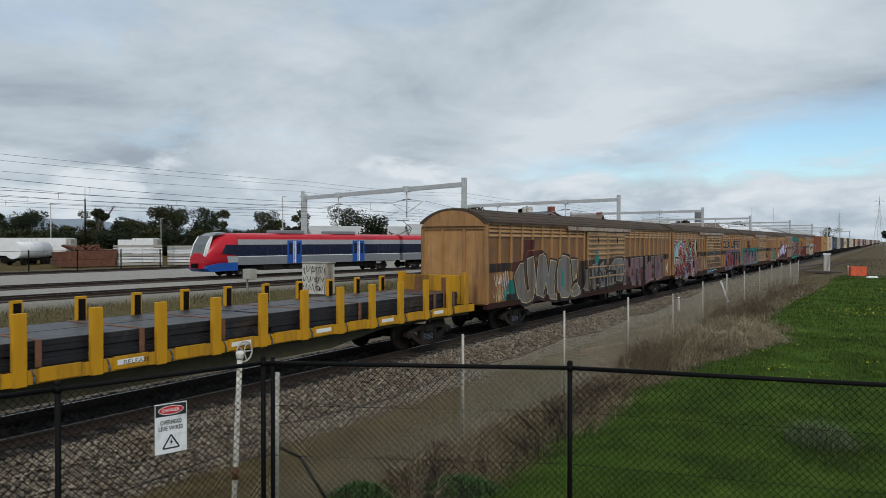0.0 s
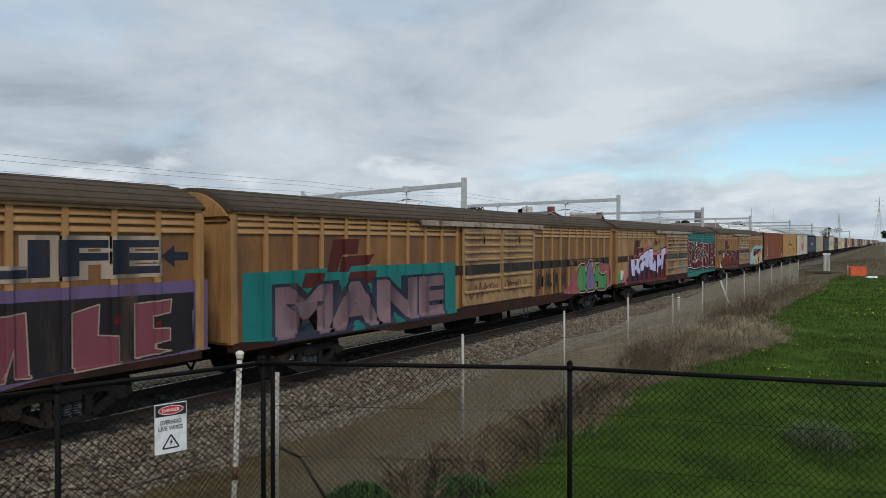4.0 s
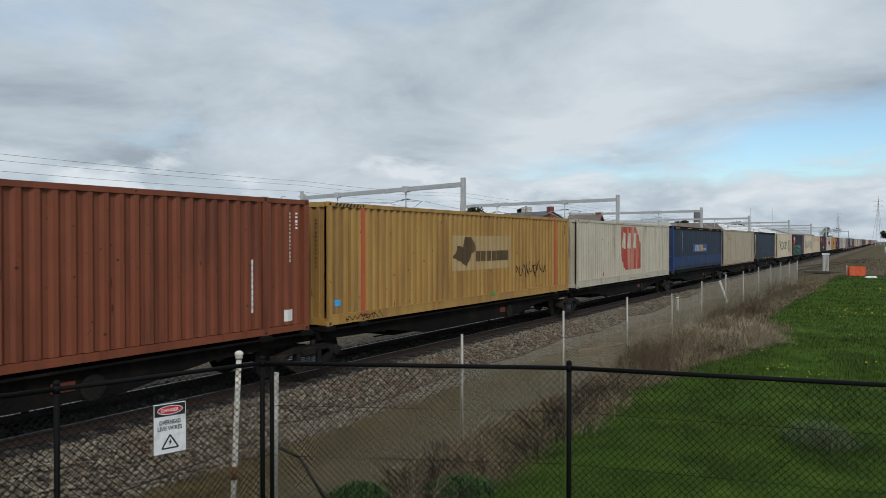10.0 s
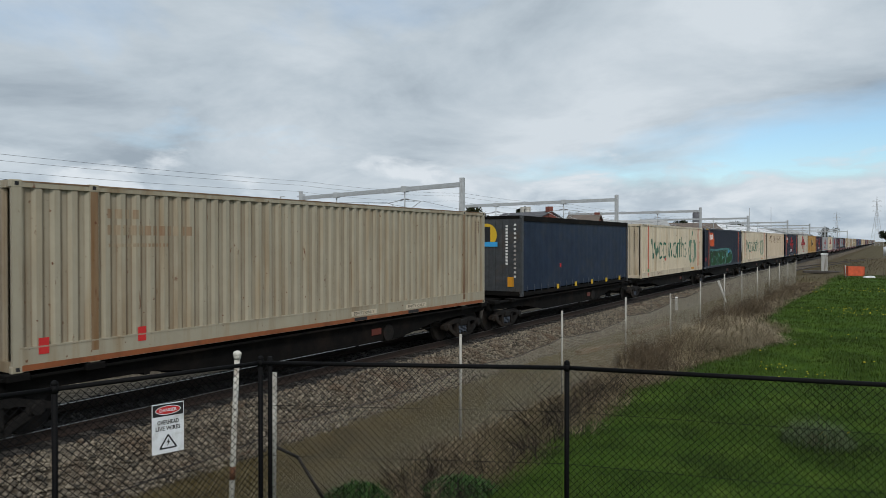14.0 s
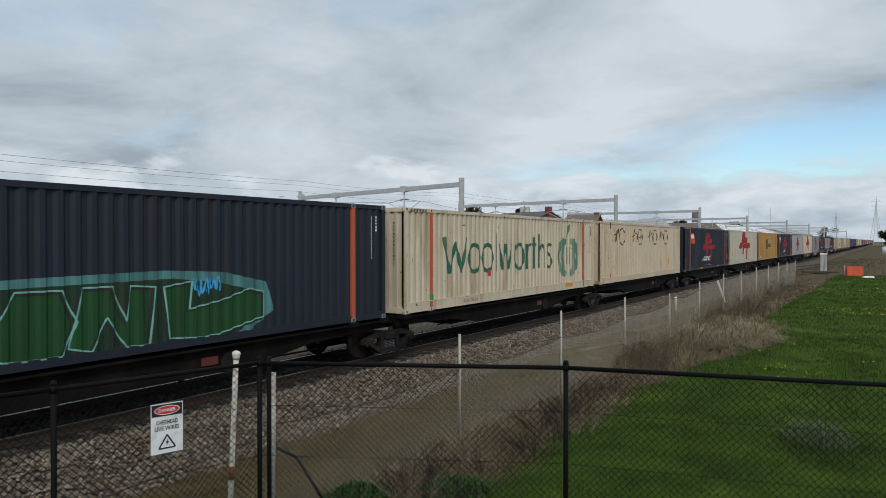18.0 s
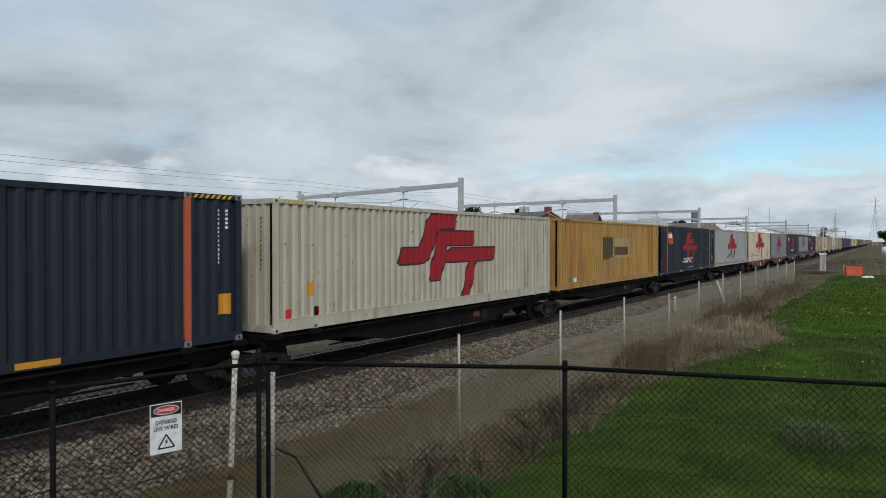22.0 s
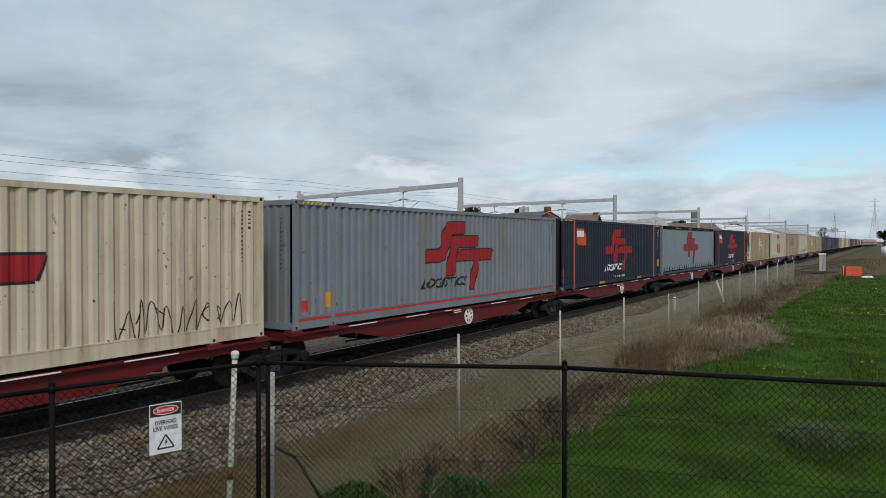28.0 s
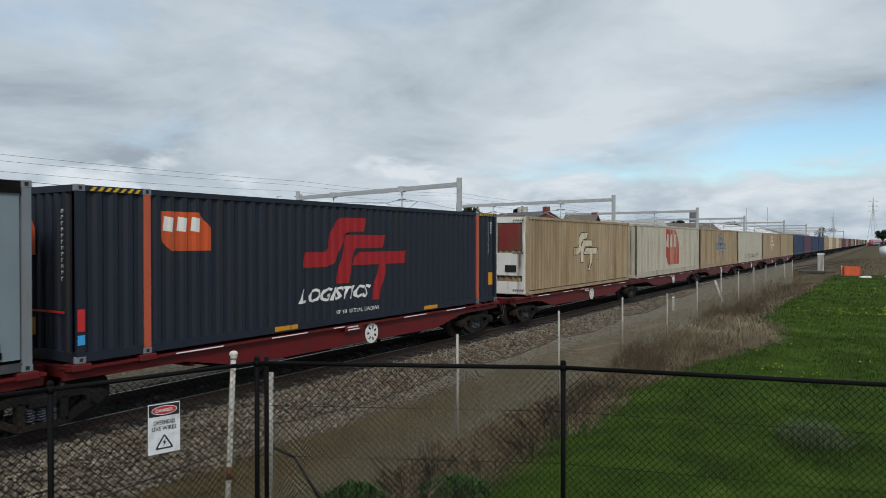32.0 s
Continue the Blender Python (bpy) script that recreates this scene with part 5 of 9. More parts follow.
def box_van(i, u, label, body=None, rear=None):
    v = thing("box_van", pose(TRAIN_X, u, 0), label, "box van", "louvred vans of the freight train")
    movers.append((v, u, 0.0))
    body = body or P_VAN
    rear = rear or body
    w = VX - RD
    part("wall_panel", boxes((-w, 0.02, 0.95, w, 9.0, 3.6)), body, v)
    part("wall_panel", boxes((-w, 9.0, 0.95, w, 14.05, 3.6)), body, v)
    part("wall_panel", boxes((-w, 14.05, 0.95, w, VAN_LEN - 0.02, 3.6)), rear, v)
    for sect, ribs in ((0, RIBS_F), (1, RIBS_R)):
        m = rear if sect and rear is P_TEAL else P_RIB
        for k, y in enumerate(ribs):
            me = shared("rib_%s" % m.name, rib_mesh)
            o = part("rib", me, m, v)
            o.location = (VX, y, 0)
            if k < 10:
                me = shared("louvre_%s" % m.name, louvre_mesh)
                o = part("louvre", me, m, v)
                o.location = (VX - RD, (ribs[k] + ribs[k + 1]) / 2, 0)
    part("roof", shared("van_roof", roof_mesh), P_ROOF, v, "sooty brown curved roof")
    for a in (-0.93, -0.8, -0.62, -0.42, -0.2, 0.0, 0.2, 0.42, 0.62, 0.8, 0.93):
        z = 3.66 + 0.46 * (1 - abs(a) ** 2.2) ** 0.92
        part("roof_batten", boxes((a * 1.31 - 0.008, -0.05, z - 0.01, a * 1.31 + 0.008, VAN_LEN + 0.05, z + 0.010)), P_ROOF, v)
    part("top_rail", boxes((VX - 0.02, 0.0, 3.57, VX + 0.02, VAN_LEN, 3.63)), P_RIB, v)
    part("door_track", boxes((VX - 0.02, 6.6, 3.52, VX + 0.09, 14.7, 3.60), (VX + 0.07, 6.6, 3.47, VX + 0.09, 14.7, 3.62)), M_TRACK, v, "pale rusty door track")
    for y0, dw in ((8.95, 2.5), (11.52, 2.46)):
        d = part("sliding_door", shared("van_door_%d" % (dw * 100), lambda: door_mesh(dw)), P_VAN2, v)
        d.location = (VX - RD + 0.03, y0, 0)
        for z in (1.45, 1.9, 2.45, 2.68, 2.9, 3.12, 3.28):
            s = part("slat", shared("van_slat_%d" % (dw * 100), lambda: slat_mesh(dw)), P_VAN2, d)
            s.location = (0, 0, z)
        h = part("handle", rods([((0.10, dw / 2, 2.95), (0.10, dw / 2, 3.15), 0.02), ((0.05, dw / 2, 3.15), (0.10, dw / 2, 3.15), 0.02)]), M_BOGIE, d)
    # the ends
    for y, s in ((0.0, -1), (VAN_LEN, 1)):
        g = part("gable", shared("van_gable", gable_mesh), P_RIB, v)
        g.location = (0, y + (-0.055 if s < 0 else 0.115), 0)
        bm = bmesh.new()
        for x in (-1.22, -0.42, 0.42, 1.22):
            box(bm, x - 0.05, -0.05, 0.98, x + 0.05, 0.02, 3.48)
        box(bm, -1.25, -0.05, 3.42, 1.25, 0.02, 3.52)
        part("end_wall", boxes((-w + 0.01, y - 0.004, 1.0, w - 0.01, y + 0.004, 3.55)), P_END, v, "buff plank end with sunlight put into the paint")
        e = part("end_frame", bm, P_RIB, v)
        e.location = (0, y + (0.0 if s < 0 else 0.03), 0)
    part("corner_post", boxes((VX - 0.12, -0.02, 0.98, VX + 0.012, 0.13, 3.6)), P_RIB, v)
    part("corner_post", boxes((VX - 0.12, VAN_LEN - 0.13, 0.98, VX + 0.012, VAN_LEN + 0.02, 3.6)), P_RIB, v)
    bm = bmesh.new()
    for s in (-1, 1):
        x0, x1 = sorted((s * 1.10, s * 1.265))
        prism(bm, [(0.0, 1.0), (0.0, 0.82), (4.4, 0.82), (5.6, 0.66), (VAN_LEN - 5.6, 0.66), (VAN_LEN - 4.4, 0.82), (VAN_LEN, 0.82), (VAN_LEN, 1.0)], x0, x1)
    part("sill", bm, P_SILL, v, "rusty brown underframe sill")
    part("underframe", boxes((-0.4, -0.3, 0.60, 0.4, VAN_LEN + 0.3, 0.94), (-1.1, 0.2, 0.72, 1.1, VAN_LEN - 0.2, 0.95)), M_BLACK, v)
    part("air_reservoir", cyl(bmesh.new(), (0.6, 9.2, 0.48), (0.6, 10.6, 0.48), 0.2, n=14), M_BLACK, v)
    part("brake_cylinder", boxes((0.5, 11.3, 0.34, 0.95, 12.2, 0.66), bevel=0.03), M_BLACK, v)
    part("brake_lever", boxes((0.7, 13.0, 0.32, 0.78, 13.1, 0.66)), M_BLACK, v)
    part("valve_box", boxes((0.45, 7.0, 0.40, 0.9, 7.8, 0.66), bevel=0.02), M_BLACK, v)
    part("step", rods([((1.16, 13.4, 0.66), (1.16, 13.4, 0.30), 0.015), ((1.16, 13.75, 0.66), (1.16, 13.75, 0.30), 0.015), ((1.16, 13.4, 0.30), (1.16, 13.75, 0.30), 0.015)]), M_SPRING, v)
    bogie(v, 2.45)
    bogie(v, VAN_LEN - 2.45)
    part("coupler", boxes((-0.12, -0.62, 0.74, 0.12, -0.2, 0.96)), M_BLACK, v)
    part("air_hose", rods([((0.4, -0.1, 0.85), (0.4, -0.3, 0.45), 0.025), ((0.4, -0.3, 0.45), (0.4, -0.55, 0.8), 0.025)]), M_BLACK, v)
    part("hand_rail", rods([((VX + 0.04, VAN_LEN - 0.22, 1.2), (VX + 0.04, VAN_LEN - 0.22, 1.75), 0.012)]), M_SPRING, v)
    return v


M_TRACK = mat("door_track_paint", (0.42, 0.36, 0.30), 0.7, 0, 0.25, 3.0, 0.2, 30, (0.11, 0.035, 0.02), 0.5, 3.0)


def sp(v, name, bm, m, lift=0.004):
    """A coat of paint on a van's side; below the wall it runs on over the sill."""
    bm = drape(bm, VW, lift)
    for z in (1.004, 1.0):
        bmesh.ops.bisect_plane(bm, geom=bm.verts[:] + bm.edges[:] + bm.faces[:], plane_co=(0, 0, z), plane_no=(0, 0, 1), dist=1e-5)
    for q in bm.verts:
        if q.co.z < 1.002:
            q.co.x = max(q.co.x, 1.266 + lift)
    return part(name, bm, m, v)


def band(v, y0, y1, lift=0.0025):
    sp(v, "black_band", polys(rect(y0, 2.0, y1, 2.29)), S_BAND, lift)


def chevron(v, y):
    """The railway's old stepped sign in dark red: two slanted flags and a bar."""
    for o in ([(0.85, 2.31), (1.07, 3.07), (2.05, 3.09), (1.97, 2.72), (1.38, 2.71), (1.22, 2.31)], [(1.27, 2.30), (1.40, 2.66), (2.67, 2.70), (2.37, 2.45), (1.72, 2.42), (1.64, 2.30)],
              [(0.0, 1.98), (0.13, 2.31), (0.80, 2.31), (0.72, 1.98)], [(1.55, 1.99), (1.70, 2.29), (2.75, 2.29), (2.66, 1.99)]):
        sp(v, "chevron", polys([(y + a, b) for a, b in o]), S_LOGO)


def word(v, text, y0, z0, y1, z1, fill, edge=None, glow=None, bold=0.04, lift=0.006, slant=0.0, shine=None, drop=None):
    """Sprayed letters: a drop shade, an outline and a fill, each a coat of paint on the one before."""
    if drop:
        sp(v, "letter_shade", lettering(text, y0 + 0.10, z0 - 0.07, y1 + 0.14, z1 - 0.05, bold + 0.06, slant), drop, lift)
    if glow:
        sp(v, "letter_glow", lettering(text, y0 - 0.09, z0 - 0.07, y1 + 0.09, z1 + 0.07, bold + 0.085, slant), glow, lift + 0.0015)
    if edge:
        sp(v, "letter_outline", lettering(text, y0 - 0.04, z0 - 0.035, y1 + 0.04, z1 + 0.035, bold + 0.045, slant), edge, lift + 0.003)
    sp(v, "spray_letters", lettering(text, y0, z0, y1, z1, bold, slant), fill, lift + 0.0045)
    if shine:
        r = random.Random(len(text) * 7)
        bm = bmesh.new()
        for k in range(len(text) * 2):
            y = y0 + (y1 - y0) * (k + r.uniform(0.2, 0.7)) / (len(text) * 2)
            z = z0 + (z1 - z0) * r.uniform(0.2, 0.9)
            flat_poly(bm, rect(y, z, y + 0.03, z + 0.16 * (z1 - z0)))
        sp(v, "letter_shine", bm, shine, lift + 0.006)


def burner(v, fill, edge, glow, letters, lift=0.006):
    """Hand-drawn sprayed letters: dark shade, fill, a pale line around each."""
    for k, pts in enumerate(letters):
        sp(v, "letter_outline", edges_of([(y + 0.03, z - 0.02) for y, z in pts], 0.22), edge, lift)
    for k, pts in enumerate(letters):
        sp(v, "spray_letter", polys(pts), fill, lift + 0.004)
        sp(v, "letter_glow", edges_of(pts, 0.034), glow, lift + 0.008)


def wild(v, y0, z0, y1, z1, seed, colours, n=26, edge=None, thin=0.14, thick=0.26):
    """Interlocked arrow-like bands in many colours, each with its outline."""
    r = random.Random(seed)
    lift = 0.006
    for k in range(n):
        y = y0 + (y1 - y0) * (k * 0.618 % 1.0)
        z = z0 + (z1 - z0) * r.uniform(0.1, 0.9)
        pts = [(y, z)]
        for j in range(r.choice((2, 3, 3))):
            pts.append((min(y1, max(y0, pts[-1][0] + r.uniform(-0.9, 0.9))), min(z1, max(z0, pts[-1][1] + r.choice((-1, 1)) * r.uniform(0.3, 0.9)))))
        w = r.uniform(thin, thick)
        a, b = bmesh.new(), bmesh.new()
        ribbon(a, pts, w + (0.08 if edge else 0.045))
        ribbon(b, pts, w)
        sp(v, "spray_outline", a, edge or (S_WHITE if k % 3 else S_BLACK), lift)
        sp(v, "spray_band", b, colours[k % len(colours)], lift + 0.0008)
        lift += 0.0012


LAB = "weathered orange louvred box van with sprayed letters"
vanA = box_van(0, 20.23, LAB + " in silver and mauve")
vanB = box_van(1, 43.58, LAB + " in many colours", P_VAN)
vanC = box_van(2, 66.93, LAB + " on a teal ground", P_VAN)
vanD = box_van(3, 90.28, "buff louvred box van with lilac letters and a teal tail", P_VAN2, P_TEAL)
vanE = box_van(4, 113.75, LAB + " in maroon and cream", P_VAN)

# van A
band(vanA, 0.15, 2.6)
chevron(vanA, 1.74)
sp(vanA, "dark_ground", polys([(8.0, 0.98), (8.2, 2.2), (14.0, 2.26), (14.2, 2.26), (22.4, 2.28), (22.4, 2.0), (21.2, 2.0), (21.2, 0.98)]), S_BAND, 0.003)
sp(vanA, "green_blot", polys([(1.2, 1.05), (1.3, 1.55), (1.9, 1.75), (2.3, 1.3), (2.3, 1.0)]), P_TEAL, 0.003)
sp(vanA, "dark_plate", polys(rect(1.45, 1.0, 2.2, 1.22)), S_BLACK, 0.005)
burner(vanA, S_SILVER, S_BLACK, S_CREAM, [
    [(2.03, 1.8), (2.28, 2.06), (2.53, 2.25), (2.76, 2.26), (2.8, 1.94), (2.88, 1.52), (3.11, 1.22), (3.26, 1.26), (3.09, 1.92), (3.06, 2.39), (3.62, 2.49), (3.76, 1.88), (3.84, 1.56), (3.7, 1.13), (3.37, 0.91), (2.95, 0.82), (2.51, 0.88), (2.27, 1.17), (2.13, 1.51)],
    [(3.84, 1.07), (3.93, 1.86), (4.1, 2.49), (4.4, 2.57), (4.73, 2.45), (4.96, 1.7), (5.16, 2.31), (5.74, 2.24), (5.49, 1.46), (5.63, 0.77), (4.96, 0.84), (4.73, 1.48), (4.39, 0.91)],
    [(5.77, 1.74), (5.99, 2.28), (6.36, 2.47), (6.85, 2.42), (7.17, 2.07), (7.27, 1.41), (7.22, 1.04), (6.74, 0.77), (6.06, 0.8), (5.84, 1.13)],
    [(7.27, 2.28), (7.85, 2.26), (7.73, 1.49), (7.47, 1.4)],
    [(7.39, 1.13), (7.81, 1.31), (8.17, 1.12), (8.17, 0.87), (7.55, 0.76), (7.06, 0.81)]])
sp(vanA, "letter_eye", polys([(6.17, 1.77), (6.30, 1.94), (6.46, 1.8), (6.53, 1.25), (6.27, 1.22)]), P_TEAL, 0.0145)
sp(vanA, "grey_patch", polys(rect(1.1, 1.35, 1.65, 1.7)), S_MAUVE, 0.003)
# an older, half painted-over piece on the doors: grey letters crossed by dark strokes
burner(vanA, S_SILVER, S_BLACK, S_GHOST, [[(8.6, 0.95), (8.75, 1.75), (9.05, 1.85), (9.3, 1.2), (9.15, 0.92)], [(9.45, 1.0), (9.5, 2.0), (10.1, 2.05), (10.2, 1.5), (9.9, 1.4), (9.85, 0.95)],
                                          [(10.4, 0.98), (10.45, 1.95), (10.9, 2.1), (11.2, 1.6), (11.1, 1.0)], [(11.4, 1.0), (11.45, 1.55), (12.2, 1.62), (12.3, 1.05)]])
burner(vanA, S_SILVER, S_BLACK, S_GHOST, [[(11.5, 1.75), (12.5, 2.22), (13.6, 2.2), (13.9, 1.6), (13.5, 1.1), (12.6, 1.2), (12.7, 1.7)]], 0.0165)
sp(vanA, "spray_tag", scribble(8.5, 1.0, 13.9, 1.9, 73, 0.05, 26), S_BLACK, 0.028)
sp(vanA, "green_blot", polys(ring_pts(10.05, 2.3, 0.26, 0.30, 14)), P_TEAL, 0.014)
for pts in ([(13.83, 2.14), (14.55, 2.15), (14.9, 1.82), (15.09, 2.13), (15.85, 2.18), (15.76, 0.78), (15.14, 0.85), (15.12, 1.5), (14.9, 1.28), (14.51, 1.49), (14.22, 0.9), (13.73, 0.91)],
            [(15.9, 2.18), (17.24, 2.18), (17.2, 1.71), (16.75, 1.71), (16.7, 0.75), (16.33, 0.76), (16.36, 1.64), (15.87, 1.65)],
            [(17.53, 2.19), (18, 2.22), (18.05, 1.7), (18.33, 1.95), (18.57, 1.98), (18.75, 1.69), (18.87, 2.18), (19.34, 2.2), (19.18, 1.52), (19.12, 0.91), (18.62, 0.92), (18.33, 0.91), (17.56, 0.75)],
            [(19.6, 2.21), (20.94, 2.21), (21.01, 1.36), (20.83, 0.96), (20.12, 0.89), (19.54, 0.88)]):
    sp(vanA, "spray_letter", polys(pts), S_MAUVE, 0.006)
    sp(vanA, "letter_edge", edges_of(pts, 0.022), S_GHOST, 0.009)
sp(vanA, "letter_hole", polys([(20.15, 1.81), (20.44, 1.79), (20.44, 1.43), (20.15, 1.45)]), S_BLACK, 0.008)
bm = bmesh.new()
rr = random.Random(12)
for k in range(12):
    y, z = 14.4 + rr.uniform(0, 6.4), rr.uniform(1.0, 1.9)
    flat_poly(bm, rect(y, z, y + rr.uniform(0.2, 0.45), z + rr.uniform(0.12, 0.25)))
sp(vanA, "red_blocks", bm, S_MAROON, 0.014)
for k, (a, b) in enumerate(((0.4, 1.6), (1.0, 2.0))):
    sp(vanA, "spray_tag", scribble(0.5 + 0.1 * k, 1.05 + k * 0.5, 1.7, 1.45 + k * 0.5, 71 + k, 0.02), S_WHITE if k else S_CREAM)
sp(vanA, "spray_tag", scribble(21.75, 1.25, 22.3, 1.75, 77, 0.025), S_WHITE)
# van B
band(vanB, 0.15, 0.8)
band(vanB, 6.2, 22.4)
sp(vanB, "spray_ground", polys([(0.2, 0.9), (0.15, 1.7), (0.5, 2.4), (0.45, 2.95), (1.4, 3.0), (2.6, 2.8), (4.6, 3.02), (5.9, 2.9), (5.6, 2.0), (5.75, 0.85), (2.6, 0.8)]), S_MAROON, 0.004)
wild(vanB, 0.15, 1.75, 5.8, 3.0, 5, (S_YEL, S_BLUE, S_MAROON, S_MINT, S_RED, S_PALE), 34, None, 0.07, 0.16)
wild(vanB, 0.15, 0.85, 5.7, 2.0, 6, (S_RED, S_MAROON, S_BRICK, S_MAROON, S_BLUE), 34, None, 0.06, 0.15)
sp(vanB, "spray_tag", scribble(5.9, 2.3, 6.5, 3.0, 81, 0.03), S_BLACK)
sp(vanB, "spray_tag", scribble(7.9, 2.65, 8.6, 2.95, 82, 0.04), S_RED)
sp(vanB, "spray_tag", scribble(11.7, 2.5, 13.9, 2.95, 83, 0.04, 20), S_BLACK)
for text, y in (("R", 5.62), ("A", 6.02), ("I", 6.36), ("L", 6.5)):
    sp(vanB, "dark_letter", lettering(text, y, 1.97, y + (0.10 if text == "I" else 0.24), 2.26, 0.03, 0.2), S_BAND, 0.0045)
for pts in ([(5.73, 1.97), (6.55, 1.62), (6.46, 1.47), (6.21, 1.56), (6.0, 0.87), (5.76, 1.0), (5.98, 1.69), (5.72, 1.79)], [(6.9, 2.04), (7.59, 1.86), (7.51, 1.66), (7.16, 1.69), (7.12, 1.59), (7.48, 1.5), (7.4, 1.34), (7.08, 1.39), (7.03, 1.2), (7.44, 1.11), (7.35, 0.94), (6.72, 1.18)]):
    sp(vanB, "ghost_letter", polys(pts), S_MAUVE, 0.004)
    sp(vanB, "ghost_outline", edges_of(pts, 0.035), S_GHOST, 0.006)
sp(vanB, "spray_tag", scribble(7.8, 1.2, 9.1, 1.9, 84, 0.02, 20), S_GHOST, 0.006)
bm = bmesh.new()
for k in range(9):
    y = 9.25 + k * 0.54
    flat_poly(bm, rect(y, 1.40 - 0.02 * k, y + (0.36 if k % 2 else 0.28), 1.72 - 0.02 * k))
sp(vanB, "black_patch", bm, S_BLACK, 0.007)
sp(vanB, "rust_patch", polys([(9.2, 1.1), (9.3, 1.45), (11.0, 1.5), (12.3, 1.9), (13.9, 1.7), (14.0, 1.1)]), paint("rust_bleed", (0.075, 0.03, 0.017), 0.5, (0.22, 0.11, 0.045)), 0.005)
part("spray_wave", drape(ribbon(bmesh.new(), [(9.32, 0.80), (9.8, 0.92), (10.3, 0.84), (10.6, 0.94), (11.2, 0.87), (11.8, 0.93), (12.5, 0.88)], 0.055), Wall([0, 40], [1.266, 1.266]), 0.004), S_PALE, vanB)
part("spray_patch", drape(polys(rect(9.25, 0.72, 11.2, 0.98)), Wall([0, 40], [1.266, 1.266]), 0.002), paint("spray_dark_blue", (0.02, 0.05, 0.13), 0.4), vanB)
for y, s in ((14.25, 1), (22.35, -1)):
    sp(vanB, "arrow", polys([(y, 2.68), (y + 0.3 * s, 2.68), (y + 0.3 * s, 2.55), (y + 0.58 * s, 2.76), (y + 0.3 * s, 2.96), (y + 0.3 * s, 2.83), (y, 2.83)]), S_NAVY)
word(vanB, "OLD", 15.15, 2.45, 17.6, 3.07, S_NAVY, None, S_GHOST, 0.04)
word(vanB, "LIFE", 18.5, 2.47, 21.7, 3.05, S_NAVY, None, S_GHOST, 0.04)
sp(vanB, "spray_cloud", polys([(15.62, 0.8), (15.95, 1.69), (16.42, 2.16), (16.88, 2.3), (22.79, 2.3), (22.79, 0.98), (19.67, 0.93), (17.95, 0.7)]), S_PURPLE, 0.0035)
sp(vanB, "spray_ground", polys([(16.42, 0.69), (16.38, 1.45), (16.92, 1.54), (16.97, 2.13), (22.46, 2.08), (22.46, 1.01), (17.95, 0.89), (17.06, 0.75)]), S_BLACK, 0.0045)
S_ROSE = paint("spray_rose", (0.19, 0.055, 0.075), 0.35, (0.11, 0.035, 0.045))
for pts in ([(16.61, 0.84), (16.67, 1.39), (16.92, 1.41), (17.11, 2.05), (18.55, 2), (18.49, 0.93), (17.95, 0.93), (17.96, 1.48), (17.75, 1.5), (17.75, 0.88), (17.2, 0.87), (17.15, 1.16), (16.82, 1.16)],
            [(18.83, 0.94), (19.01, 1.91), (19.4, 1.95), (19.45, 0.96), (19.21, 0.98), (19.21, 1.42), (19.06, 0.94)], [(20.12, 1.88), (20.59, 1.99), (20.56, 1.48), (20.94, 1.43), (20.94, 0.97), (20.12, 0.94)],
            [(21.23, 1.95), (21.98, 1.98), (21.95, 1.74), (21.6, 1.71), (21.6, 1.49), (21.95, 1.46), (21.95, 1.24), (21.63, 1.22), (21.63, 1.13), (21.98, 1.05), (21.23, 1.01)]):
    sp(vanB, "spray_letter", polys(pts), S_ROSE, 0.007)
    sp(vanB, "letter_edge", edges_of(pts, 0.025), S_GHOST, 0.010)
for a, b, r_ in ((17.6, 1.75, 0.22), (17.1, 1.2, 0.12), (18.3, 1.5, 0.10), (20.9, 1.7, 0.08), (21.7, 1.55, 0.07)):
    sp(vanB, "dark_spot", polys(ring_pts(a, b, r_ * 1.2, r_, 12)), S_MAROON, 0.0095)
# van C
band(vanC, 8.4, 22.4)
chevron(vanC, 2.0)
sp(vanC, "spray_cloud", polys([(0.3, 1.0), (0.3, 2.38), (4.0, 2.42), (8.6, 2.4), (8.6, 0.9), (2.0, 0.85)]), P_TEAL, 0.0035)
word(vanC, "MANE", 1.2, 0.92, 7.9, 2.05, S_MAUVE, None, S_NAVY, 0.06, drop=S_NAVY)
word(vanC, "ON THE RIGHT TRACK", 17.51, 2.04, 20.79, 2.26, paint("tan_letters", (0.24, 0.105, 0.05), 0.3), None, None, 0.01, 0.004, 0.3)
sp(vanC, "spray_cloud", polys([(16.77, 0.96), (17.37, 1.17), (17.92, 1.64), (18.45, 1.87), (19.96, 2.13), (21.72, 2.03), (22.61, 1.83), (22.61, 0.94), (20.42, 0.9), (18.03, 0.85)]), paint("spray_dusty_pink", (0.30, 0.085, 0.10), 0.45, (0.16, 0.05, 0.05)), 0.009)
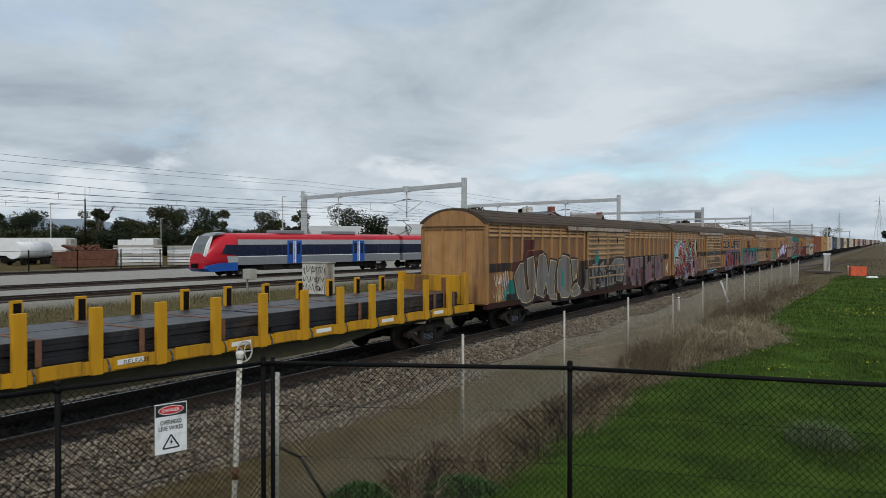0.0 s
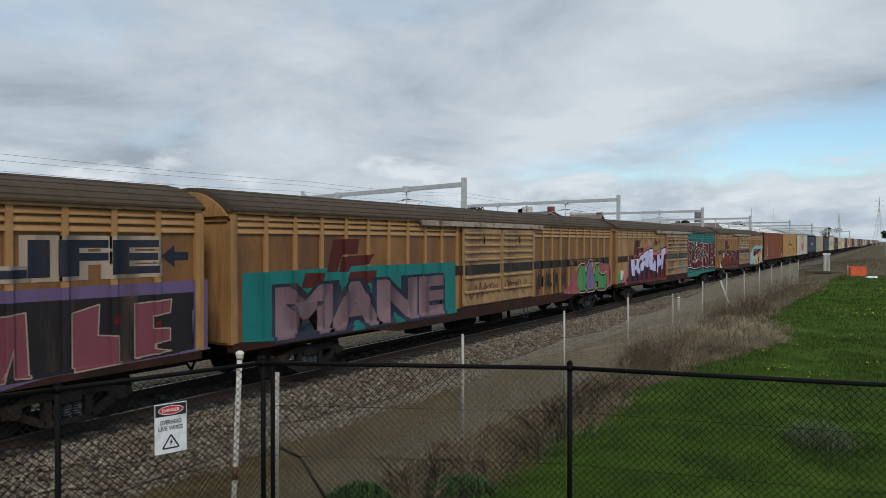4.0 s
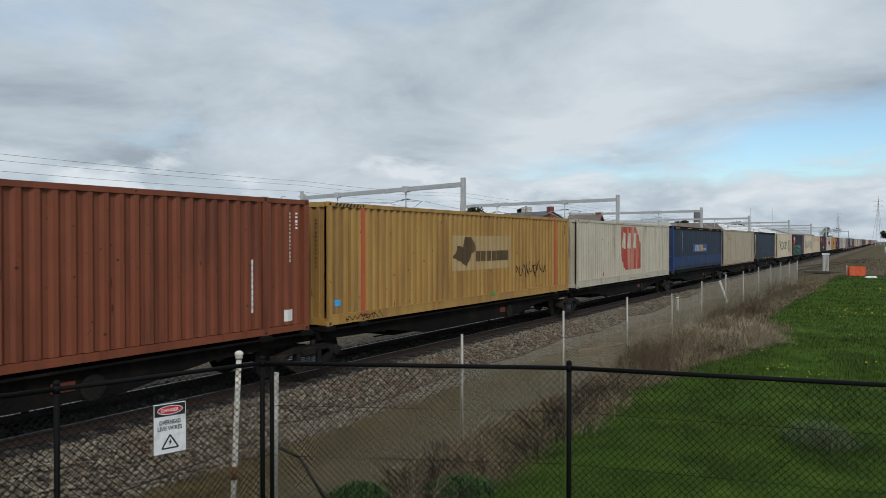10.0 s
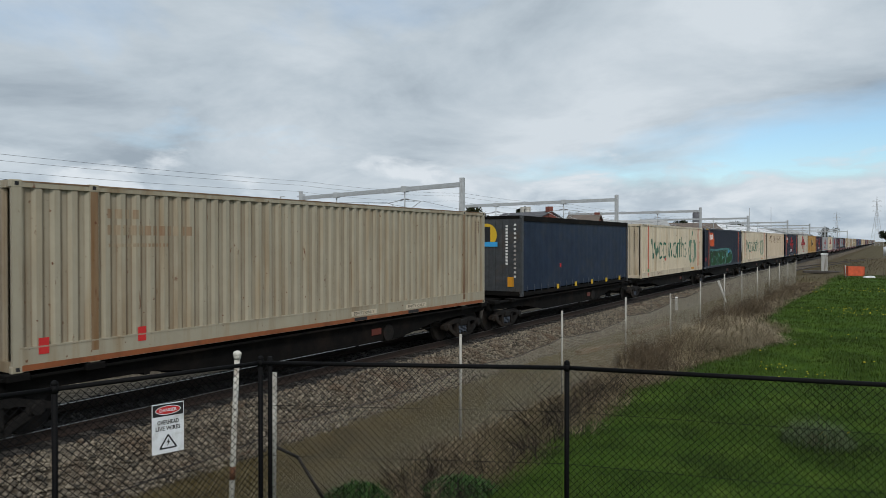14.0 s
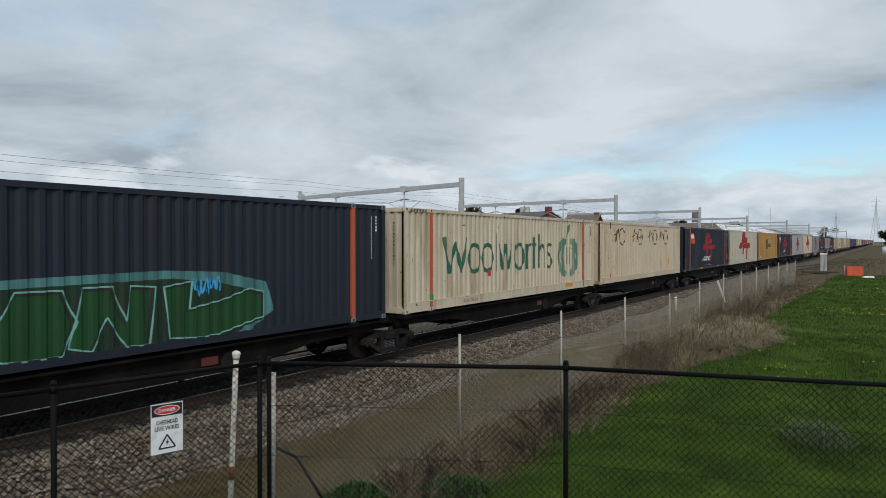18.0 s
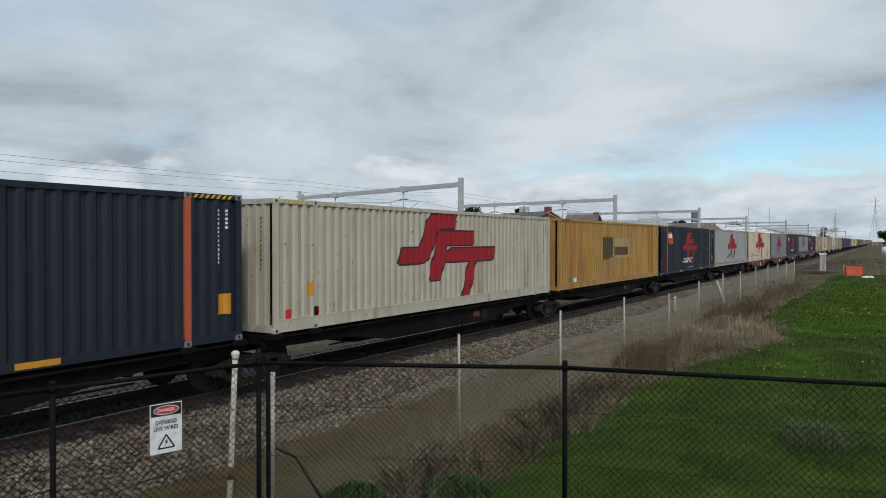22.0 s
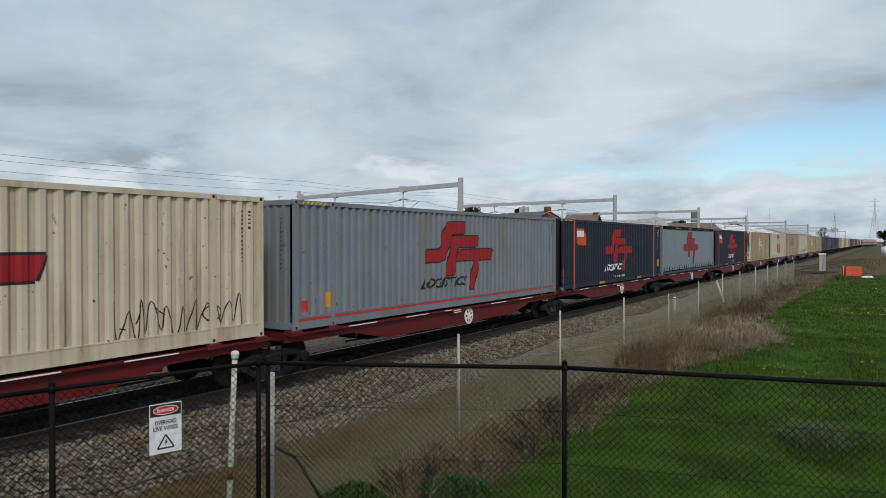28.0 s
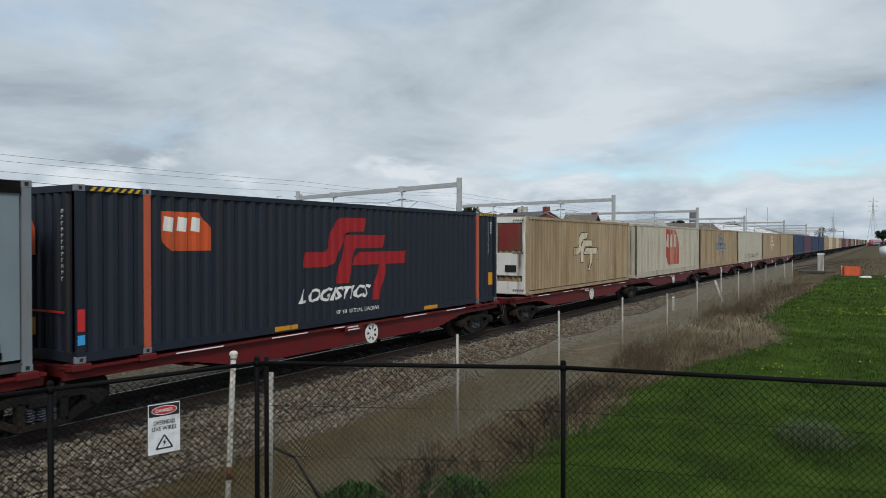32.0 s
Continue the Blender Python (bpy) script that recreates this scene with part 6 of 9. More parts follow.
for pts, fill in (([(18.48, 1.47), (18.61, 1.86), (18.87, 1.99), (19.24, 1.99), (19.3, 1.74), (19.58, 1.38), (19.23, 0.96), (18.64, 0.96), (18.48, 1.18)], S_GREEN),
                  ([(19.48, 1.42), (19.59, 1.78), (19.88, 2.13), (20.11, 2.09), (20.22, 1.66), (20.58, 1.24), (20.26, 0.95), (19.51, 0.93)], paint("spray_violet_grey", (0.16, 0.14, 0.27), 0.25)),
                  ([(20.42, 1.29), (20.67, 1.95), (21.09, 1.99), (20.96, 1.6), (21.49, 1.45), (22.01, 1.54), (22.05, 1.07), (21.63, 0.91), (20.79, 0.95), (20.83, 1.24)], S_GREEN)):
    sp(vanC, "letter_outline", edges_of(pts, 0.24), S_CREAM, 0.0095)
    sp(vanC, "letter_outline", edges_of(pts, 0.15), S_BLACK, 0.013)
    sp(vanC, "spray_letter", polys(pts), fill, 0.0155)
for k in range(4):
    sp(vanC, "spray_tag", scribble(14.4 + k * 0.75, 1.1, 15.0 + k * 0.75, 1.9, 91 + k, 0.03), S_BLACK)
sp(vanC, "spray_tag", scribble(9.3, 1.3, 13.6, 1.7, 96, 0.03, 24), S_MAROON)
# van D
band(vanD, 0.15, 1.75)
band(vanD, 8.7, 14.0, 0.005)
chevron(vanD, 1.98)
cloud = [(1.29, 0.89), (1.67, 1.34), (1.79, 1.77), (1.89, 2.06), (2.07, 2.3), (2.58, 2.29), (3.37, 2.24), (3.82, 2.49), (4.19, 2.42), (5.17, 2.68), (5.55, 2.77), (6.07, 2.59), (7.07, 2.39), (7.53, 2.35), (7.93, 2.55), (8.7, 2.72), (9.03, 2.71), (8.88, 1.57), (8.93, 0.79), (7.22, 0.85), (5.8, 0.84), (4.46, 0.85), (2.57, 0.91)]
sp(vanD, "spray_cloud", polys(cloud), S_PINK, 0.0035)
sp(vanD, "cloud_edge", edges_of(cloud[3:17], 0.03), S_PLUM, 0.0045)
sp(vanD, "spray_ground", polys([(1.44, 0.9), (1.84, 1.31), (2, 1.71), (2.25, 2.16), (3.72, 2.25), (5.29, 2.45), (5.8, 2.3), (7.07, 2.25), (8.18, 2.31), (8.83, 2), (8.93, 0.79), (7.22, 0.85), (5.8, 0.84), (4.46, 0.85), (2.57, 0.91)]), S_MAROON, 0.0050)
sp(vanD, "spray_shade", polys([(1.92, 1.79), (2.11, 2.04), (2.36, 2.1), (2.57, 1.34), (3.03, 1.31), (3.56, 1.34), (3.92, 1.4), (4.3, 1.49), (5.11, 1.63), (5.54, 1.75), (5.8, 1.49), (6.92, 1.35), (7.85, 1.45), (8.22, 1.5), (8.69, 2.42), (8.7, 1.58), (7.85, 1.26), (7.22, 1.16), (7.06, 0.95), (5.93, 1.27), (5.29, 1.4), (5.1, 0.91), (4.58, 1.29), (4.24, 1.26), (4.08, 0.99), (3.51, 0.98), (3.31, 1.11), (3.12, 0.91), (2.57, 0.91), (2.15, 1.28)]), S_PLUM, 0.0065)
for pts in ([(2.33, 2.1), (2.9, 2.09), (2.99, 1.75), (3.28, 1.8), (3.32, 2.04), (3.84, 2.16), (3.9, 2), (3.63, 1.77), (3.98, 1.5), (3.92, 1.36), (3.56, 1.28), (3.28, 1.57), (3.05, 1.55), (3.03, 1.26), (2.57, 1.28), (2.47, 1.55)],
            [(3.92, 2.22), (5.27, 2.55), (5.52, 2.42), (5.47, 1.69), (5.07, 1.63), (4.86, 1.74), (4.58, 1.69), (4.26, 1.45), (3.98, 1.52), (3.95, 1.78), (4.3, 1.96), (4.81, 2), (4.83, 2.14), (3.99, 2.01)],
            [(5.51, 2.57), (6.1, 2.6), (6.12, 2.4), (6.03, 1.77), (6.34, 1.69), (6.63, 1.98), (6.86, 1.91), (6.87, 1.35), (5.8, 1.48), (5.52, 1.76)],
            [(6.96, 2.24), (7.5, 2.3), (7.77, 1.96), (8.13, 2.58), (8.7, 2.63), (8.69, 2.42), (8.22, 1.42), (7.82, 1.41), (7.93, 1.85), (7.62, 1.57), (7.4, 1.62), (7.28, 1.26), (6.92, 1.3)]):
    sp(vanD, "letter_outline", edges_of(pts, 0.13), S_PLUM, 0.0080)
    sp(vanD, "spray_letter", polys(pts), S_LILAC, 0.0110)
    sp(vanD, "letter_shine", edges_of([(a * 0.94 + 0.06 * sum(q[0] for q in pts) / len(pts), b * 0.9 + 0.1 * sum(q[1] for q in pts) / len(pts)) for a, b in pts][:6], 0.03), S_WHITE, 0.0135)
burner(vanD, S_MAROON, S_BLACK, S_WHITE, [
    [(13.96, 3.14), (15.12, 2.94), (15.34, 3.03), (15.78, 2.96), (15.4, 2.38), (15.06, 2.56), (14.55, 2.85), (14.54, 2.59), (15.17, 2.33), (15.15, 1.9), (14.53, 2.29), (14.96, 1.32), (14.2, 1.31), (13.88, 1.29)],
    [(15.12, 1.33), (15.15, 1.72), (15.43, 2.31), (16.64, 2.88), (16.73, 2.65), (16.04, 2.09), (15.67, 1.64), (16.04, 1.73), (16.08, 1.95), (16.37, 2.16), (16.75, 2.07), (16.89, 1.69), (16.79, 1.21), (15.97, 1.2)],
    [(16.52, 2.96), (17.8, 2.86), (18.43, 2.95), (18.13, 2.26), (17.36, 2.6), (17.11, 2.61), (17.05, 2.3), (17.49, 2.48), (17.53, 2.2), (17.03, 2.01), (17.09, 1.74), (17.49, 1.81), (17.55, 2.02), (18.12, 2.06), (18.37, 1.34), (17.62, 1.19), (16.79, 1.25), (16.89, 1.75), (16.71, 2.25)],
    [(18.45, 2.8), (18.7, 2.89), (20.22, 2.86), (20.47, 2.69), (20.22, 2.14), (19.99, 2.05), (19.59, 2.4), (18.8, 2.8), (18.75, 2.56), (19.82, 2.08), (20.31, 1.63), (20.05, 1.15), (18.45, 1.3), (18.26, 1.86), (18.35, 2.27), (18.6, 2.3), (18.95, 2.03), (19.84, 1.46), (19.82, 1.71), (19.37, 1.96), (18.55, 2.42)],
    [(20.53, 2.9), (21.5, 2.89), (21.36, 2.27), (21.7, 2.25), (21.7, 2.89), (22.81, 2.88), (22.35, 2.23), (22.81, 1.2), (21.57, 1.13), (21.68, 1.85), (21.36, 1.82), (21.4, 1.14), (20.34, 1.25), (20.5, 2.13)]])
sp(vanD, "letter_curl", ribbon(bmesh.new(), [(15.87, 1.74), (16.26, 1.61), (16.52, 1.62), (16.57, 1.78), (16.45, 1.93), (16.31, 1.86), (16.35, 1.7), (16.45, 1.74)], 0.04), S_WHITE, 0.0155)
for k in range(7):
    sp(vanD, "teal_drip", polys(rect(14.4 + k * 1.2, 0.98, 14.55 + k * 1.2, 1.15)), P_TEAL, 0.003)
part("teal_sill", drape(polys([(14.0, 0.70), (14.0, 0.99), (22.6, 0.99), (22.6, 0.84), (18.2, 0.84), (17.0, 0.70)]), Wall([0, 40], [1.266, 1.266]), 0.003), P_TEAL, vanD)
for k, (y0, z0, y1, z1, m, s) in enumerate(((9.2, 2.62, 11.0, 2.95, S_BLACK, 1), (11.9, 2.62, 13.3, 2.95, S_BLACK, 2), (9.2, 2.05, 11.0, 2.22, S_SILVER, 3), (12.0, 2.05, 13.8, 2.22, S_SILVER, 4),
                                          (9.8, 1.6, 10.6, 1.85, S_RED, 5), (11.8, 1.25, 12.9, 1.75, S_BLUE, 6), (12.9, 1.4, 13.8, 1.7, S_YEL, 7), (9.2, 1.2, 10.4, 1.6, S_BLACK, 8),
                                          (6.2, 2.75, 7.6, 3.1, S_BLACK, 9), (0.7, 1.2, 1.25, 1.6, S_WHITE, 10))):
    sp(vanD, "spray_tag", scribble(y0, z0, y1, z1, 100 + s, 0.032, 12), m, 0.012)
sp(vanD, "dark_plate", polys(rect(0.65, 0.98, 1.3, 1.12)), S_BLACK, 0.006)
sp(vanD, "plate_mark", bars(0.7, 1.02, 1.25, 1.08, 6, rr), S_WHITE, 0.008)
sp(vanD, "green_blot", polys([(0.2, 1.1), (0.5, 1.5), (0.95, 1.55), (1.0, 1.2), (0.6, 1.05)]), S_GREEN, 0.003)
# van E
band(vanE, 0.15, 2.0)
band(vanE, 8.0, 14.6, 0.005)
chevron(vanE, 2.2)
sp(vanE, "yellow_diamond", polys([(0.9, 2.75), (1.1, 2.95), (1.3, 2.75), (1.1, 2.55)]), S_CREAM)
sp(vanE, "spray_cloud", polys([(1.77, 1.01), (1.87, 2.01), (2.7, 2.18), (5.81, 2.28), (9, 2.06), (9.12, 1.05), (8.3, 0.75), (4.71, 0.81), (2.8, 0.87)]), paint("spray_dull_purple", (0.075, 0.022, 0.060), 0.5, (0.10, 0.030, 0.022)), 0.0035)
for pts in ([(1.77, 1.21), (1.92, 1.65), (2.27, 1.97), (2.75, 2.1), (3.66, 2.08), (3.38, 1.09), (3.03, 1.53), (2.69, 1.4), (2.63, 1.03), (2.06, 0.97)],
            [(3.6, 1.69), (4.02, 1.98), (4.64, 1.84), (4.49, 1.24), (4.71, 0.9), (4.22, 0.85), (3.85, 1.26)], [(4.71, 1.21), (4.75, 1.65), (5.16, 1.8), (5.64, 2.12), (6.32, 1.85), (5.97, 1.6), (5.8, 0.82), (5.47, 0.83), (5.16, 1.29), (5.04, 0.86)],
            [(6.32, 1.3), (6.5, 1.69), (6.97, 1.8), (7.56, 1.61), (7.36, 1.19), (6.87, 1.17)], [(7.66, 1.16), (7.87, 1.81), (8.2, 1.87), (8.36, 1.47), (8.76, 1.28), (8.42, 0.85), (7.87, 0.88)]):
    sp(vanE, "letter_outline", edges_of(pts, 0.26), S_BLACK, 0.0055)
    sp(vanE, "spray_letter", polys(pts), S_BRICK, 0.0090)
    sp(vanE, "letter_shine", ribbon(bmesh.new(), pts[1:5], 0.03), S_WHITE, 0.0115)
for k, ch in enumerate("RAIL"):
    a = 6.15 + (0.377778) * k
    sp(vanE, "dark_letter", lettering(ch, a, 2.03, a + (0.12 if ch == "I" else 0.3), 2.3, 0.02, 0.3), S_BLACK, 0.013)
sp(vanE, "white_plate", polys(rect(1.3, 1.0, 2.0, 1.3)), S_WHITE, 0.004)
sp(vanE, "spray_tag", scribble(2.0, 1.7, 2.6, 2.1, 120, 0.03), S_WHITE, 0.06)
sp(vanE, "dark_ground", polys([(16.6, 0.82), (16.7, 1.7), (17.2, 2.25), (22.5, 2.28), (22.55, 0.85)]), S_BLACK, 0.005)
bm = bmesh.new()
for k in range(7):
    flat_poly(bm, ring_pts(17.6 + k * 0.76, 2.26 + 0.03 * (k % 2), 0.46, 0.28 + 0.05 * (k % 3), 16))
sp(vanE, "spray_cloud", bm, S_PALE, 0.0035)
sp(vanE, "spray_cloud", polys([(14.79, 0.89), (14.94, 1.43), (15.38, 1.88), (16.07, 2.19), (17.06, 2.5), (17.8, 2.2), (17.0, 1.62), (16.8, 0.84)]), S_PALE, 0.0042)
sp(vanE, "spray_cloud", polys(rect(22.3, 1.0, 22.56, 2.25)), S_PALE, 0.0048)
letters = [[(16.83, 0.84), (16.88, 1.56), (17.15, 1.6), (17.3, 2.14), (19.25, 2.17), (19.25, 0.84), (18.5, 0.84), (18.48, 1.5), (18.25, 1.52), (18.2, 0.82), (17.6, 0.82), (17.55, 1.37), (17.3, 0.82)],
           [(19.46, 0.91), (19.75, 1.83), (19.81, 2.17), (20.2, 2.16), (20.24, 1.68), (20.46, 1.63), (20.43, 0.93), (20.03, 0.91), (20.01, 1.43), (19.89, 1.44), (19.67, 0.91)],
           [(20.73, 0.95), (20.73, 2.15), (21.19, 2.19), (21.2, 1.71), (21.43, 1.73), (21.43, 2.19), (21.69, 2.18), (21.64, 0.95), (21.2, 0.92), (21.18, 1.34), (20.99, 1.34), (20.96, 0.93)],
           [(21.97, 2.18), (22.43, 2.21), (22.41, 1.92), (22.19, 1.89), (22.19, 1.71), (22.41, 1.69), (22.41, 1.41), (22.15, 1.41), (22.15, 1.23), (22.41, 1.16), (22.38, 0.94), (21.89, 0.94)]]
burner(vanE, S_CREAM, S_BLACK, S_WHITE, letters, 0.007)
for pts in letters:
    bm = polys(pts)
    bm.normal_update()
    bmesh.ops.triangulate(bm, faces=bm.faces)
    bmesh.ops.bisect_plane(bm, geom=bm.verts[:] + bm.edges[:] + bm.faces[:], plane_co=(0, 19.5, 1.85), plane_no=(0, 0.12, -1), clear_outer=True)
    if bm.faces:
        sp(vanE, "red_cap", bm, S_MAROON, 0.0125)
bm = bmesh.new()
for k in range(10):
    y, z = 17.0 + rr.uniform(0, 5.2), rr.uniform(1.1, 1.8)
    ribbon(bm, [(y, z), (y + rr.uniform(0.15, 0.4), z + rr.uniform(-0.25, 0.25))], 0.035)
sp(vanE, "green_ticks", bm, S_GREEN, 0.013)
for k, (y0, z0, y1, z1, m) in enumerate(((14.2, 1.5, 14.7, 1.9, S_PURPLE), (11.9, 1.2, 13.2, 1.6, S_BLACK), (9.3, 1.25, 10.6, 1.55, S_BLACK))):
    sp(vanE, "spray_tag", scribble(y0, z0, y1, z1, 130 + k, 0.03), m, 0.06)

# ---- yellow flat wagon with stanchions, loaded with dark steel slabs ----
P_SLAB = mat("dark_steel_slab", (0.026, 0.026, 0.031), 0.45, 0.4, 0.3, 1.5, 0.1, 20, (0.10, 0.075, 0.06), 0.3)
P_STRAP = mat("rusty_lashing", (0.16, 0.07, 0.035), 0.75, 0, 0.35, 6.0)
FU, FL = -1.0, 20.4
flat = thing("flat_wagon", pose(TRAIN_X, FU, 0), "yellow flat wagon with rows of stanchions and a low bulkhead", "flat wagon")
movers.append((flat, FU, 0.0))
part("deck", boxes((-1.22, 0, 1.0, 1.22, FL, 1.09)), M_BLACK, flat)
bm = bmesh.new()
for s in (-1, 1):
    x0, x1 = sorted((s * 1.16, s * 1.25))
    prism(bm, [(0, 1.08), (0, 0.86), (FL, 0.86), (FL, 1.08)], x0, x1)
part("side_sill", bm, M_YELLOW, flat)
bm = bmesh.new()
for s in (-1, 1):
    x0, x1 = sorted((s * 0.95, s * 1.05))
    prism(bm, [(0, 0.98), (0, 0.75), (4.5, 0.75), (6.5, 0.50), (FL - 6.5, 0.50), (FL - 4.5, 0.75), (FL, 0.75), (FL, 0.98)], x0, x1)
part("belly_frame", bm, mat("olive_black_underframe", (0.035, 0.032, 0.012), 0.75, 0, 0.3, 3), flat)


def stanchion_mesh():
    bm = boxes((-0.05, -0.105, 0.84, 0.035, 0.105, 1.95), bevel=0.008)
    return bm


def stanchion_back_mesh():
    return boxes((-0.062, -0.07, 1.1, -0.05, 0.07, 1.9))


for k in range(16):
    y = 5.66 + 1.225 * (k - 5) - FU
    for s in (1, -1):
        o = part("stanchion", shared("stanchion", stanchion_mesh), M_YELLOW, flat)
        o.matrix_basis = pose(s * 1.24, y, 0, 0, 0, 0 if s > 0 else 180)
        b = part("rubber_face", shared("stanchion_back", stanchion_back_mesh), M_BLACK, o)
    br = part("sill_bracket", shared("sill_bracket", lambda: boxes((1.25, 0.28, 0.88, 1.275, 0.95, 1.1), bevel=0.004)), M_YELLOW, flat)
    br.location = (0, y, 0)
    if k % 2 == 0:
        part("white_plate", boxes((1.276, y + 0.35, 0.95, 1.279, y + 0.85, 1.04)), M_WHITE, flat)
    la = part("lashing", rods([((1.285, y + 0.2, 0.86), (1.285, y + 0.2, 0.98), 0.018), ((1.285, y + 0.2, 0.98), (1.25, y + 0.17, 1.1), 0.014)]), M_SPRING, flat)
part("lettering", drape(lettering("RELEASE", 8.35, 0.95, 8.85, 1.02), Wall([0, 40], [1.276, 1.276]), 0.004), M_DKMARK, flat)
part("bulkhead", boxes((-1.2, FL - 0.55, 1.09, 1.2, FL - 0.45, 1.98), (-1.25, FL - 0.6, 1.09, -1.1, FL - 0.35, 2.06), (1.1, FL - 0.6, 1.09, 1.25, FL - 0.35, 2.06), bevel=0.01), M_YELLOW, flat)
for x in (-0.6, 0.4):
    part("lashing_rail", boxes((x, FL - 0.58, 1.09, x + 0.2, FL - 0.555, 1.9)), P_STRAP, flat)
hb = bmesh.new()
for k in range(24):
    a0, a1 = 2 * math.pi * k / 24, 2 * math.pi * (k + 1) / 24
    cyl(hb, (1.34, 10.95 + 0.2 * math.cos(a0), 0.83 + 0.2 * math.sin(a0)), (1.34, 10.95 + 0.2 * math.cos(a1), 0.83 + 0.2 * math.sin(a1)), 0.016, n=6)
for k in range(5):
    a0 = 2 * math.pi * k / 5
    cyl(hb, (1.33, 10.95, 0.83), (1.34, 10.95 + 0.2 * math.cos(a0), 0.83 + 0.2 * math.sin(a0)), 0.014, n=6)
cyl(hb, (1.0, 10.95, 0.83), (1.36, 10.95, 0.83), 0.03, n=8)
part("hand_brake_wheel", hb, paint("grey_wheel_paint", (0.4, 0.39, 0.36), 0.3), flat, "grey spoked hand brake wheel")
bogie(flat, 2.3)
bogie(flat, FL - 2.3)
part("coupler", boxes((-0.12, FL - 0.1, 0.74, 0.12, FL + 0.4, 0.96)), M_BLACK, flat)
rr = random.Random(31)
ysl = 0.4
k = 0
while ysl < FL - 2.0:
    ln = rr.uniform(5.4, 6.2)
    if ysl + ln > FL - 0.7:
        ln = FL - 0.7 - ysl
    for row, (x0, x1) in enumerate(((-1.1, -0.02), (0.02, 1.1))):
        z0 = 1.09
        for lay in range(4):
            th = 0.10 if lay else 0.11
            d = rr.uniform(0, 0.15)
            s = thing("steel_slab", pose(TRAIN_X, FU + ysl, 0), "dark grey steel slab stacked on the flat wagon", "steel slab", "slabs on the flat wagon")
            movers.append((s, FU + ysl, 0.0))
            part("slab_body", boxes((x0 + d * 0.3, d, z0, x1 - d * 0.2, ln - 0.06, z0 + th), bevel=0.008), P_SLAB, s)
            z0 += th
    for j in range(3):
        yy_ = ysl + ln * (0.2 + 0.3 * j)
        st = thing("load_strap", pose(TRAIN_X, FU + yy_, 0), "rusty flat strap lashed over the steel slabs", "strap", "straps over the slabs")
        movers.append((st, FU + yy_, 0.0))
        part("band", boxes((-1.13, -0.05, 1.502, 1.13, 0.05, 1.51), (1.115, -0.05, 1.09, 1.13, 0.05, 1.51), (-1.13, -0.05, 1.09, -1.115, 0.05, 1.51)), P_STRAP, st)
    ysl += ln
    k += 1
# ---- ground: one sheet with the ballast bank, dirt strip, grass and the yard beyond ----
def smooth(a, b, x):
    t = min(1, max(0, (x - a) / (b - a)))
    return t * t * (3 - 2 * t)


def ground_z(x, y):
    """Height of the ground: rail level is 0."""
    z = -0.62 + 0.30 * smooth(-9.0, -6.0, x) + 0.30 * smooth(-6.0, -2.5, x)
    z += 0.05 * noise.noise(Vector((x * 0.35, y * 0.35, 0))) * smooth(-9.5, -7, x)
    z += 0.03 * noise.noise(Vector((x * 1.7, y * 1.7, 3))) * smooth(-9.5, -7, x)
    # ballast bank of the freight line
    bank = smooth(-9.35, -10.35, x) * smooth(-15.0, -14.0, x)
    z = z * (1 - bank) + -0.20 * bank
    # beyond the line, a little lower, rising to the electrified tracks
    far = smooth(-30, -36, x)
    z += far * 0.38
    return z


def grass_edge(y):
    """Where the green field begins, along y."""
    return -4.45 + 1.5 * smooth(16, 24, y) - 1.5 * smooth(26, 33, y) + 0.5 * smooth(40, 52, y) + 0.3 * noise.noise(Vector((y * 0.5, 7.1, 0)))


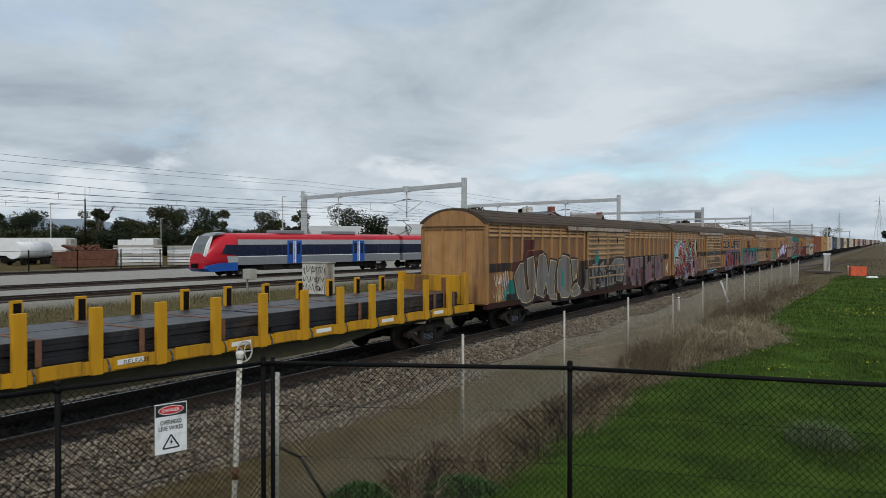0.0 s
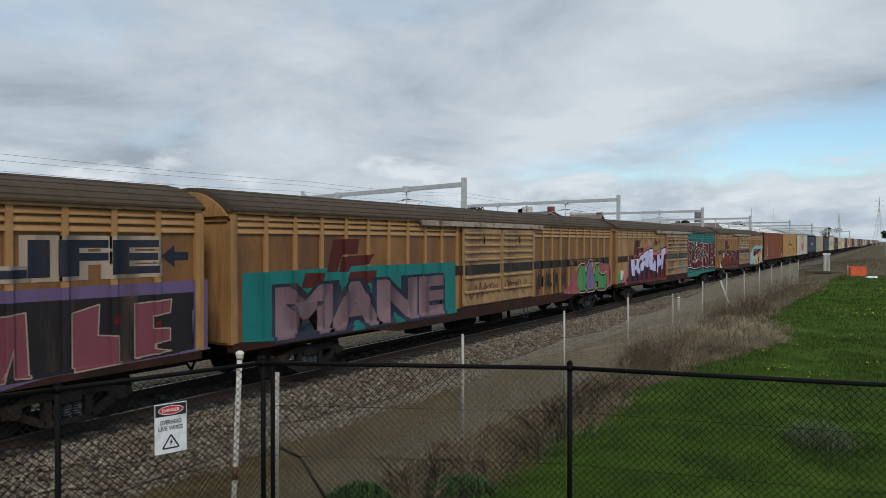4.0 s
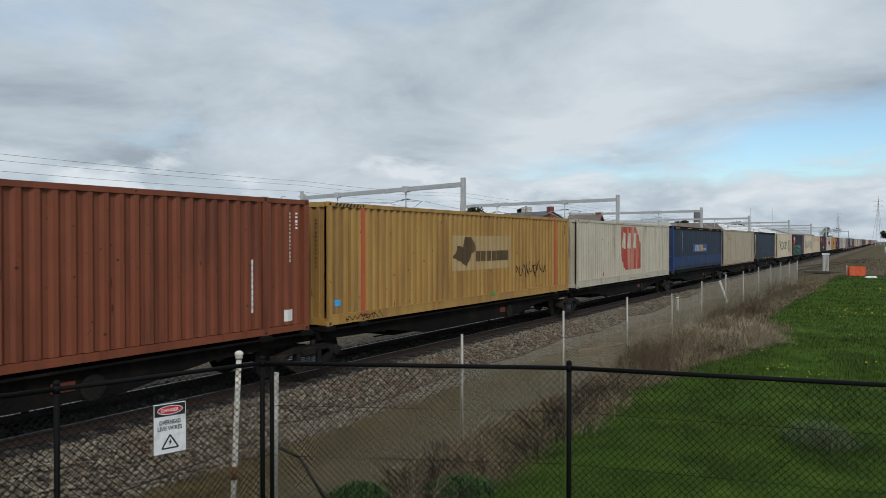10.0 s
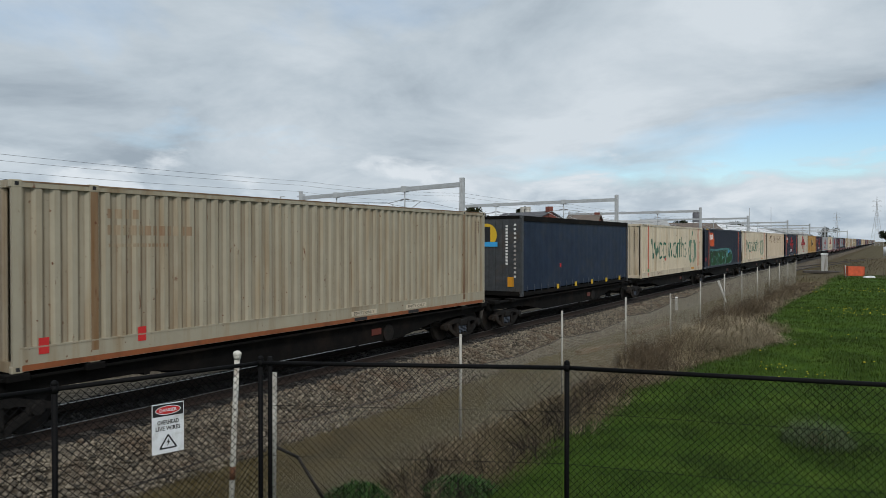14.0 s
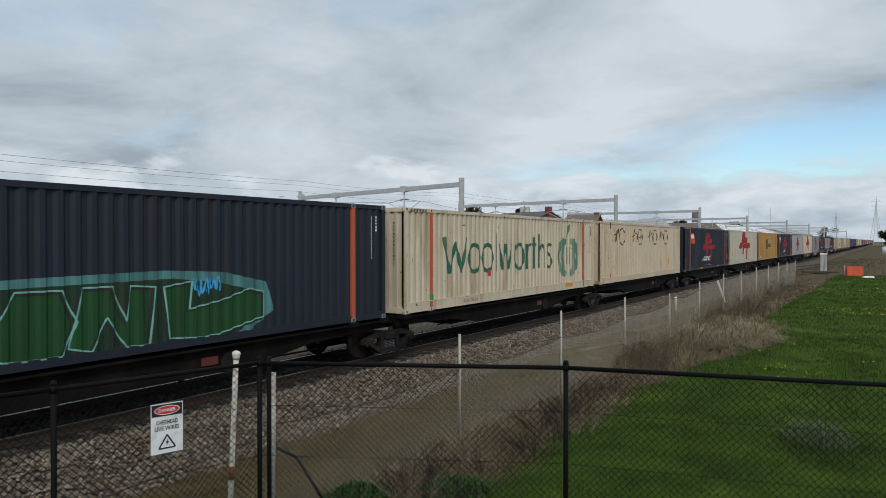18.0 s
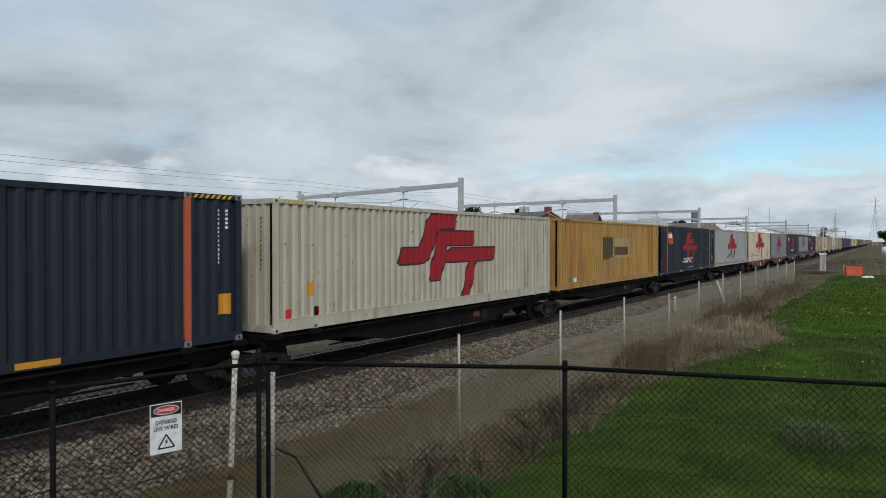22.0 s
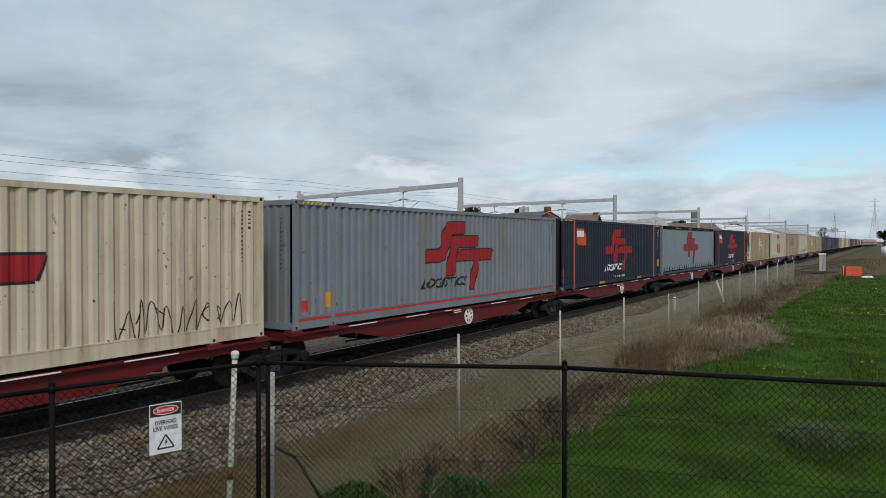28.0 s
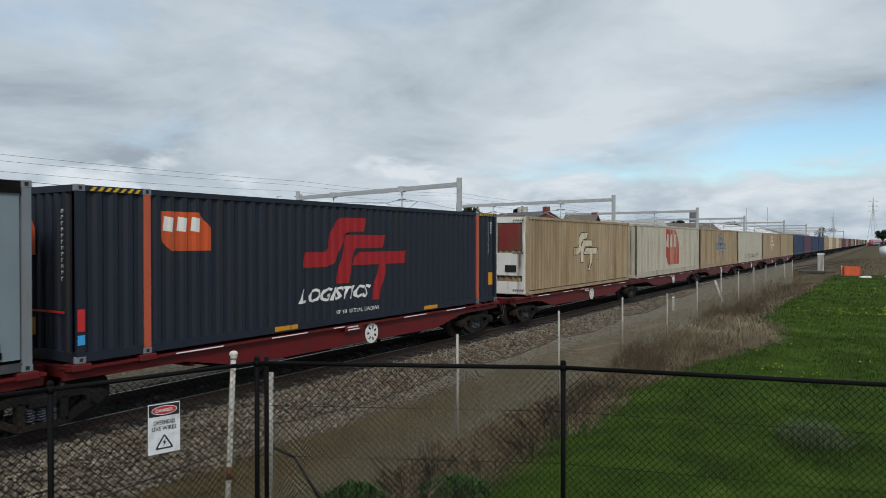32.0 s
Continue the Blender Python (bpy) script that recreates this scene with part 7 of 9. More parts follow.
def ground_material():
    m = bpy.data.materials.new("ground_soil_grass_gravel")
    m.use_nodes = True
    n, l = m.node_tree.nodes, m.node_tree.links
    b = n["Principled BSDF"]
    b.inputs["Roughness"].default_value = 0.95
    b.inputs["Specular IOR Level"].default_value = 0.05
    at = n.new("ShaderNodeVertexColor")
    at.layer_name = "cover"
    sep = n.new("ShaderNodeSeparateColor")
    l.new(at.outputs[0], sep.inputs[0])
    tc = n.new("ShaderNodeTexCoord")

    def nz(scale, det=6, rough=0.6):
        t = n.new("ShaderNodeTexNoise")
        t.inputs["Scale"].default_value, t.inputs["Detail"].default_value, t.inputs["Roughness"].default_value = scale, det, rough
        l.new(tc.outputs["Object"], t.inputs["Vector"])
        return t.outputs[0]

    def rampc(f, stops):
        r = n.new("ShaderNodeValToRGB")
        while len(r.color_ramp.elements) < len(stops):
            r.color_ramp.elements.new(0.5)
        for e, (p, c) in zip(r.color_ramp.elements, stops):
            e.position, e.color = p, (*c, 1)
        l.new(f, r.inputs[0])
        return r.outputs[0]

    def mix(f, a, c):
        x = n.new("ShaderNodeMix")
        x.data_type = "RGBA"
        l.new(f, x.inputs[0])
        l.new(a, x.inputs[6])
        l.new(c, x.inputs[7])
        return x.outputs[2]

    dirt = rampc(nz(1.3), [(0.3, (0.043, 0.032, 0.013)), (0.5, (0.076, 0.057, 0.023)), (0.72, (0.12, 0.095, 0.044))])
    grass = rampc(nz(0.9), [(0.3, (0.020, 0.042, 0.006)), (0.5, (0.042, 0.084, 0.010)), (0.7, (0.075, 0.12, 0.017))])
    vor = n.new("ShaderNodeTexVoronoi")
    vor.inputs["Scale"].default_value = 17
    l.new(tc.outputs["Object"], vor.inputs["Vector"])
    # near gravel is darkened to stand for shaded gaps between the stones
    gravel = rampc(vor.outputs["Color"], [(0.0, (0.035, 0.028, 0.020)), (0.5, (0.10, 0.084, 0.064)), (1.0, (0.22, 0.19, 0.15))])
    pale_gravel = rampc(vor.outputs["Color"], [(0.0, (0.15, 0.14, 0.125)), (0.5, (0.27, 0.26, 0.24)), (1.0, (0.42, 0.40, 0.37))])
    gravel = mix(at.outputs["Alpha"], pale_gravel, gravel)
    dry = rampc(nz(2.5), [(0.3, (0.060, 0.048, 0.024)), (0.6, (0.11, 0.092, 0.047)), (0.8, (0.075, 0.085, 0.028))])
    col = mix(sep.outputs[0], dirt, grass)
    col = mix(sep.outputs[2], col, dry)
    col = mix(sep.outputs[1], col, gravel)
    l.new(col, b.inputs["Base Color"])
    bp = n.new("ShaderNodeBump")
    bp.inputs["Strength"].default_value, bp.inputs["Distance"].default_value = 0.7, 0.04
    l.new(nz(22, 5, 0.7), bp.inputs["Height"])
    l.new(bp.outputs[0], b.inputs["Normal"])
    return m


M_GROUND = ground_material()


def build_ground():
    xs = list(np.concatenate([np.array([-3000, -1500, -700, -350, -200, -130]), np.arange(-100, -34, 6.0), np.arange(-34, -16, 2.0), np.arange(-16, 4, 0.25),
                              np.arange(4, 30, 1.0), np.array([32, 40, 60, 100, 200, 500, 1200, 3000])]))
    ys = list(np.concatenate([np.array([-2500, -800, -300, -100, -40]), np.arange(-20, 2, 2.0), np.arange(2, 45, 0.4), np.arange(45, 110, 2.0),
                              np.array([112, 120, 135, 150, 180, 220, 300, 450, 700, 1200, 2500, 4500])]))
    verts, cols = [], []
    for y in ys:
        for x in xs:
            verts.append((x, y, ground_z(x, y) if -400 < x < 400 and y < 500 else (-0.02 if x > -100 else -0.24)))
            ge = grass_edge(y)
            green = smooth(ge - 0.35, ge + 0.35, x) * (1 - 0.9 * smooth(68, 78, y + 0.3 * x))
            stone = smooth(-9.0, -9.5, x) * smooth(-19.0, -17.6, x)
            stone = max(stone, smooth(-35.0, -37.0, x) * smooth(-78, -74, x))
            stone = max(stone, 0.35 * smooth(66, 76, y) * smooth(6, 0, x) * smooth(-14, -10, x))
            wild_ = smooth(-17.6, -18.8, x) * smooth(-37, -35, x)
            wild_ = max(wild_, smooth(-8.2, -6.6, x) * smooth(ge + 0.2, ge - 0.4, x))
            wild_ = max(wild_, smooth(66, 76, y) * smooth(-8, 0, x) * 0.8)
            cols.append((green, stone, wild_, smooth(-34.0, -30.0, x)))
    nx = len(xs)
    faces = [(j * nx + i, j * nx + i + 1, (j + 1) * nx + i + 1, (j + 1) * nx + i) for j in range(len(ys) - 1) for i in range(nx - 1)]
    me = quick_mesh("ground", verts, faces, M_GROUND)
    lay = me.color_attributes.new("cover", "FLOAT_COLOR", "POINT")
    lay.data.foreach_set("color", np.array(cols, dtype=np.float32).ravel())
    for p in me.polygons:
        p.use_smooth = True
    return tagged(new("ground", me), "open railway land of dirt, gravel and green grass", "ground", kind="structure")


build_ground()


# ---- the freight track ----
M_RAIL = mat("rail_rust", (0.035, 0.022, 0.016), 0.7, 0.3, 0.25, 5.0, 0.1, 40)
M_RAILTOP = mat("rail_head_polished", (0.30, 0.29, 0.28), 0.38, 1.0, 0.2, 9.0)
M_SLEEPER = mat("concrete_sleeper", (0.075, 0.065, 0.055), 0.9, 0, 0.2, 5.0, 0.2, 40, (0.03, 0.024, 0.02), 0.4, rand=0.25)
RAIL_PROFILE = [(-0.065, -0.165), (0.065, -0.165), (0.065, -0.15), (0.01, -0.13), (0.01, -0.045), (0.036, -0.035), (0.036, -0.003), (-0.036, -0.003), (-0.036, -0.035), (-0.01, -0.045), (-0.01, -0.13), (-0.065, -0.15)]


def track_line(name, cx, y0, y1, label, turn=0.0):
    """Two rails with bright heads; the origin lies at (cx, 0)."""
    t = thing(name, pose(cx, 0, 0, 0, 0, turn), label, "railway track", kind="structure")
    for s in (-1, 1):
        r = part("rail", prism(bmesh.new(), [(s * 0.7525 + a, b) for a, b in RAIL_PROFILE], y0, y1, "y"), M_RAIL, t)
        part("rail_head", boxes((s * 0.7525 - 0.022, y0, -0.0035, s * 0.7525 + 0.022, y1, 0.0)), M_RAILTOP, t)
    return t


freight = track_line("track_1", TRAIN_X, -80, 900, "freight track of worn steel rails on concrete sleepers")


def sleeper_mesh():
    bm = bmesh.new()
    prism(bm, [(-1.25, -0.33), (1.25, -0.33), (1.25, -0.17), (0.5, -0.17), (0.3, -0.2), (-0.3, -0.2), (-0.5, -0.17), (-1.25, -0.17)], -0.12, 0.12, "y")
    return bm


ME_SLEEPER = shared("sleeper", sleeper_mesh)
for k in range(150):
    o = part("sleeper", ME_SLEEPER, M_SLEEPER, freight)
    o.location = (0, -4 + 0.61 * k, 0)


def scatter_mesh(name, pts, sizes, material, seed, squash=0.7):
    """Many small irregular stones as one mesh."""
    rng = np.random.default_rng(seed)
    base = np.array([(1, 0, 0), (-1, 0, 0), (0, 1, 0), (0, -1, 0), (0, 0, 1), (0, 0, -1)], dtype=float)
    tri = np.array([(0, 2, 4), (2, 1, 4), (1, 3, 4), (3, 0, 4), (2, 0, 5), (1, 2, 5), (3, 1, 5), (0, 3, 5)])
    n = len(pts)
    v = base[None] * rng.uniform(0.65, 1.25, (n, 6, 1)) + rng.uniform(-0.25, 0.25, (n, 6, 3))
    a = rng.uniform(0, 2 * np.pi, n)
    tl = rng.uniform(-0.6, 0.6, n)
    ca, sa, ct, st = np.cos(a), np.sin(a), np.cos(tl), np.sin(tl)
    x, y, z = v[..., 0], v[..., 1], v[..., 2] * squash
    y, z = y * ct[:, None] - z * st[:, None], y * st[:, None] + z * ct[:, None]
    x, y = x * ca[:, None] - y * sa[:, None], x * sa[:, None] + y * ca[:, None]
    out = np.stack([x, y, z], -1) * np.array(sizes)[:, None, None] + np.array(pts)[:, None, :]
    faces = (tri[None] + (np.arange(n) * 6)[:, None, None]).reshape(-1, 3)
    me = bpy.data.meshes.new(name)
    me.vertices.add(n * 6)
    me.vertices.foreach_set("co", out.reshape(-1))
    me.loops.add(len(faces) * 3)
    me.loops.foreach_set("vertex_index", faces.reshape(-1))
    me.polygons.add(len(faces))
    me.polygons.foreach_set("loop_start", np.arange(len(faces)) * 3)
    me.polygons.foreach_set("loop_total", np.full(len(faces), 3))
    me.update()
    me.validate()
    me.materials.append(material)
    return me


M_STONE = mat("ballast_stone", (0.30, 0.255, 0.19), 0.9, 0, 0.25, 9.0, 0.2, 60, (0.12, 0.08, 0.05), 0.4, island=0.85)


# black bed and stones: oil, plus the train's shade put into the colour
M_OILSHADE = mat("oil_and_shade_stone", (0.026, 0.022, 0.018), 0.8, 0, 0.3, 9.0, 0.2, 60, island=0.6)
part("oily_bed", boxes((-1.65, -80, -0.3, 1.45, 500, -0.186)), mat("oil_and_shade_black", (0.014, 0.012, 0.010), 0.9, 0, 0.35, 3.0, 0.5, 25), freight)


def build_ballast():
    rng = np.random.default_rng(4)
    pts, sizes = [], []
    for y0, y1, dens, smin, smax in ((1.0, 16.0, 300, 0.024, 0.058), (16.0, 34.0, 230, 0.028, 0.058), (34.0, 70.0, 130, 0.035, 0.062)):
        n = int((y1 - y0) * 3.0 * dens)
        x = rng.uniform(-10.95, -9.0, n)
        y = rng.uniform(y0, y1, n)
        keep = rng.random(n) < np.clip((-9.0 - x) / 0.7 + 0.05, 0, 1)
        for a, b in zip(x[keep], y[keep]):
            s = rng.uniform(smin, smax)
            pts.append((a, b, ground_z(a, b) + s * rng.uniform(0.1, 0.9)))
            sizes.append(s)
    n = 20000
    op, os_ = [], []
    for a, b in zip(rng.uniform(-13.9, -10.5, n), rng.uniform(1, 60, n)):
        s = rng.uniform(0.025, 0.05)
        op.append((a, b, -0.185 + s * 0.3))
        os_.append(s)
    tagged(new("oily_ballast_stones", scatter_mesh("oily_ballast_stones", op, os_, M_OILSHADE, 19)), "ballast stones between and beside the rails, blackened by oil and painted shade", "ballast", kind="stuff")
    return tagged(new("ballast_stones", scatter_mesh("ballast_stones", pts, sizes, M_STONE, 9)), "loose grey-brown ballast stones along the freight track", "ballast", kind="stuff")


build_ballast()


# ---- blades: grass, weeds, flowers ----
def blades_mesh(name, pts, heights, widths, lean, material, seed, curl=0.5):
    """Narrow bent blades of two faces each, as one mesh."""
    rng = np.random.default_rng(seed)
    n = len(pts)
    p = np.array(pts)
    h, w, ln = np.array(heights), np.array(widths), np.array(lean)
    a = rng.uniform(0, 2 * np.pi, n)
    d = np.stack([np.cos(a), np.sin(a), np.zeros(n)], -1)
    s = np.stack([-np.sin(a), np.cos(a), np.zeros(n)], -1)
    up = np.array([0, 0, 1.0])
    mid = p + up * (h * 0.55)[:, None] + d * (h * ln * 0.35)[:, None]
    tip = p + up * (h * (1 - 0.3 * ln))[:, None] + d * (h * ln)[:, None]
    v = np.stack([p - s * w[:, None], p + s * w[:, None], mid + s * (w * 0.75)[:, None], mid - s * (w * 0.75)[:, None], tip], 1)
    idx = np.arange(n)[:, None] * 5
    quads = idx + np.array([0, 1, 2, 3])
    tris = idx + np.array([3, 2, 4])
    me = bpy.data.meshes.new(name)
    me.vertices.add(n * 5)
    me.vertices.foreach_set("co", v.reshape(-1))
    me.loops.add(n * 7)
    me.loops.foreach_set("vertex_index", np.concatenate([quads, tris], 1).reshape(-1))
    me.polygons.add(n * 2)
    st = np.stack([np.arange(n) * 7, np.arange(n) * 7 + 4], 1).reshape(-1)
    me.polygons.foreach_set("loop_start", st)
    me.polygons.foreach_set("loop_total", np.tile([4, 3], n))
    me.update()
    me.validate()
    me.materials.append(material)
    return me


M_GRASS = mat("grass_blade", (0.064, 0.117, 0.011), 0.75, 0, 0.5, 0.7, island=0.38, spec=0.25)
M_STRAW = mat("dry_straw", (0.42, 0.345, 0.225), 0.9, 0, 0.25, 0.7, island=0.6, spec=0.2)
M_WEED = mat("dead_brown_weed", (0.175, 0.13, 0.082), 0.9, 0, 0.3, 0.9, island=0.6, spec=0.2)
M_VERGE = mat("olive_verge_grass", (0.105, 0.105, 0.042), 0.9, 0, 0.45, 0.35, island=0.5, spec=0.15)
M_SAGE = mat("grey_sage_leaf", (0.115, 0.155, 0.075), 0.85, 0, 0.25, 3.0, island=0.4, spec=0.2)
M_HERB = mat("dark_herb_leaf", (0.050, 0.115, 0.026), 0.8, 0, 0.3, 3.0, island=0.5, spec=0.2)
M_FLOWER = mat("yellow_petal", (0.75, 0.60, 0.02), 0.7, 0, 0.1, 5.0)


def clumpy(x, y, s=0.5, seed=0.0):
    return 0.5 + 0.5 * noise.noise(Vector((x * s, y * s, seed)))


def build_grass():
    rng = np.random.default_rng(12)
    pts, h, w, ln = [], [], [], []
    for y0, y1, x0, x1, dens, hh, ww in ((4.5, 14, -5.2, 6, 1700, 0.070, 0.0038), (14, 26, -5.2, 12, 620, 0.08, 0.0065), (26, 45, -6, 20, 200, 0.09, 0.011), (45, 80, -8, 26, 60, 0.10, 0.02)):
        n = int((y1 - y0) * (x1 - x0) * dens)
        xs, ys = rng.uniform(x0, x1, n), rng.uniform(y0, y1, n)
        for x, y in zip(xs, ys):
            if x < grass_edge(y) - 0.25 + 0.5 * rng.random() or x > 0.62 * y + 1.5 or y + 0.3 * x > 74:
                continue
            c = clumpy(x, y, 0.8, 2.0)
            if rng.random() > 0.35 + 0.9 * c:
                continue
            pts.append((x, y, ground_z(x, y) - 0.01))
            h.append(hh * rng.uniform(0.5, 1.3) * (0.55 + 0.9 * c))
            w.append(ww * rng.uniform(0.7, 1.3))
            ln.append(rng.uniform(0.15, 0.9))
    return tagged(new("grass", blades_mesh("grass", pts, h, w, ln, M_GRASS, 3)), "short lush green grass of the field", "grass", kind="stuff")


def build_weeds():
    rng = np.random.default_rng(21)
    dry, brown = ([], [], [], []), ([], [], [], [])
    n = 85000
    for i in range(n):
        y = 5.0 + 58 * rng.random() ** 1.25
        # thickest along the old fence, with heaps of dead growth about y = 19 to 32
        heap = math.exp(-((y - 25) / 7.0) ** 2)
        x = -6.1 + rng.normal(0.55, 0.75 + 0.75 * heap) + (0.5 * heap)
        if x < -8.3 or x > grass_edge(y) + 0.25:
            continue
        c = clumpy(x, y, 0.9, 5.0)
        if rng.random() > 0.12 + 1.2 * c * c:
            continue
        tall = (0.10 + 0.24 * c + 0.16 * heap * c) * (0.55 if x < -6.3 else 1.0) * rng.uniform(0.5, 1.3)
        tgt = dry if rng.random() < (0.12 if y < 16 and x > -5.6 else 0.38) else brown
        tgt[0].append((x, y, ground_z(x, y) - 0.02))
        tgt[1].append(tall)
        tgt[2].append((0.0032 if y < 16 else 0.0045 if y < 30 else 0.008) * rng.uniform(0.6, 1.4))
        tgt[3].append(rng.uniform(0.3, 2.0 if y < 15 else 3.0))
    tagged(new("dry_grass", blades_mesh("dry_grass", *dry, M_STRAW, 5)), "pale dry grass along the old wire fence", "dry grass", kind="stuff")
    tagged(new("dead_weeds", blades_mesh("dead_weeds", *brown, M_WEED, 6)), "tangled brown dead weeds along the old wire fence", "weeds", kind="stuff")
    # rough ground beside the far line
    far_rows = ([], [], [], [])
    for i in range(18000):
        x, y = rng.uniform(-9, 45), rng.uniform(66, 150)
        c = clumpy(x, y, 0.18, 11.0)
        if rng.random() > 0.1 + 1.1 * c or (x < -6.5 and y > 70) or x > 0.75 * y - 20:
            continue
        far_rows[0].append((x, y, ground_z(x, y) - 0.02))
        far_rows[1].append((0.12 + 0.45 * c) * rng.uniform(0.5, 1.3))
        far_rows[2].append(0.016 * rng.uniform(0.6, 1.4))
        far_rows[3].append(rng.uniform(0.2, 1.2))
    tagged(new("rough_grass", blades_mesh("rough_grass", *far_rows, M_WEED, 26)), "rough brown grass on the dirt beside the far line", "dry grass", kind="stuff")
    # the verge between the freight line and the electrified tracks
    rows = ([], [], [], [])
    for i in range(36000):
        x, y = rng.uniform(-35, -18.2), rng.uniform(6, 60)
        c = clumpy(x, y, 0.3, 8.0)
        if rng.random() > 0.2 + c:
            continue
        rows[0].append((x, y, ground_z(x, y) - 0.02))
        rows[1].append((0.12 + 0.28 * c) * rng.uniform(0.5, 1.3))
        rows[2].append(0.010 * rng.uniform(0.6, 1.4))
        rows[3].append(rng.uniform(0.1, 0.8))
    tagged(new("verge_weeds", blades_mesh("verge_weeds", *rows, M_VERGE, 16)), "brown and olive weeds on the verge between tracks", "weeds", kind="stuff")


def build_flowers():
    rng = np.random.default_rng(33)
    pts, sizes = [], []
    for cx, cy, r, n in ((-1.9, 18.1, 0.4, 18), (-0.6, 35, 1.3, 60), (0.8, 36.5, 1.2, 50), (-2.6, 50, 1.6, 25), (2.5, 50, 3.0, 70), (-0.76, 12.2, 0.18, 6), (-1.3, 20, 1.5, 8), (1.5, 27, 2.0, 14)):
        for i in range(n):
            x, y = rng.normal(cx, r), rng.normal(cy, r)
            pts.append((x, y, ground_z(x, y) + rng.uniform(0.08, 0.16)))
            sizes.append(rng.uniform(0.014, 0.026) * (1 if y < 20 else 1.5))
    tagged(new("yellow_flowers", scatter_mesh("yellow_flowers", pts, sizes, M_FLOWER, 2, 0.5)), "small yellow daisies scattered in the green field", "flowers", kind="stuff")


build_grass()
build_weeds()
build_flowers()


def leafy_bush(name, cx, cy, r, h, material, n, seed, label, lw=0.012, lh=0.09, droop=(0.3, 1.2)):
    rng = np.random.default_rng(seed)
    b = thing(name, pose(cx, cy, ground_z(cx, cy)), label, "bush")
    st = bmesh.new()
    for i in range(14):
        a, q = rng.uniform(0, 6.28), rng.uniform(0.2, 0.9) * r
        cyl(st, (0, 0, -0.03), (q * math.cos(a), q * math.sin(a), h * rng.uniform(0.4, 0.9)), 0.008, 0.004, 5)
    part("stem", st, M_WEED, b)
    pts, hs, ws, ln = [], [], [], []
    for i in range(n):
        a, q = rng.uniform(0, 6.28), r * math.sqrt(rng.random())
        z = h * (1 - (q / r) ** 2) * rng.uniform(0.15, 1.0)
        pts.append((q * math.cos(a), q * math.sin(a), z))
        hs.append(lh * rng.uniform(0.6, 1.4))
        ws.append(lw * rng.uniform(0.7, 1.3))
        ln.append(rng.uniform(*droop))
    part("foliage", blades_mesh("foliage", pts, hs, ws, ln, material, seed), None, b)
    return b


leafy_bush("sage_bush", -0.85, 12.0, 0.50, 0.30, M_SAGE, 900, 5, "low grey-green sage bush in the field", 0.0032, 0.22)
leafy_bush("green_bush", -5.75, 7.2, 0.45, 0.20, M_HERB, 1100, 7, "small green weed bush at the old fence", 0.010, 0.09)
leafy_bush("green_bush", -4.55, 7.8, 0.50, 0.18, M_HERB, 1100, 8, "small green weed bush at the old fence", 0.010, 0.09)
for k, (x, y, r, h) in enumerate(((-3.6, 23.6, 0.9, 0.55), (-4.3, 24.8, 1.1, 0.7), (-5.0, 23.0, 0.9, 0.6), (-3.9, 22.4, 0.8, 0.45), (-5.5, 30, 0.9, 0.8), (-5.2, 35, 0.9, 0.8), (-5.6, 46, 1.3, 1.0), (-5.4, 52, 1.5, 1.0), (-5.4, 18.6, 0.7, 0.7))):
    leafy_bush("dead_bush", x, y, r, h, M_STRAW if k < 4 else M_WEED, 3400 if k < 4 else 1600, 40 + k, "tangled heap of dry dead weeds beside the fence", 0.0045, 0.24, (1.2, 3.4))


# dead twiggy growth: bare branching stems
M_TWIG = mat("bare_dead_twig", (0.045, 0.036, 0.030), 0.9, 0, 0.3, 2.0, island=0.5, spec=0.15)


def twig_bush(x, y, r, h, n, seed, w=0.004, lean=(0.0, 0.0)):
    rng = np.random.default_rng(seed)
    b = thing("dead_shrub", pose(x, y, ground_z(x, y) - 0.03), "bare twiggy dead weed with dark brown stems", "bush")
    V, F = [], []

    def limb(p, d, length, wd, depth):
        q, prev = np.array(p), None
        steps = 5
        for k in range(steps + 1):
            ww = wd * (1 - 0.75 * k / steps)
            sd = np.cross(d, (0.3, 0.2, 1.0))
            sd = sd / (np.linalg.norm(sd) + 1e-6) * ww
            up = np.cross(sd, d)
            up = up / (np.linalg.norm(up) + 1e-6) * ww
            ring = [len(V), len(V) + 1, len(V) + 2]
            V.extend([tuple(q + sd), tuple(q - 0.5 * sd + 0.87 * up), tuple(q - 0.5 * sd - 0.87 * up)])
            if prev:
                for e in range(3):
                    F.append((prev[e], prev[(e + 1) % 3], ring[(e + 1) % 3], ring[e]))
            prev = ring
            if depth and k >= 1:
                for _ in range(2 if depth > 1 else 1):
                    nd = d + rng.normal(0, 0.55, 3)
                    limb(q, nd / np.linalg.norm(nd), length * rng.uniform(0.25, 0.5), ww * 0.65, depth - 1)
            d = d + rng.normal(0, 0.16, 3) + np.array((0, 0, -0.05))
            d = d / np.linalg.norm(d)
            q = q + d * length / steps
    for i in range(n):
        a = rng.uniform(0, 6.28)
        q = r * 0.45 * math.sqrt(rng.random())
        t = rng.uniform(0.1, 0.75)
        d = np.array((math.cos(a) * t * r / h + lean[0], math.sin(a) * t * r / h + lean[1], 1.0))
        limb((q * math.cos(a), q * math.sin(a), 0), d / np.linalg.norm(d), h * rng.uniform(0.5, 1.15), w, 2 if i % 2 else 1)
    part("brushwood", quick_mesh("brushwood", V, F), (M_STRAW if seed % 6 == 0 else M_TWIG if y < 15 else M_WEED), b)
    return b


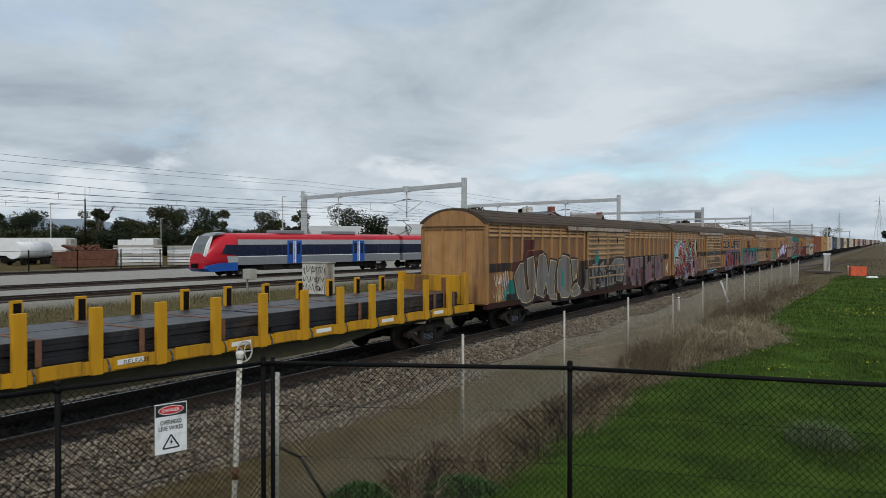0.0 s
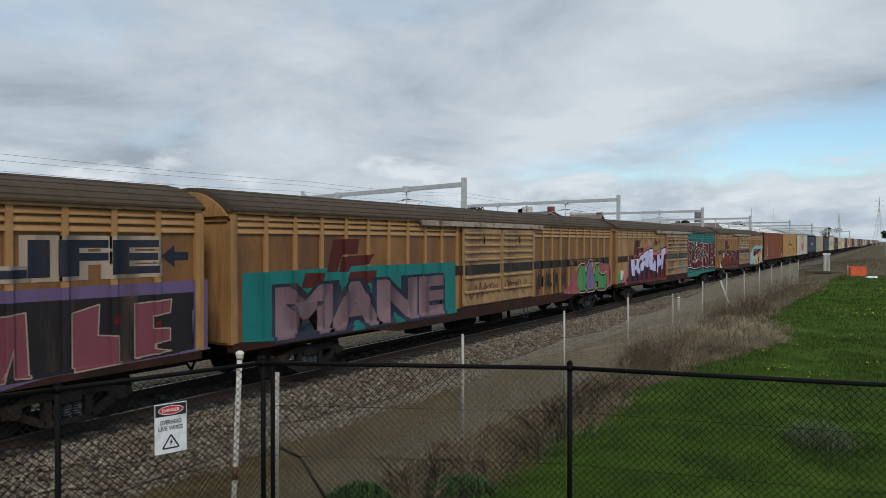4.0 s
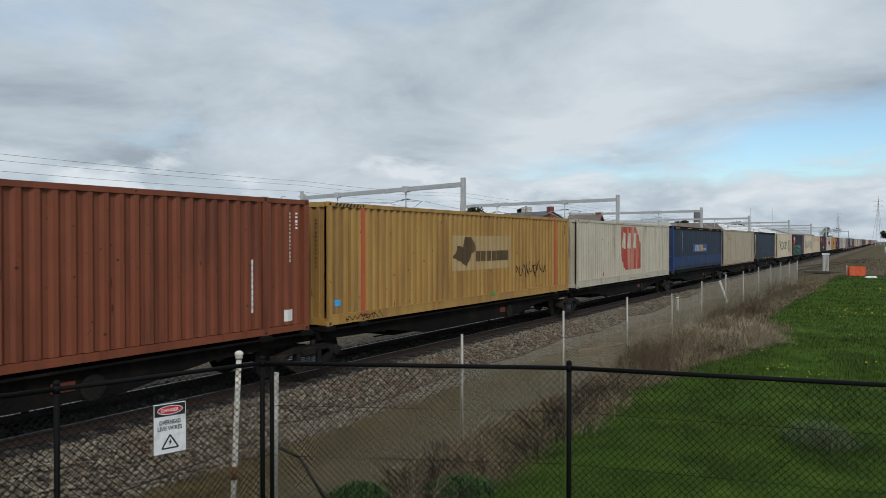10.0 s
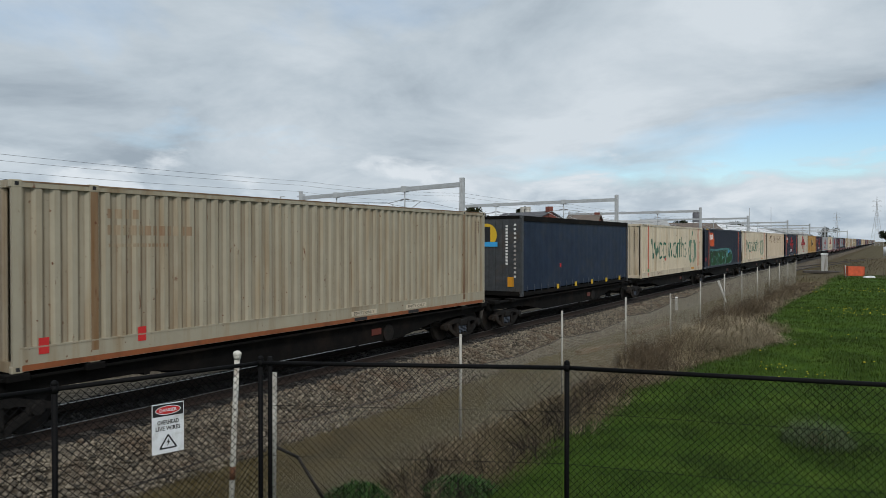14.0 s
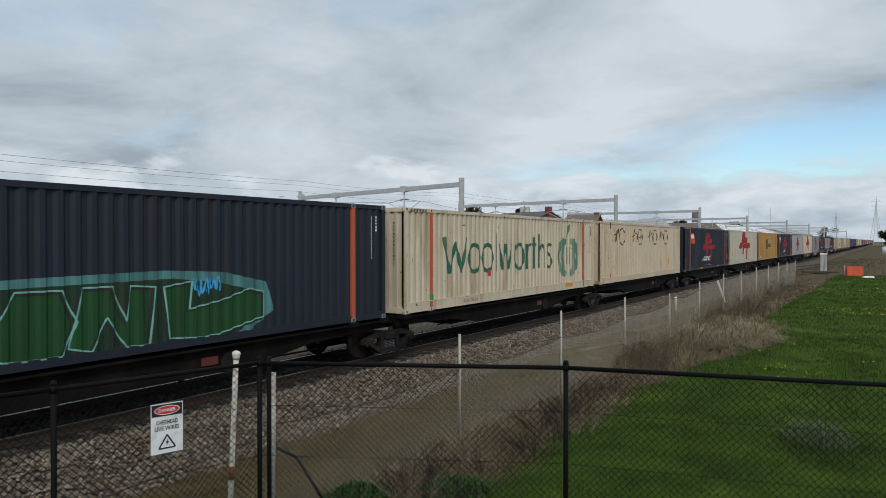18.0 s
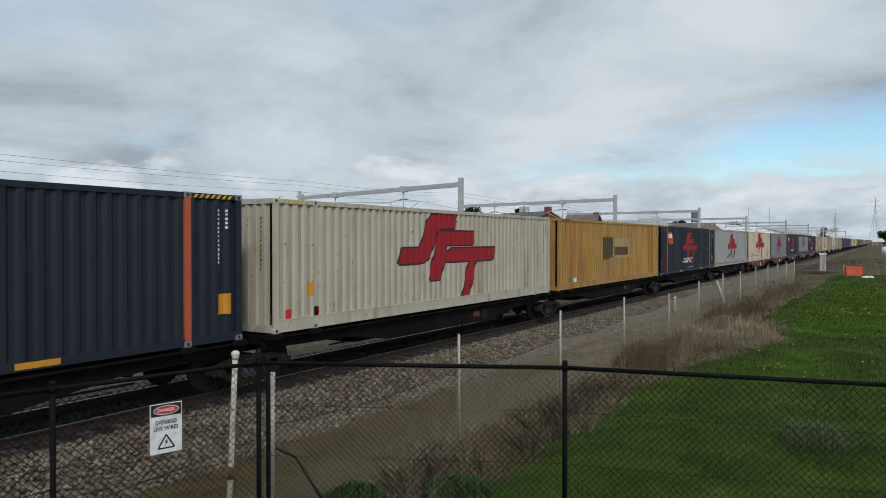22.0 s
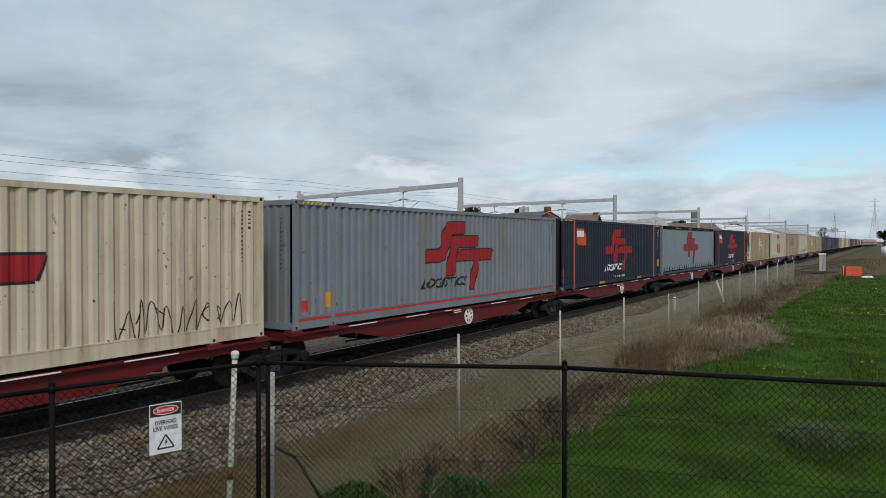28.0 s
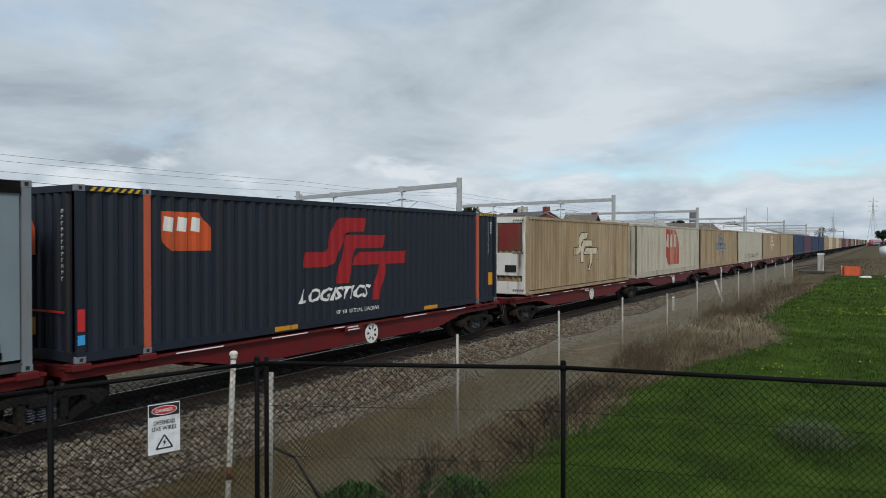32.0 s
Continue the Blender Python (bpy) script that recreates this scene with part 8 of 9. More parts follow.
rb = random.Random(88)
SHRUBS = [(-5.4 + 1.0 * rb.random() + 0.15 * math.sin(q), 6.3 + 0.36 * q, 0.5, 0.4 + 0.35 * rb.random(), 15) for q in range(26)]
SHRUBS += [(-5.7 + 1.2 * rb.random(), 16.0 + 0.6 * q, 0.8, 0.7 + 0.55 * rb.random(), 24) for q in range(20)]
SHRUBS += [(-5.9 + 0.9 * rb.random(), 28.5 + 1.6 * q, 1.0, 0.8 + 0.5 * rb.random(), 18) for q in range(12)]
for k, (x, y, r, h, n) in enumerate(SHRUBS):
    twig_bush(x, y, r, h, n, 70 + k, 0.0046 if y < 15 else 0.0055)
# ---- fences ----
M_FBLACK = mat("black_powder_coat", (0.0045, 0.0045, 0.005), 0.7, 0, 0.15, 8.0, 0.05, 60, spec=0.12)
M_WIREB = mat("black_coated_wire", (0.006, 0.006, 0.007), 0.7, 0, 0.1, 20.0, spec=0.12)
M_GALV = mat("galvanised_steel", (0.40, 0.385, 0.345), 0.6, 0.25, 0.15, 6.0, 0.05, 50, (0.20, 0.18, 0.15), 0.25)
M_WIREG = mat("old_galvanised_wire", (0.36, 0.33, 0.26), 0.7, 0.1, 0.2, 6.0)
M_PIPE = mat("chipped_white_paint", (0.62, 0.60, 0.54), 0.6, 0, 0.12, 6.0, 0.15, 40, (0.16, 0.09, 0.05), 0.35, 5.0)


def chain_link(p0, p1, z0, z1, pitch, r, sag=None):
    """Woven zigzag wires between two points: one mesh of thin three-sided wires."""
    d = Vector((p1[0] - p0[0], p1[1] - p0[1], 0))
    L = d.length
    d /= L
    nrm = Vector((-d.y, d.x, 0))
    cols, rows = int(L / pitch), int((z1 - z0) / (pitch / 2))
    V, F = [], []
    for c in range(cols):
        for turn in (0, 1):
            prev = None
            for k in range(rows + 1):
                side = (k + turn) % 2
                s = min(L, (c + 0.5 * turn + 0.5 * side) * pitch)
                z = z0 + k * pitch / 2
                off = 0.003 if side else -0.003
                f = s / L
                zz = z - (sag(f) * (z - z0) / (z1 - z0) if sag else 0.0)
                cpt = Vector((p0[0], p0[1], 0)) + d * s + nrm * off
                ring = [len(V), len(V) + 1, len(V) + 2]
                V += [(cpt.x + nrm.x * r, cpt.y + nrm.y * r, zz), (cpt.x - (nrm.x * 0.5 - d.x * 0.87) * r, cpt.y - (nrm.y * 0.5 - d.y * 0.87) * r, zz),
                      (cpt.x - (nrm.x * 0.5 + d.x * 0.87) * r, cpt.y - (nrm.y * 0.5 + d.y * 0.87) * r, zz)]
                if prev:
                    for q in range(3):
                        F.append((prev[q], prev[(q + 1) % 3], ring[(q + 1) % 3], ring[q]))
                prev = ring
    return quick_mesh("chain_link_mesh", V, F)


FENCE = [(-6.75, -0.35), (-5.76, 3.27), (-5.27, 5.06), (-2.58, 6.41), (0.33, 7.15), (3.2, 7.9)]
TOP = 1.82
bf = thing("black_fence", Matrix(), "black chain-link fence with round posts and a top rail", "fence")
for k, (x, y) in enumerate(FENCE):
    gz = ground_z(x, y)
    p = part("post", cyl(bmesh.new(), (x, y, gz - 0.1), (x, y, TOP + 0.045), 0.024, n=14), M_FBLACK, bf)
    cap = bmesh.new()
    bmesh.ops.create_uvsphere(cap, u_segments=12, v_segments=6, radius=0.029, matrix=Matrix.Translation((x, y, TOP + 0.045)))
    part("post_cap", cap, M_FBLACK, p)
    part("rail_clamp", cyl(bmesh.new(), (x, y, TOP - 0.03), (x, y, TOP + 0.03), 0.031, n=12), M_FBLACK, p)
p2 = part("gate_post", cyl(bmesh.new(), (-5.2, 5.12, ground_z(-5.2, 5.12)), (-5.2, 5.12, TOP + 0.06), 0.022, n=12), M_FBLACK, bf)
for a, b in zip(FENCE, FENCE[1:]):
    part("top_rail", cyl(bmesh.new(), (*a, TOP), (*b, TOP), 0.021, n=10), M_FBLACK, bf)
    gz = min(ground_z(*a), ground_z(*b))
    part("mesh", chain_link(a, b, gz, TOP - 0.01, 0.066, 0.0042 if a[0] < -5.5 else 0.0036), M_WIREB, bf)
    for z in (TOP - 0.42, TOP - 0.92):
        part("line_wire", cyl(bmesh.new(), (*a, z), (*b, z), 0.0026, n=5), M_WIREB, bf)

# the warning sign wired to the mesh
sx, sy = -5.522, 4.172
dirv = Vector((-5.27 + 5.76, 5.06 - 3.27, 0)).normalized()
ang = math.degrees(math.atan2(dirv.y, dirv.x))
sign = thing("warning_sign", pose(sx + 0.028, sy - 0.02, 1.12, 0, 0, ang), "white warning plate about overhead live wires on the fence", "sign")
M_SIGNW = mat("sign_white", (0.74, 0.76, 0.80), 0.45, 0, 0.1, 5.0, 0.1, 25, (0.45, 0.45, 0.44), 0.35, 8.0)
SW, SH = 0.29, 0.45


def on_sign(name, bm, material, lift, label=""):
    """Shapes drawn in (y, z) turned to lie on the plate, which faces local -y."""
    for v in bm.verts:
        v.co = (v.co.y, -lift, v.co.z)
    bmesh.ops.recalc_face_normals(bm, faces=bm.faces)
    for f in bm.faces:
        if f.normal.y > 0:
            f.normal_flip()
    return part(name, bm, material, sign, label)


part("plate", boxes((-SW / 2, -0.002, 0, SW / 2, 0.0015, SH)), M_SIGNW, sign)
on_sign("black_header", polys(rect(-SW / 2 + 0.006, SH - 0.115, SW / 2 - 0.006, SH - 0.008)), M_DKMARK, 0.0035)
on_sign("red_oval", polys(ring_pts(0, SH - 0.061, 0.108, 0.034, 28)), M_BRIGHT, 0.005)
on_sign("oval_rim", ribbon(bmesh.new(), ring_pts(0, SH - 0.061, 0.112, 0.038, 20), 0.006, True), M_SIGNW, 0.006)
on_sign("lettering", lettering("DANGER", -0.078, SH - 0.076, 0.078, SH - 0.046, 0.02), M_SIGNW, 0.007)
on_sign("lettering", lettering("OVERHEAD", -0.098, SH - 0.19, 0.098, SH - 0.15, 0.025), M_DKMARK, 0.0035)
on_sign("lettering", lettering("LIVE WIRES", -0.112, SH - 0.245, 0.112, SH - 0.205, 0.025), M_DKMARK, 0.0035)
on_sign("warning_triangle", ribbon(ribbon(ribbon(bmesh.new(), [(-0.075, 0.045), (0.075, 0.045)], 0.014), [(0.075, 0.045), (0.0, 0.165)], 0.014), [(0.0, 0.165), (-0.075, 0.045)], 0.014), M_DKMARK, 0.0035)
on_sign("lightning_mark", polys([(0.012, 0.135), (-0.016, 0.094), (0.0, 0.094), (-0.012, 0.06), (0.02, 0.104), (0.004, 0.104)]), M_DKMARK, 0.0035)

# white pipe post that leans a little, behind the black fence
pipe = thing("white_pipe_post", Matrix(), "leaning white pipe post with chipped paint and a domed cap", "post")
pb, pt = Vector((-5.66, 4.99, ground_z(-5.66, 4.99) - 0.05)), Vector((-5.585, 5.045, 1.885))
part("pipe", cyl(bmesh.new(), pb, pt, 0.027, n=16), M_PIPE, pipe)
cap = bmesh.new()
bmesh.ops.create_uvsphere(cap, u_segments=16, v_segments=8, radius=0.044, matrix=Matrix.Translation(pt) @ Matrix.Diagonal((1, 1, 0.8, 1)))
part("cap", cap, M_PIPE, pipe)
part("collar", cyl(bmesh.new(), pt - Vector((0, 0, 0.05)), pt, 0.036, n=16), M_PIPE, pipe)
part("rusty_joint", cyl(bmesh.new(), pb.lerp(pt, 0.43), pb.lerp(pt, 0.49), 0.029, n=16), P_STRAP, pipe)

# old galvanised fence along the line
of = thing("old_wire_fence", Matrix(), "old sagging galvanised chain-link fence on thin posts", "fence")
OFY = [1.4, 6.0, 10.3, 14.7, 19.2, 24.0, 28.4, 33.1, 37.6, 42.5, 47.2, 52.0, 56.7, 62.0]
for k, y in enumerate(OFY):
    gz = ground_z(-6.05, y)
    tp = (1.45, 1.50, 1.47, 1.50, 1.50, 1.30, 1.5, 1.6, 1.55, 1.6, 1.55, 1.6, 1.55, 1.55)[k]
    part("post", cyl(bmesh.new(), (-6.05, y, gz - 0.2), (-6.05 + 0.01 * math.sin(k * 2.1), y + 0.02 * math.sin(k), tp), 0.029 if k == 1 else 0.023, n=10), M_GALV, of)
M_WIRED = mat("rusty_dark_wire", (0.05, 0.04, 0.033), 0.8, 0, 0.2, 6.0)
for k in range(len(OFY) - 1):
    y0, y1 = OFY[k], OFY[k + 1]
    gz = ground_z(-6.05, (y0 + y1) / 2) - 0.05
    top = 1.40 if k >= 6 else (0.80, 0.90, 0.92, 0.92, 1.0, 1.15)[k]
    s = 0.05 if k >= 6 else 0.10
    part("mesh", chain_link((-6.05, y0), (-6.05, y1), gz, top, 0.07 if k < 6 else 0.11, (0.0016, 0.0022, 0.0030, 0.0032, 0.0032, 0.0032)[k] if k < 6 else 0.0030, lambda f: s * math.sin(math.pi * f)), M_WIREG, of)
    lw = tube([(-6.045, y0 + (y1 - y0) * q / 8, top - s * math.sin(math.pi * q / 8) - 0.02 * (q % 3 == 1)) for q in range(9)], 0.008)
    part("line_wire", lw, M_WIRED if k < 6 else M_WIREG, of)
# a bent brace pipe at the white post
part("brace", rods([((-6.05, 6.05, 0.62), (-6.05, 6.41, 0.41), 0.02), ((-6.05, 6.41, 0.41), (-6.05, 6.95, -0.35), 0.02)], 10), mat("dull_brace_steel", (0.06, 0.055, 0.05), 0.85, 0.0, 0.2, 6.0, spec=0.2), of)

for (x, y, hgt, dx, dy, label) in ((-9.3, 38.0, 0.75, 0.0, 0.02, "short white marker post beside the ballast"), (-8.0, 44.5, 1.26, -0.42, -0.26, "leaning white marker post beside the ballast")):
    gz = ground_z(x, y)
    mp = thing("marker_post", Matrix(), label, "post")
    part("post", cyl(bmesh.new(), (x, y, gz - 0.1), (x + dx, y + dy, gz + hgt), 0.06, n=12), M_WHITE, mp)
    part("band", cyl(bmesh.new(), Vector((x, y, gz)).lerp(Vector((x + dx, y + dy, gz + hgt)), 0.72), Vector((x, y, gz)).lerp(Vector((x + dx, y + dy, gz + hgt)), 0.8), 0.057, n=12), M_GALV, mp)
# old timber sleepers lying at the foot of the ballast
for (x0, y0, x1, y1) in ((-8.3, 21.5, -7.6, 24.0), (-8.2, 27.2, -7.8, 31.5)):
    tb = thing("old_timber", Matrix(), "weathered brown timber baulk lying at the ballast foot", "timber")
    d = Vector((x1 - x0, y1 - y0, 0))
    a = math.atan2(d.y, d.x)
    part("baulk", boxes((0, -0.12, -0.05, d.length, 0.12, 0.14), bevel=0.01), mat("weathered_timber", (0.14, 0.085, 0.04), 0.9, 0, 0.3, 4.0, 0.3, 30), tb)
    tb.matrix_basis = Matrix.Translation((x0, y0, ground_z(x0, y0))) @ Matrix.Rotation(a, 4, "Z")
# ---- the electrified lines beyond the freight track ----
track_a = track_line("track_2", -42.2, -60, 260, "outer electrified track on grey ballast", -4)
track_b = track_line("track_3", -53.0, -60, 260, "electrified track used by the railcar", -5)
track_c = track_line("track_4", -72.3, -80, 260, "rusty siding along the yard fence", 0)
for tr in (track_a, track_b, track_c):
    for o in tr.children:
        o.data = o.data.copy()
    part("sleeper_bed", boxes((-1.3, -60, -0.24, 1.3, 260, -0.165)), mat("dark_oily_bed", (0.055, 0.045, 0.035), 0.95, 0, 0.35, 2.0, 0.4, 20), tr)

M_STEELG = mat("gantry_galvanised", (0.47, 0.49, 0.50), 0.55, 0.15, 0.12, 3.0)
M_INSUL = mat("grey_insulator", (0.22, 0.22, 0.23), 0.4)
M_CABLE = mat("dark_cable", (0.03, 0.03, 0.033), 0.6)
PORTALS = [((-30.3, 51.8), (-54.8, 58.9)), ((-26.4, 80.2), (-49.7, 84.5)), ((-25.1, 117.5), (-48.5, 121)), ((-24.7, 160), (-48, 163)), ((-21.5, 200), (-45, 202)),
           ((-20, 243), (-44, 244)), ((-19, 290), (-43, 291)), ((-18, 345), (-42, 345)), ((-17, 410), (-41, 410))]


def gantry(k, a, b):
    g = thing("catenary_gantry", Matrix(), "galvanised steel gantry carrying overhead wires across the tracks", "gantry", "gantries along the electrified line")
    A, B = Vector((*a, 0)), Vector((*b, 0))
    d = (B - A).normalized()
    side = Vector((-d.y, d.x, 0))
    for P, tall in ((A, 8.35), (B, 8.2)):
        bm = bmesh.new()
        for s in (-1, 1):
            q = P + side * 0.16 * s
            box(bm, q.x - 0.05, q.y - 0.05, -0.4, q.x + 0.05, q.y + 0.05, tall)
        for i in range(12):
            z = 0.2 + i * tall / 12.5
            p0, p1 = P + side * 0.16 * (1 if i % 2 else -1), P - side * 0.16 * (1 if i % 2 else -1)
            cyl(bm, (p0.x, p0.y, z), (p1.x, p1.y, z + tall / 13), 0.025, n=5)
        box(bm, P.x - 0.19, P.y - 0.14, -0.4, P.x + 0.19, P.y + 0.14, tall)
        part("mast", bm, M_STEELG, g)
    if k == 0:
        q = B + Vector((-0.9, 0.6, 0))
        part("mast", boxes((q.x - 0.15, q.y - 0.15, -0.4, q.x + 0.15, q.y + 0.15, 8.6)), M_STEELG, g)
        for z in (5.6, 6.2, 7.2, 8.0):
            part("bracket", rods([((q.x - 0.5, q.y, z), (q.x + 0.5, q.y, z), 0.05)]), M_INSUL, g)
    L = (B - A).length
    bm = bmesh.new()
    for P in (A, B):
        for e in (-0.16, 0.16):
            for z in (7.60, 7.98):
                bm.verts.new((P.x + side.x * e, P.y + side.y * e, z))
    bmesh.ops.convex_hull(bm, input=bm.verts)
    part("boom", bm, M_STEELG, g)
    for f in (0.30, 0.74):
        p = A + d * (L * f)
        part("boom_joint", boxes((p.x - 0.28, p.y - 0.25, 7.52, p.x + 0.28, p.y + 0.25, 8.06)), M_STEELG, g)
        part("drop_tube", rods([((p.x, p.y, 7.6), (p.x, p.y, 5.2), 0.06)]), M_STEELG, g)
        for s in (-1, 1):
            e = p + d * 2.3 * s
            arm = part("cantilever", rods([((p.x, p.y, 6.9), (e.x, e.y, 6.6), 0.03), ((p.x, p.y, 5.6), (e.x, e.y, 6.6), 0.03), ((p.x + d.x * s, p.y + d.y * s, 5.9), (e.x, e.y, 5.5), 0.02)], 6), M_STEELG, g)
            part("insulator", rods([((p.x + d.x * 0.15 * s, p.y + d.y * 0.15 * s, 6.88), (p.x + d.x * 0.6 * s, p.y + d.y * 0.6 * s, 6.82), 0.07)]), M_INSUL, arm)
    return g


for k, (a, b) in enumerate(PORTALS):
    gantry(k, a, b)

# overhead wires, span by span
stations = [((-30.3, -45), (-54.8, -40)), ((-30.3, 5), (-54.8, 10))] + PORTALS
wires = thing("overhead_wires", Matrix(), "dark overhead contact and feeder wires along the tracks", "wires")
for f, z, sag in ((0.20, 6.6, 0.9), (0.20, 5.45, 0.05), (0.40, 6.6, 0.9), (0.40, 5.45, 0.05), (0.64, 6.6, 0.9), (0.64, 5.45, 0.05), (0.84, 6.6, 0.9), (0.84, 5.45, 0.05),
                  (0.97, 9.55, 0.3), (1.03, 9.25, 0.3), (1.05, 8.6, 0.4)):
    pts = []
    for (a, b), (c, e) in zip(stations, stations[1:]):
        p0, p1 = Vector((*a, 0)).lerp(Vector((*b, 0)), f), Vector((*c, 0)).lerp(Vector((*e, 0)), f)
        for i in range(8):
            t = i / 8
            p = p0.lerp(p1, t)
            pts.append(Vector((p.x, p.y, z - sag * 4 * t * (1 - t))))
    part("wire", tube(pts, 0.014, 4), M_CABLE, wires)
for f, z0, z1 in ((0.20, 6.6, 5.45), (0.40, 6.6, 5.45), (0.64, 6.6, 5.45), (0.84, 6.6, 5.45)):
    bm = bmesh.new()
    for (a, b), (c, e) in zip(stations[1:5], stations[2:6]):
        for i in range(1, 6):
            t = i / 6
            p = Vector((*a, 0)).lerp(Vector((*b, 0)), f).lerp(Vector((*c, 0)).lerp(Vector((*e, 0)), f), t)
            cyl(bm, (p.x, p.y, z0 - 3.6 * t * (1 - t)), (p.x, p.y, z1), 0.008, n=4, caps=False)
    part("dropper", bm, M_CABLE, wires)

# ---- the electric railcar ----
E_RED = paint("railcar_red", (0.48, 0.015, 0.03), 0.1, (0.2, 0.03, 0.03), 0.3)
E_SILVER = mat("railcar_silver", (0.42, 0.44, 0.46), 0.35, 0.4, 0.06, 2.0)
E_GREY = mat("railcar_grey", (0.22, 0.235, 0.255), 0.35, 0.3, 0.06, 2.0)
E_BLUE = paint("railcar_blue", (0.012, 0.075, 0.32), 0.1, rough=0.35)
E_NAVY = paint("railcar_navy", (0.010, 0.022, 0.085), 0.1, rough=0.3)
E_GLASS = mat("railcar_glass", (0.012, 0.02, 0.045), 0.08, 0.0, 0.1, 2.0, spec=0.8)
E_WIND = mat("railcar_windscreen", (0.10, 0.115, 0.12), 0.12, 0.0, 0.15, 2.0, spec=0.6)
E_WHITE = paint("railcar_white", (0.78, 0.78, 0.78), 0.05, rough=0.3)
EMU_L, EW = 24.6, 1.42
emu = []


def emu_pose(d):
    """d metres along the line from a point abreast of the camera's view."""
    a = radians(5.0)
    return Matrix.Translation((-53.0 + math.sin(a) * (d + 5.5), math.cos(a) * (d + 5.5), 0)) @ Matrix.Rotation(-a, 4, "Z")


def railcar(d, nose):
    c = thing("railcar", emu_pose(d), "red, silver and blue electric railcar with dark window band", "train", "cars of the electric train")
    emu.append((c, d))
    y0 = 3.1 if nose else 0.15
    prof = [(-EW, 0.95), (EW, 0.95), (EW + 0.02, 1.9), (EW, 3.05), (EW - 0.1, 3.35), (EW - 0.1, 0.95)]
    part("lower_side", boxes((-EW, y0, 0.95, EW, EMU_L, 1.72)), E_GREY, c)
    part("upper_side", boxes((-EW, y0, 2.72, EW, EMU_L, 3.18)), E_SILVER, c)
    part("window_band", boxes((-EW + 0.02, y0, 1.72, EW - 0.02, EMU_L, 2.72)), E_GLASS, c)
    bm = bmesh.new()
    prism(bm, [(-EW, 3.18), (EW, 3.18), (EW - 0.05, 3.42), (EW - 0.28, 3.62), (0.5, 3.75), (-0.5, 3.75), (-EW + 0.28, 3.62), (-EW + 0.05, 3.42)], y0, EMU_L, "y")
    part("roof", bm, E_RED, c)
    part("white_line", boxes((EW, y0, 1.66, EW + 0.006, EMU_L, 1.72)), E_WHITE, c)
    part("underframe", boxes((-1.2, 4, 0.45, 1.2, EMU_L - 4.2, 0.95)), M_BLACK, c)
    for k, y in enumerate((6.2, 7.9, 9.9, 11.9, 13.9, 19.0, 21.0, 22.8)):
        part("window_post", boxes((EW - 0.03, y, 1.74, EW + 0.004, y + 0.12, 2.70)), E_NAVY, c)
    for y in (8.6, 17.2):
        dr = part("door", boxes((EW - 0.04, y, 0.97, EW + 0.015, y + 1.75, 3.1), bevel=0.01), E_BLUE, c, "blue sliding doors with white edges")
        for q in (0.72, 0.95):
            part("door_stripe", boxes((EW + 0.016, y + q, 1.0, EW + 0.022, y + q + 0.10, 3.05)), E_WHITE, dr)
        for q in (0.2, 1.15):
            part("door_glass", boxes((EW + 0.016, y + q, 1.8, EW + 0.020, y + q + 0.42, 2.85)), E_GLASS, dr)
    bogie(c, 3.6 if nose else 2.6)
    bogie(c, EMU_L - 2.8)
    for k, y in enumerate((6.0, 9.0, 12.5)):
        part("equipment_box", boxes((0.6, y, 0.42, 1.25, y + 2.2, 0.94), bevel=0.03), M_BOGIE, c)
    for y in (8.0, 15.0):
        part("roof_unit", boxes((-0.9, y, 3.7, 0.9, y + 3.2, 4.05), bevel=0.06), E_GREY, c)
    if nose:
        # a raked, rounded cab: rings that shrink towards the front
        bm = bmesh.new()
        prev = None
        for i in range(8):
            t = i / 7
            y = 3.1 - 3.1 * t
            top = 3.72 - 1.75 * t ** 2.2
            w = EW * (1 - 0.30 * t ** 2)
            bot = 0.95 - 0.25 * min(1, 3 * t)
            ring = [bm.verts.new(p) for p in ((-w, y, bot), (w, y, bot), (w, y, bot + 0.65 * (top - bot)), (w * 0.9, y, top - 0.2), (w * 0.45, y, top), (-w * 0.45, y, top), (-w * 0.9, y, top - 0.2), (-w, y, bot + 0.65 * (top - bot)))]
            if prev:
                for q in range(8):
                    f = bm.faces.new((prev[q], ring[q], ring[(q + 1) % 8], prev[(q + 1) % 8]))
                    f.smooth = True
            prev = ring
        bm.faces.new(prev)
        bmesh.ops.recalc_face_normals(bm, faces=bm.faces)
        cab = part("cab", bm, E_RED, c, "rounded red cab front")
        bm = bmesh.new()
        pts = [(0.45, 2.55), (0.95, 3.42), (1.6, 3.66), (2.3, 3.74), (2.3, 3.80), (1.5, 3.73), (0.85, 3.48), (0.35, 2.6)]
        prism(bm, pts, -0.85, 0.85)
        part("windscreen", bm, E_WIND, cab)
        part("front_glass", prism(bmesh.new(), [(0.0, 1.85), (0.25, 1.8), (0.85, 3.35), (0.75, 3.45), (0.3, 2.75)], -0.84, 0.84), E_WIND, cab)
        for s in (-1, 1):
            part("white_brow", prism(bmesh.new(), [(0.0, 1.75), (0.25, 1.72), (0.85, 3.35), (0.75, 3.45), (0.3, 2.75)], *sorted((s * 0.85, s * 1.0))), E_WHITE, cab)
        part("side_glass", prism(bmesh.new(), [(1.5, 2.0), (3.1, 1.75), (3.1, 2.72), (1.9, 2.72)], EW - 0.12, EW + 0.012), E_GLASS, cab)
        part("cab_skirt", prism(bmesh.new(), [(0.0, 0.70), (0.05, 0.95), (1.2, 1.15), (2.6, 1.2), (3.1, 1.5), (3.1, 0.5), (0.3, 0.45)], -EW * 0.86, EW + 0.004), E_BLUE, cab)
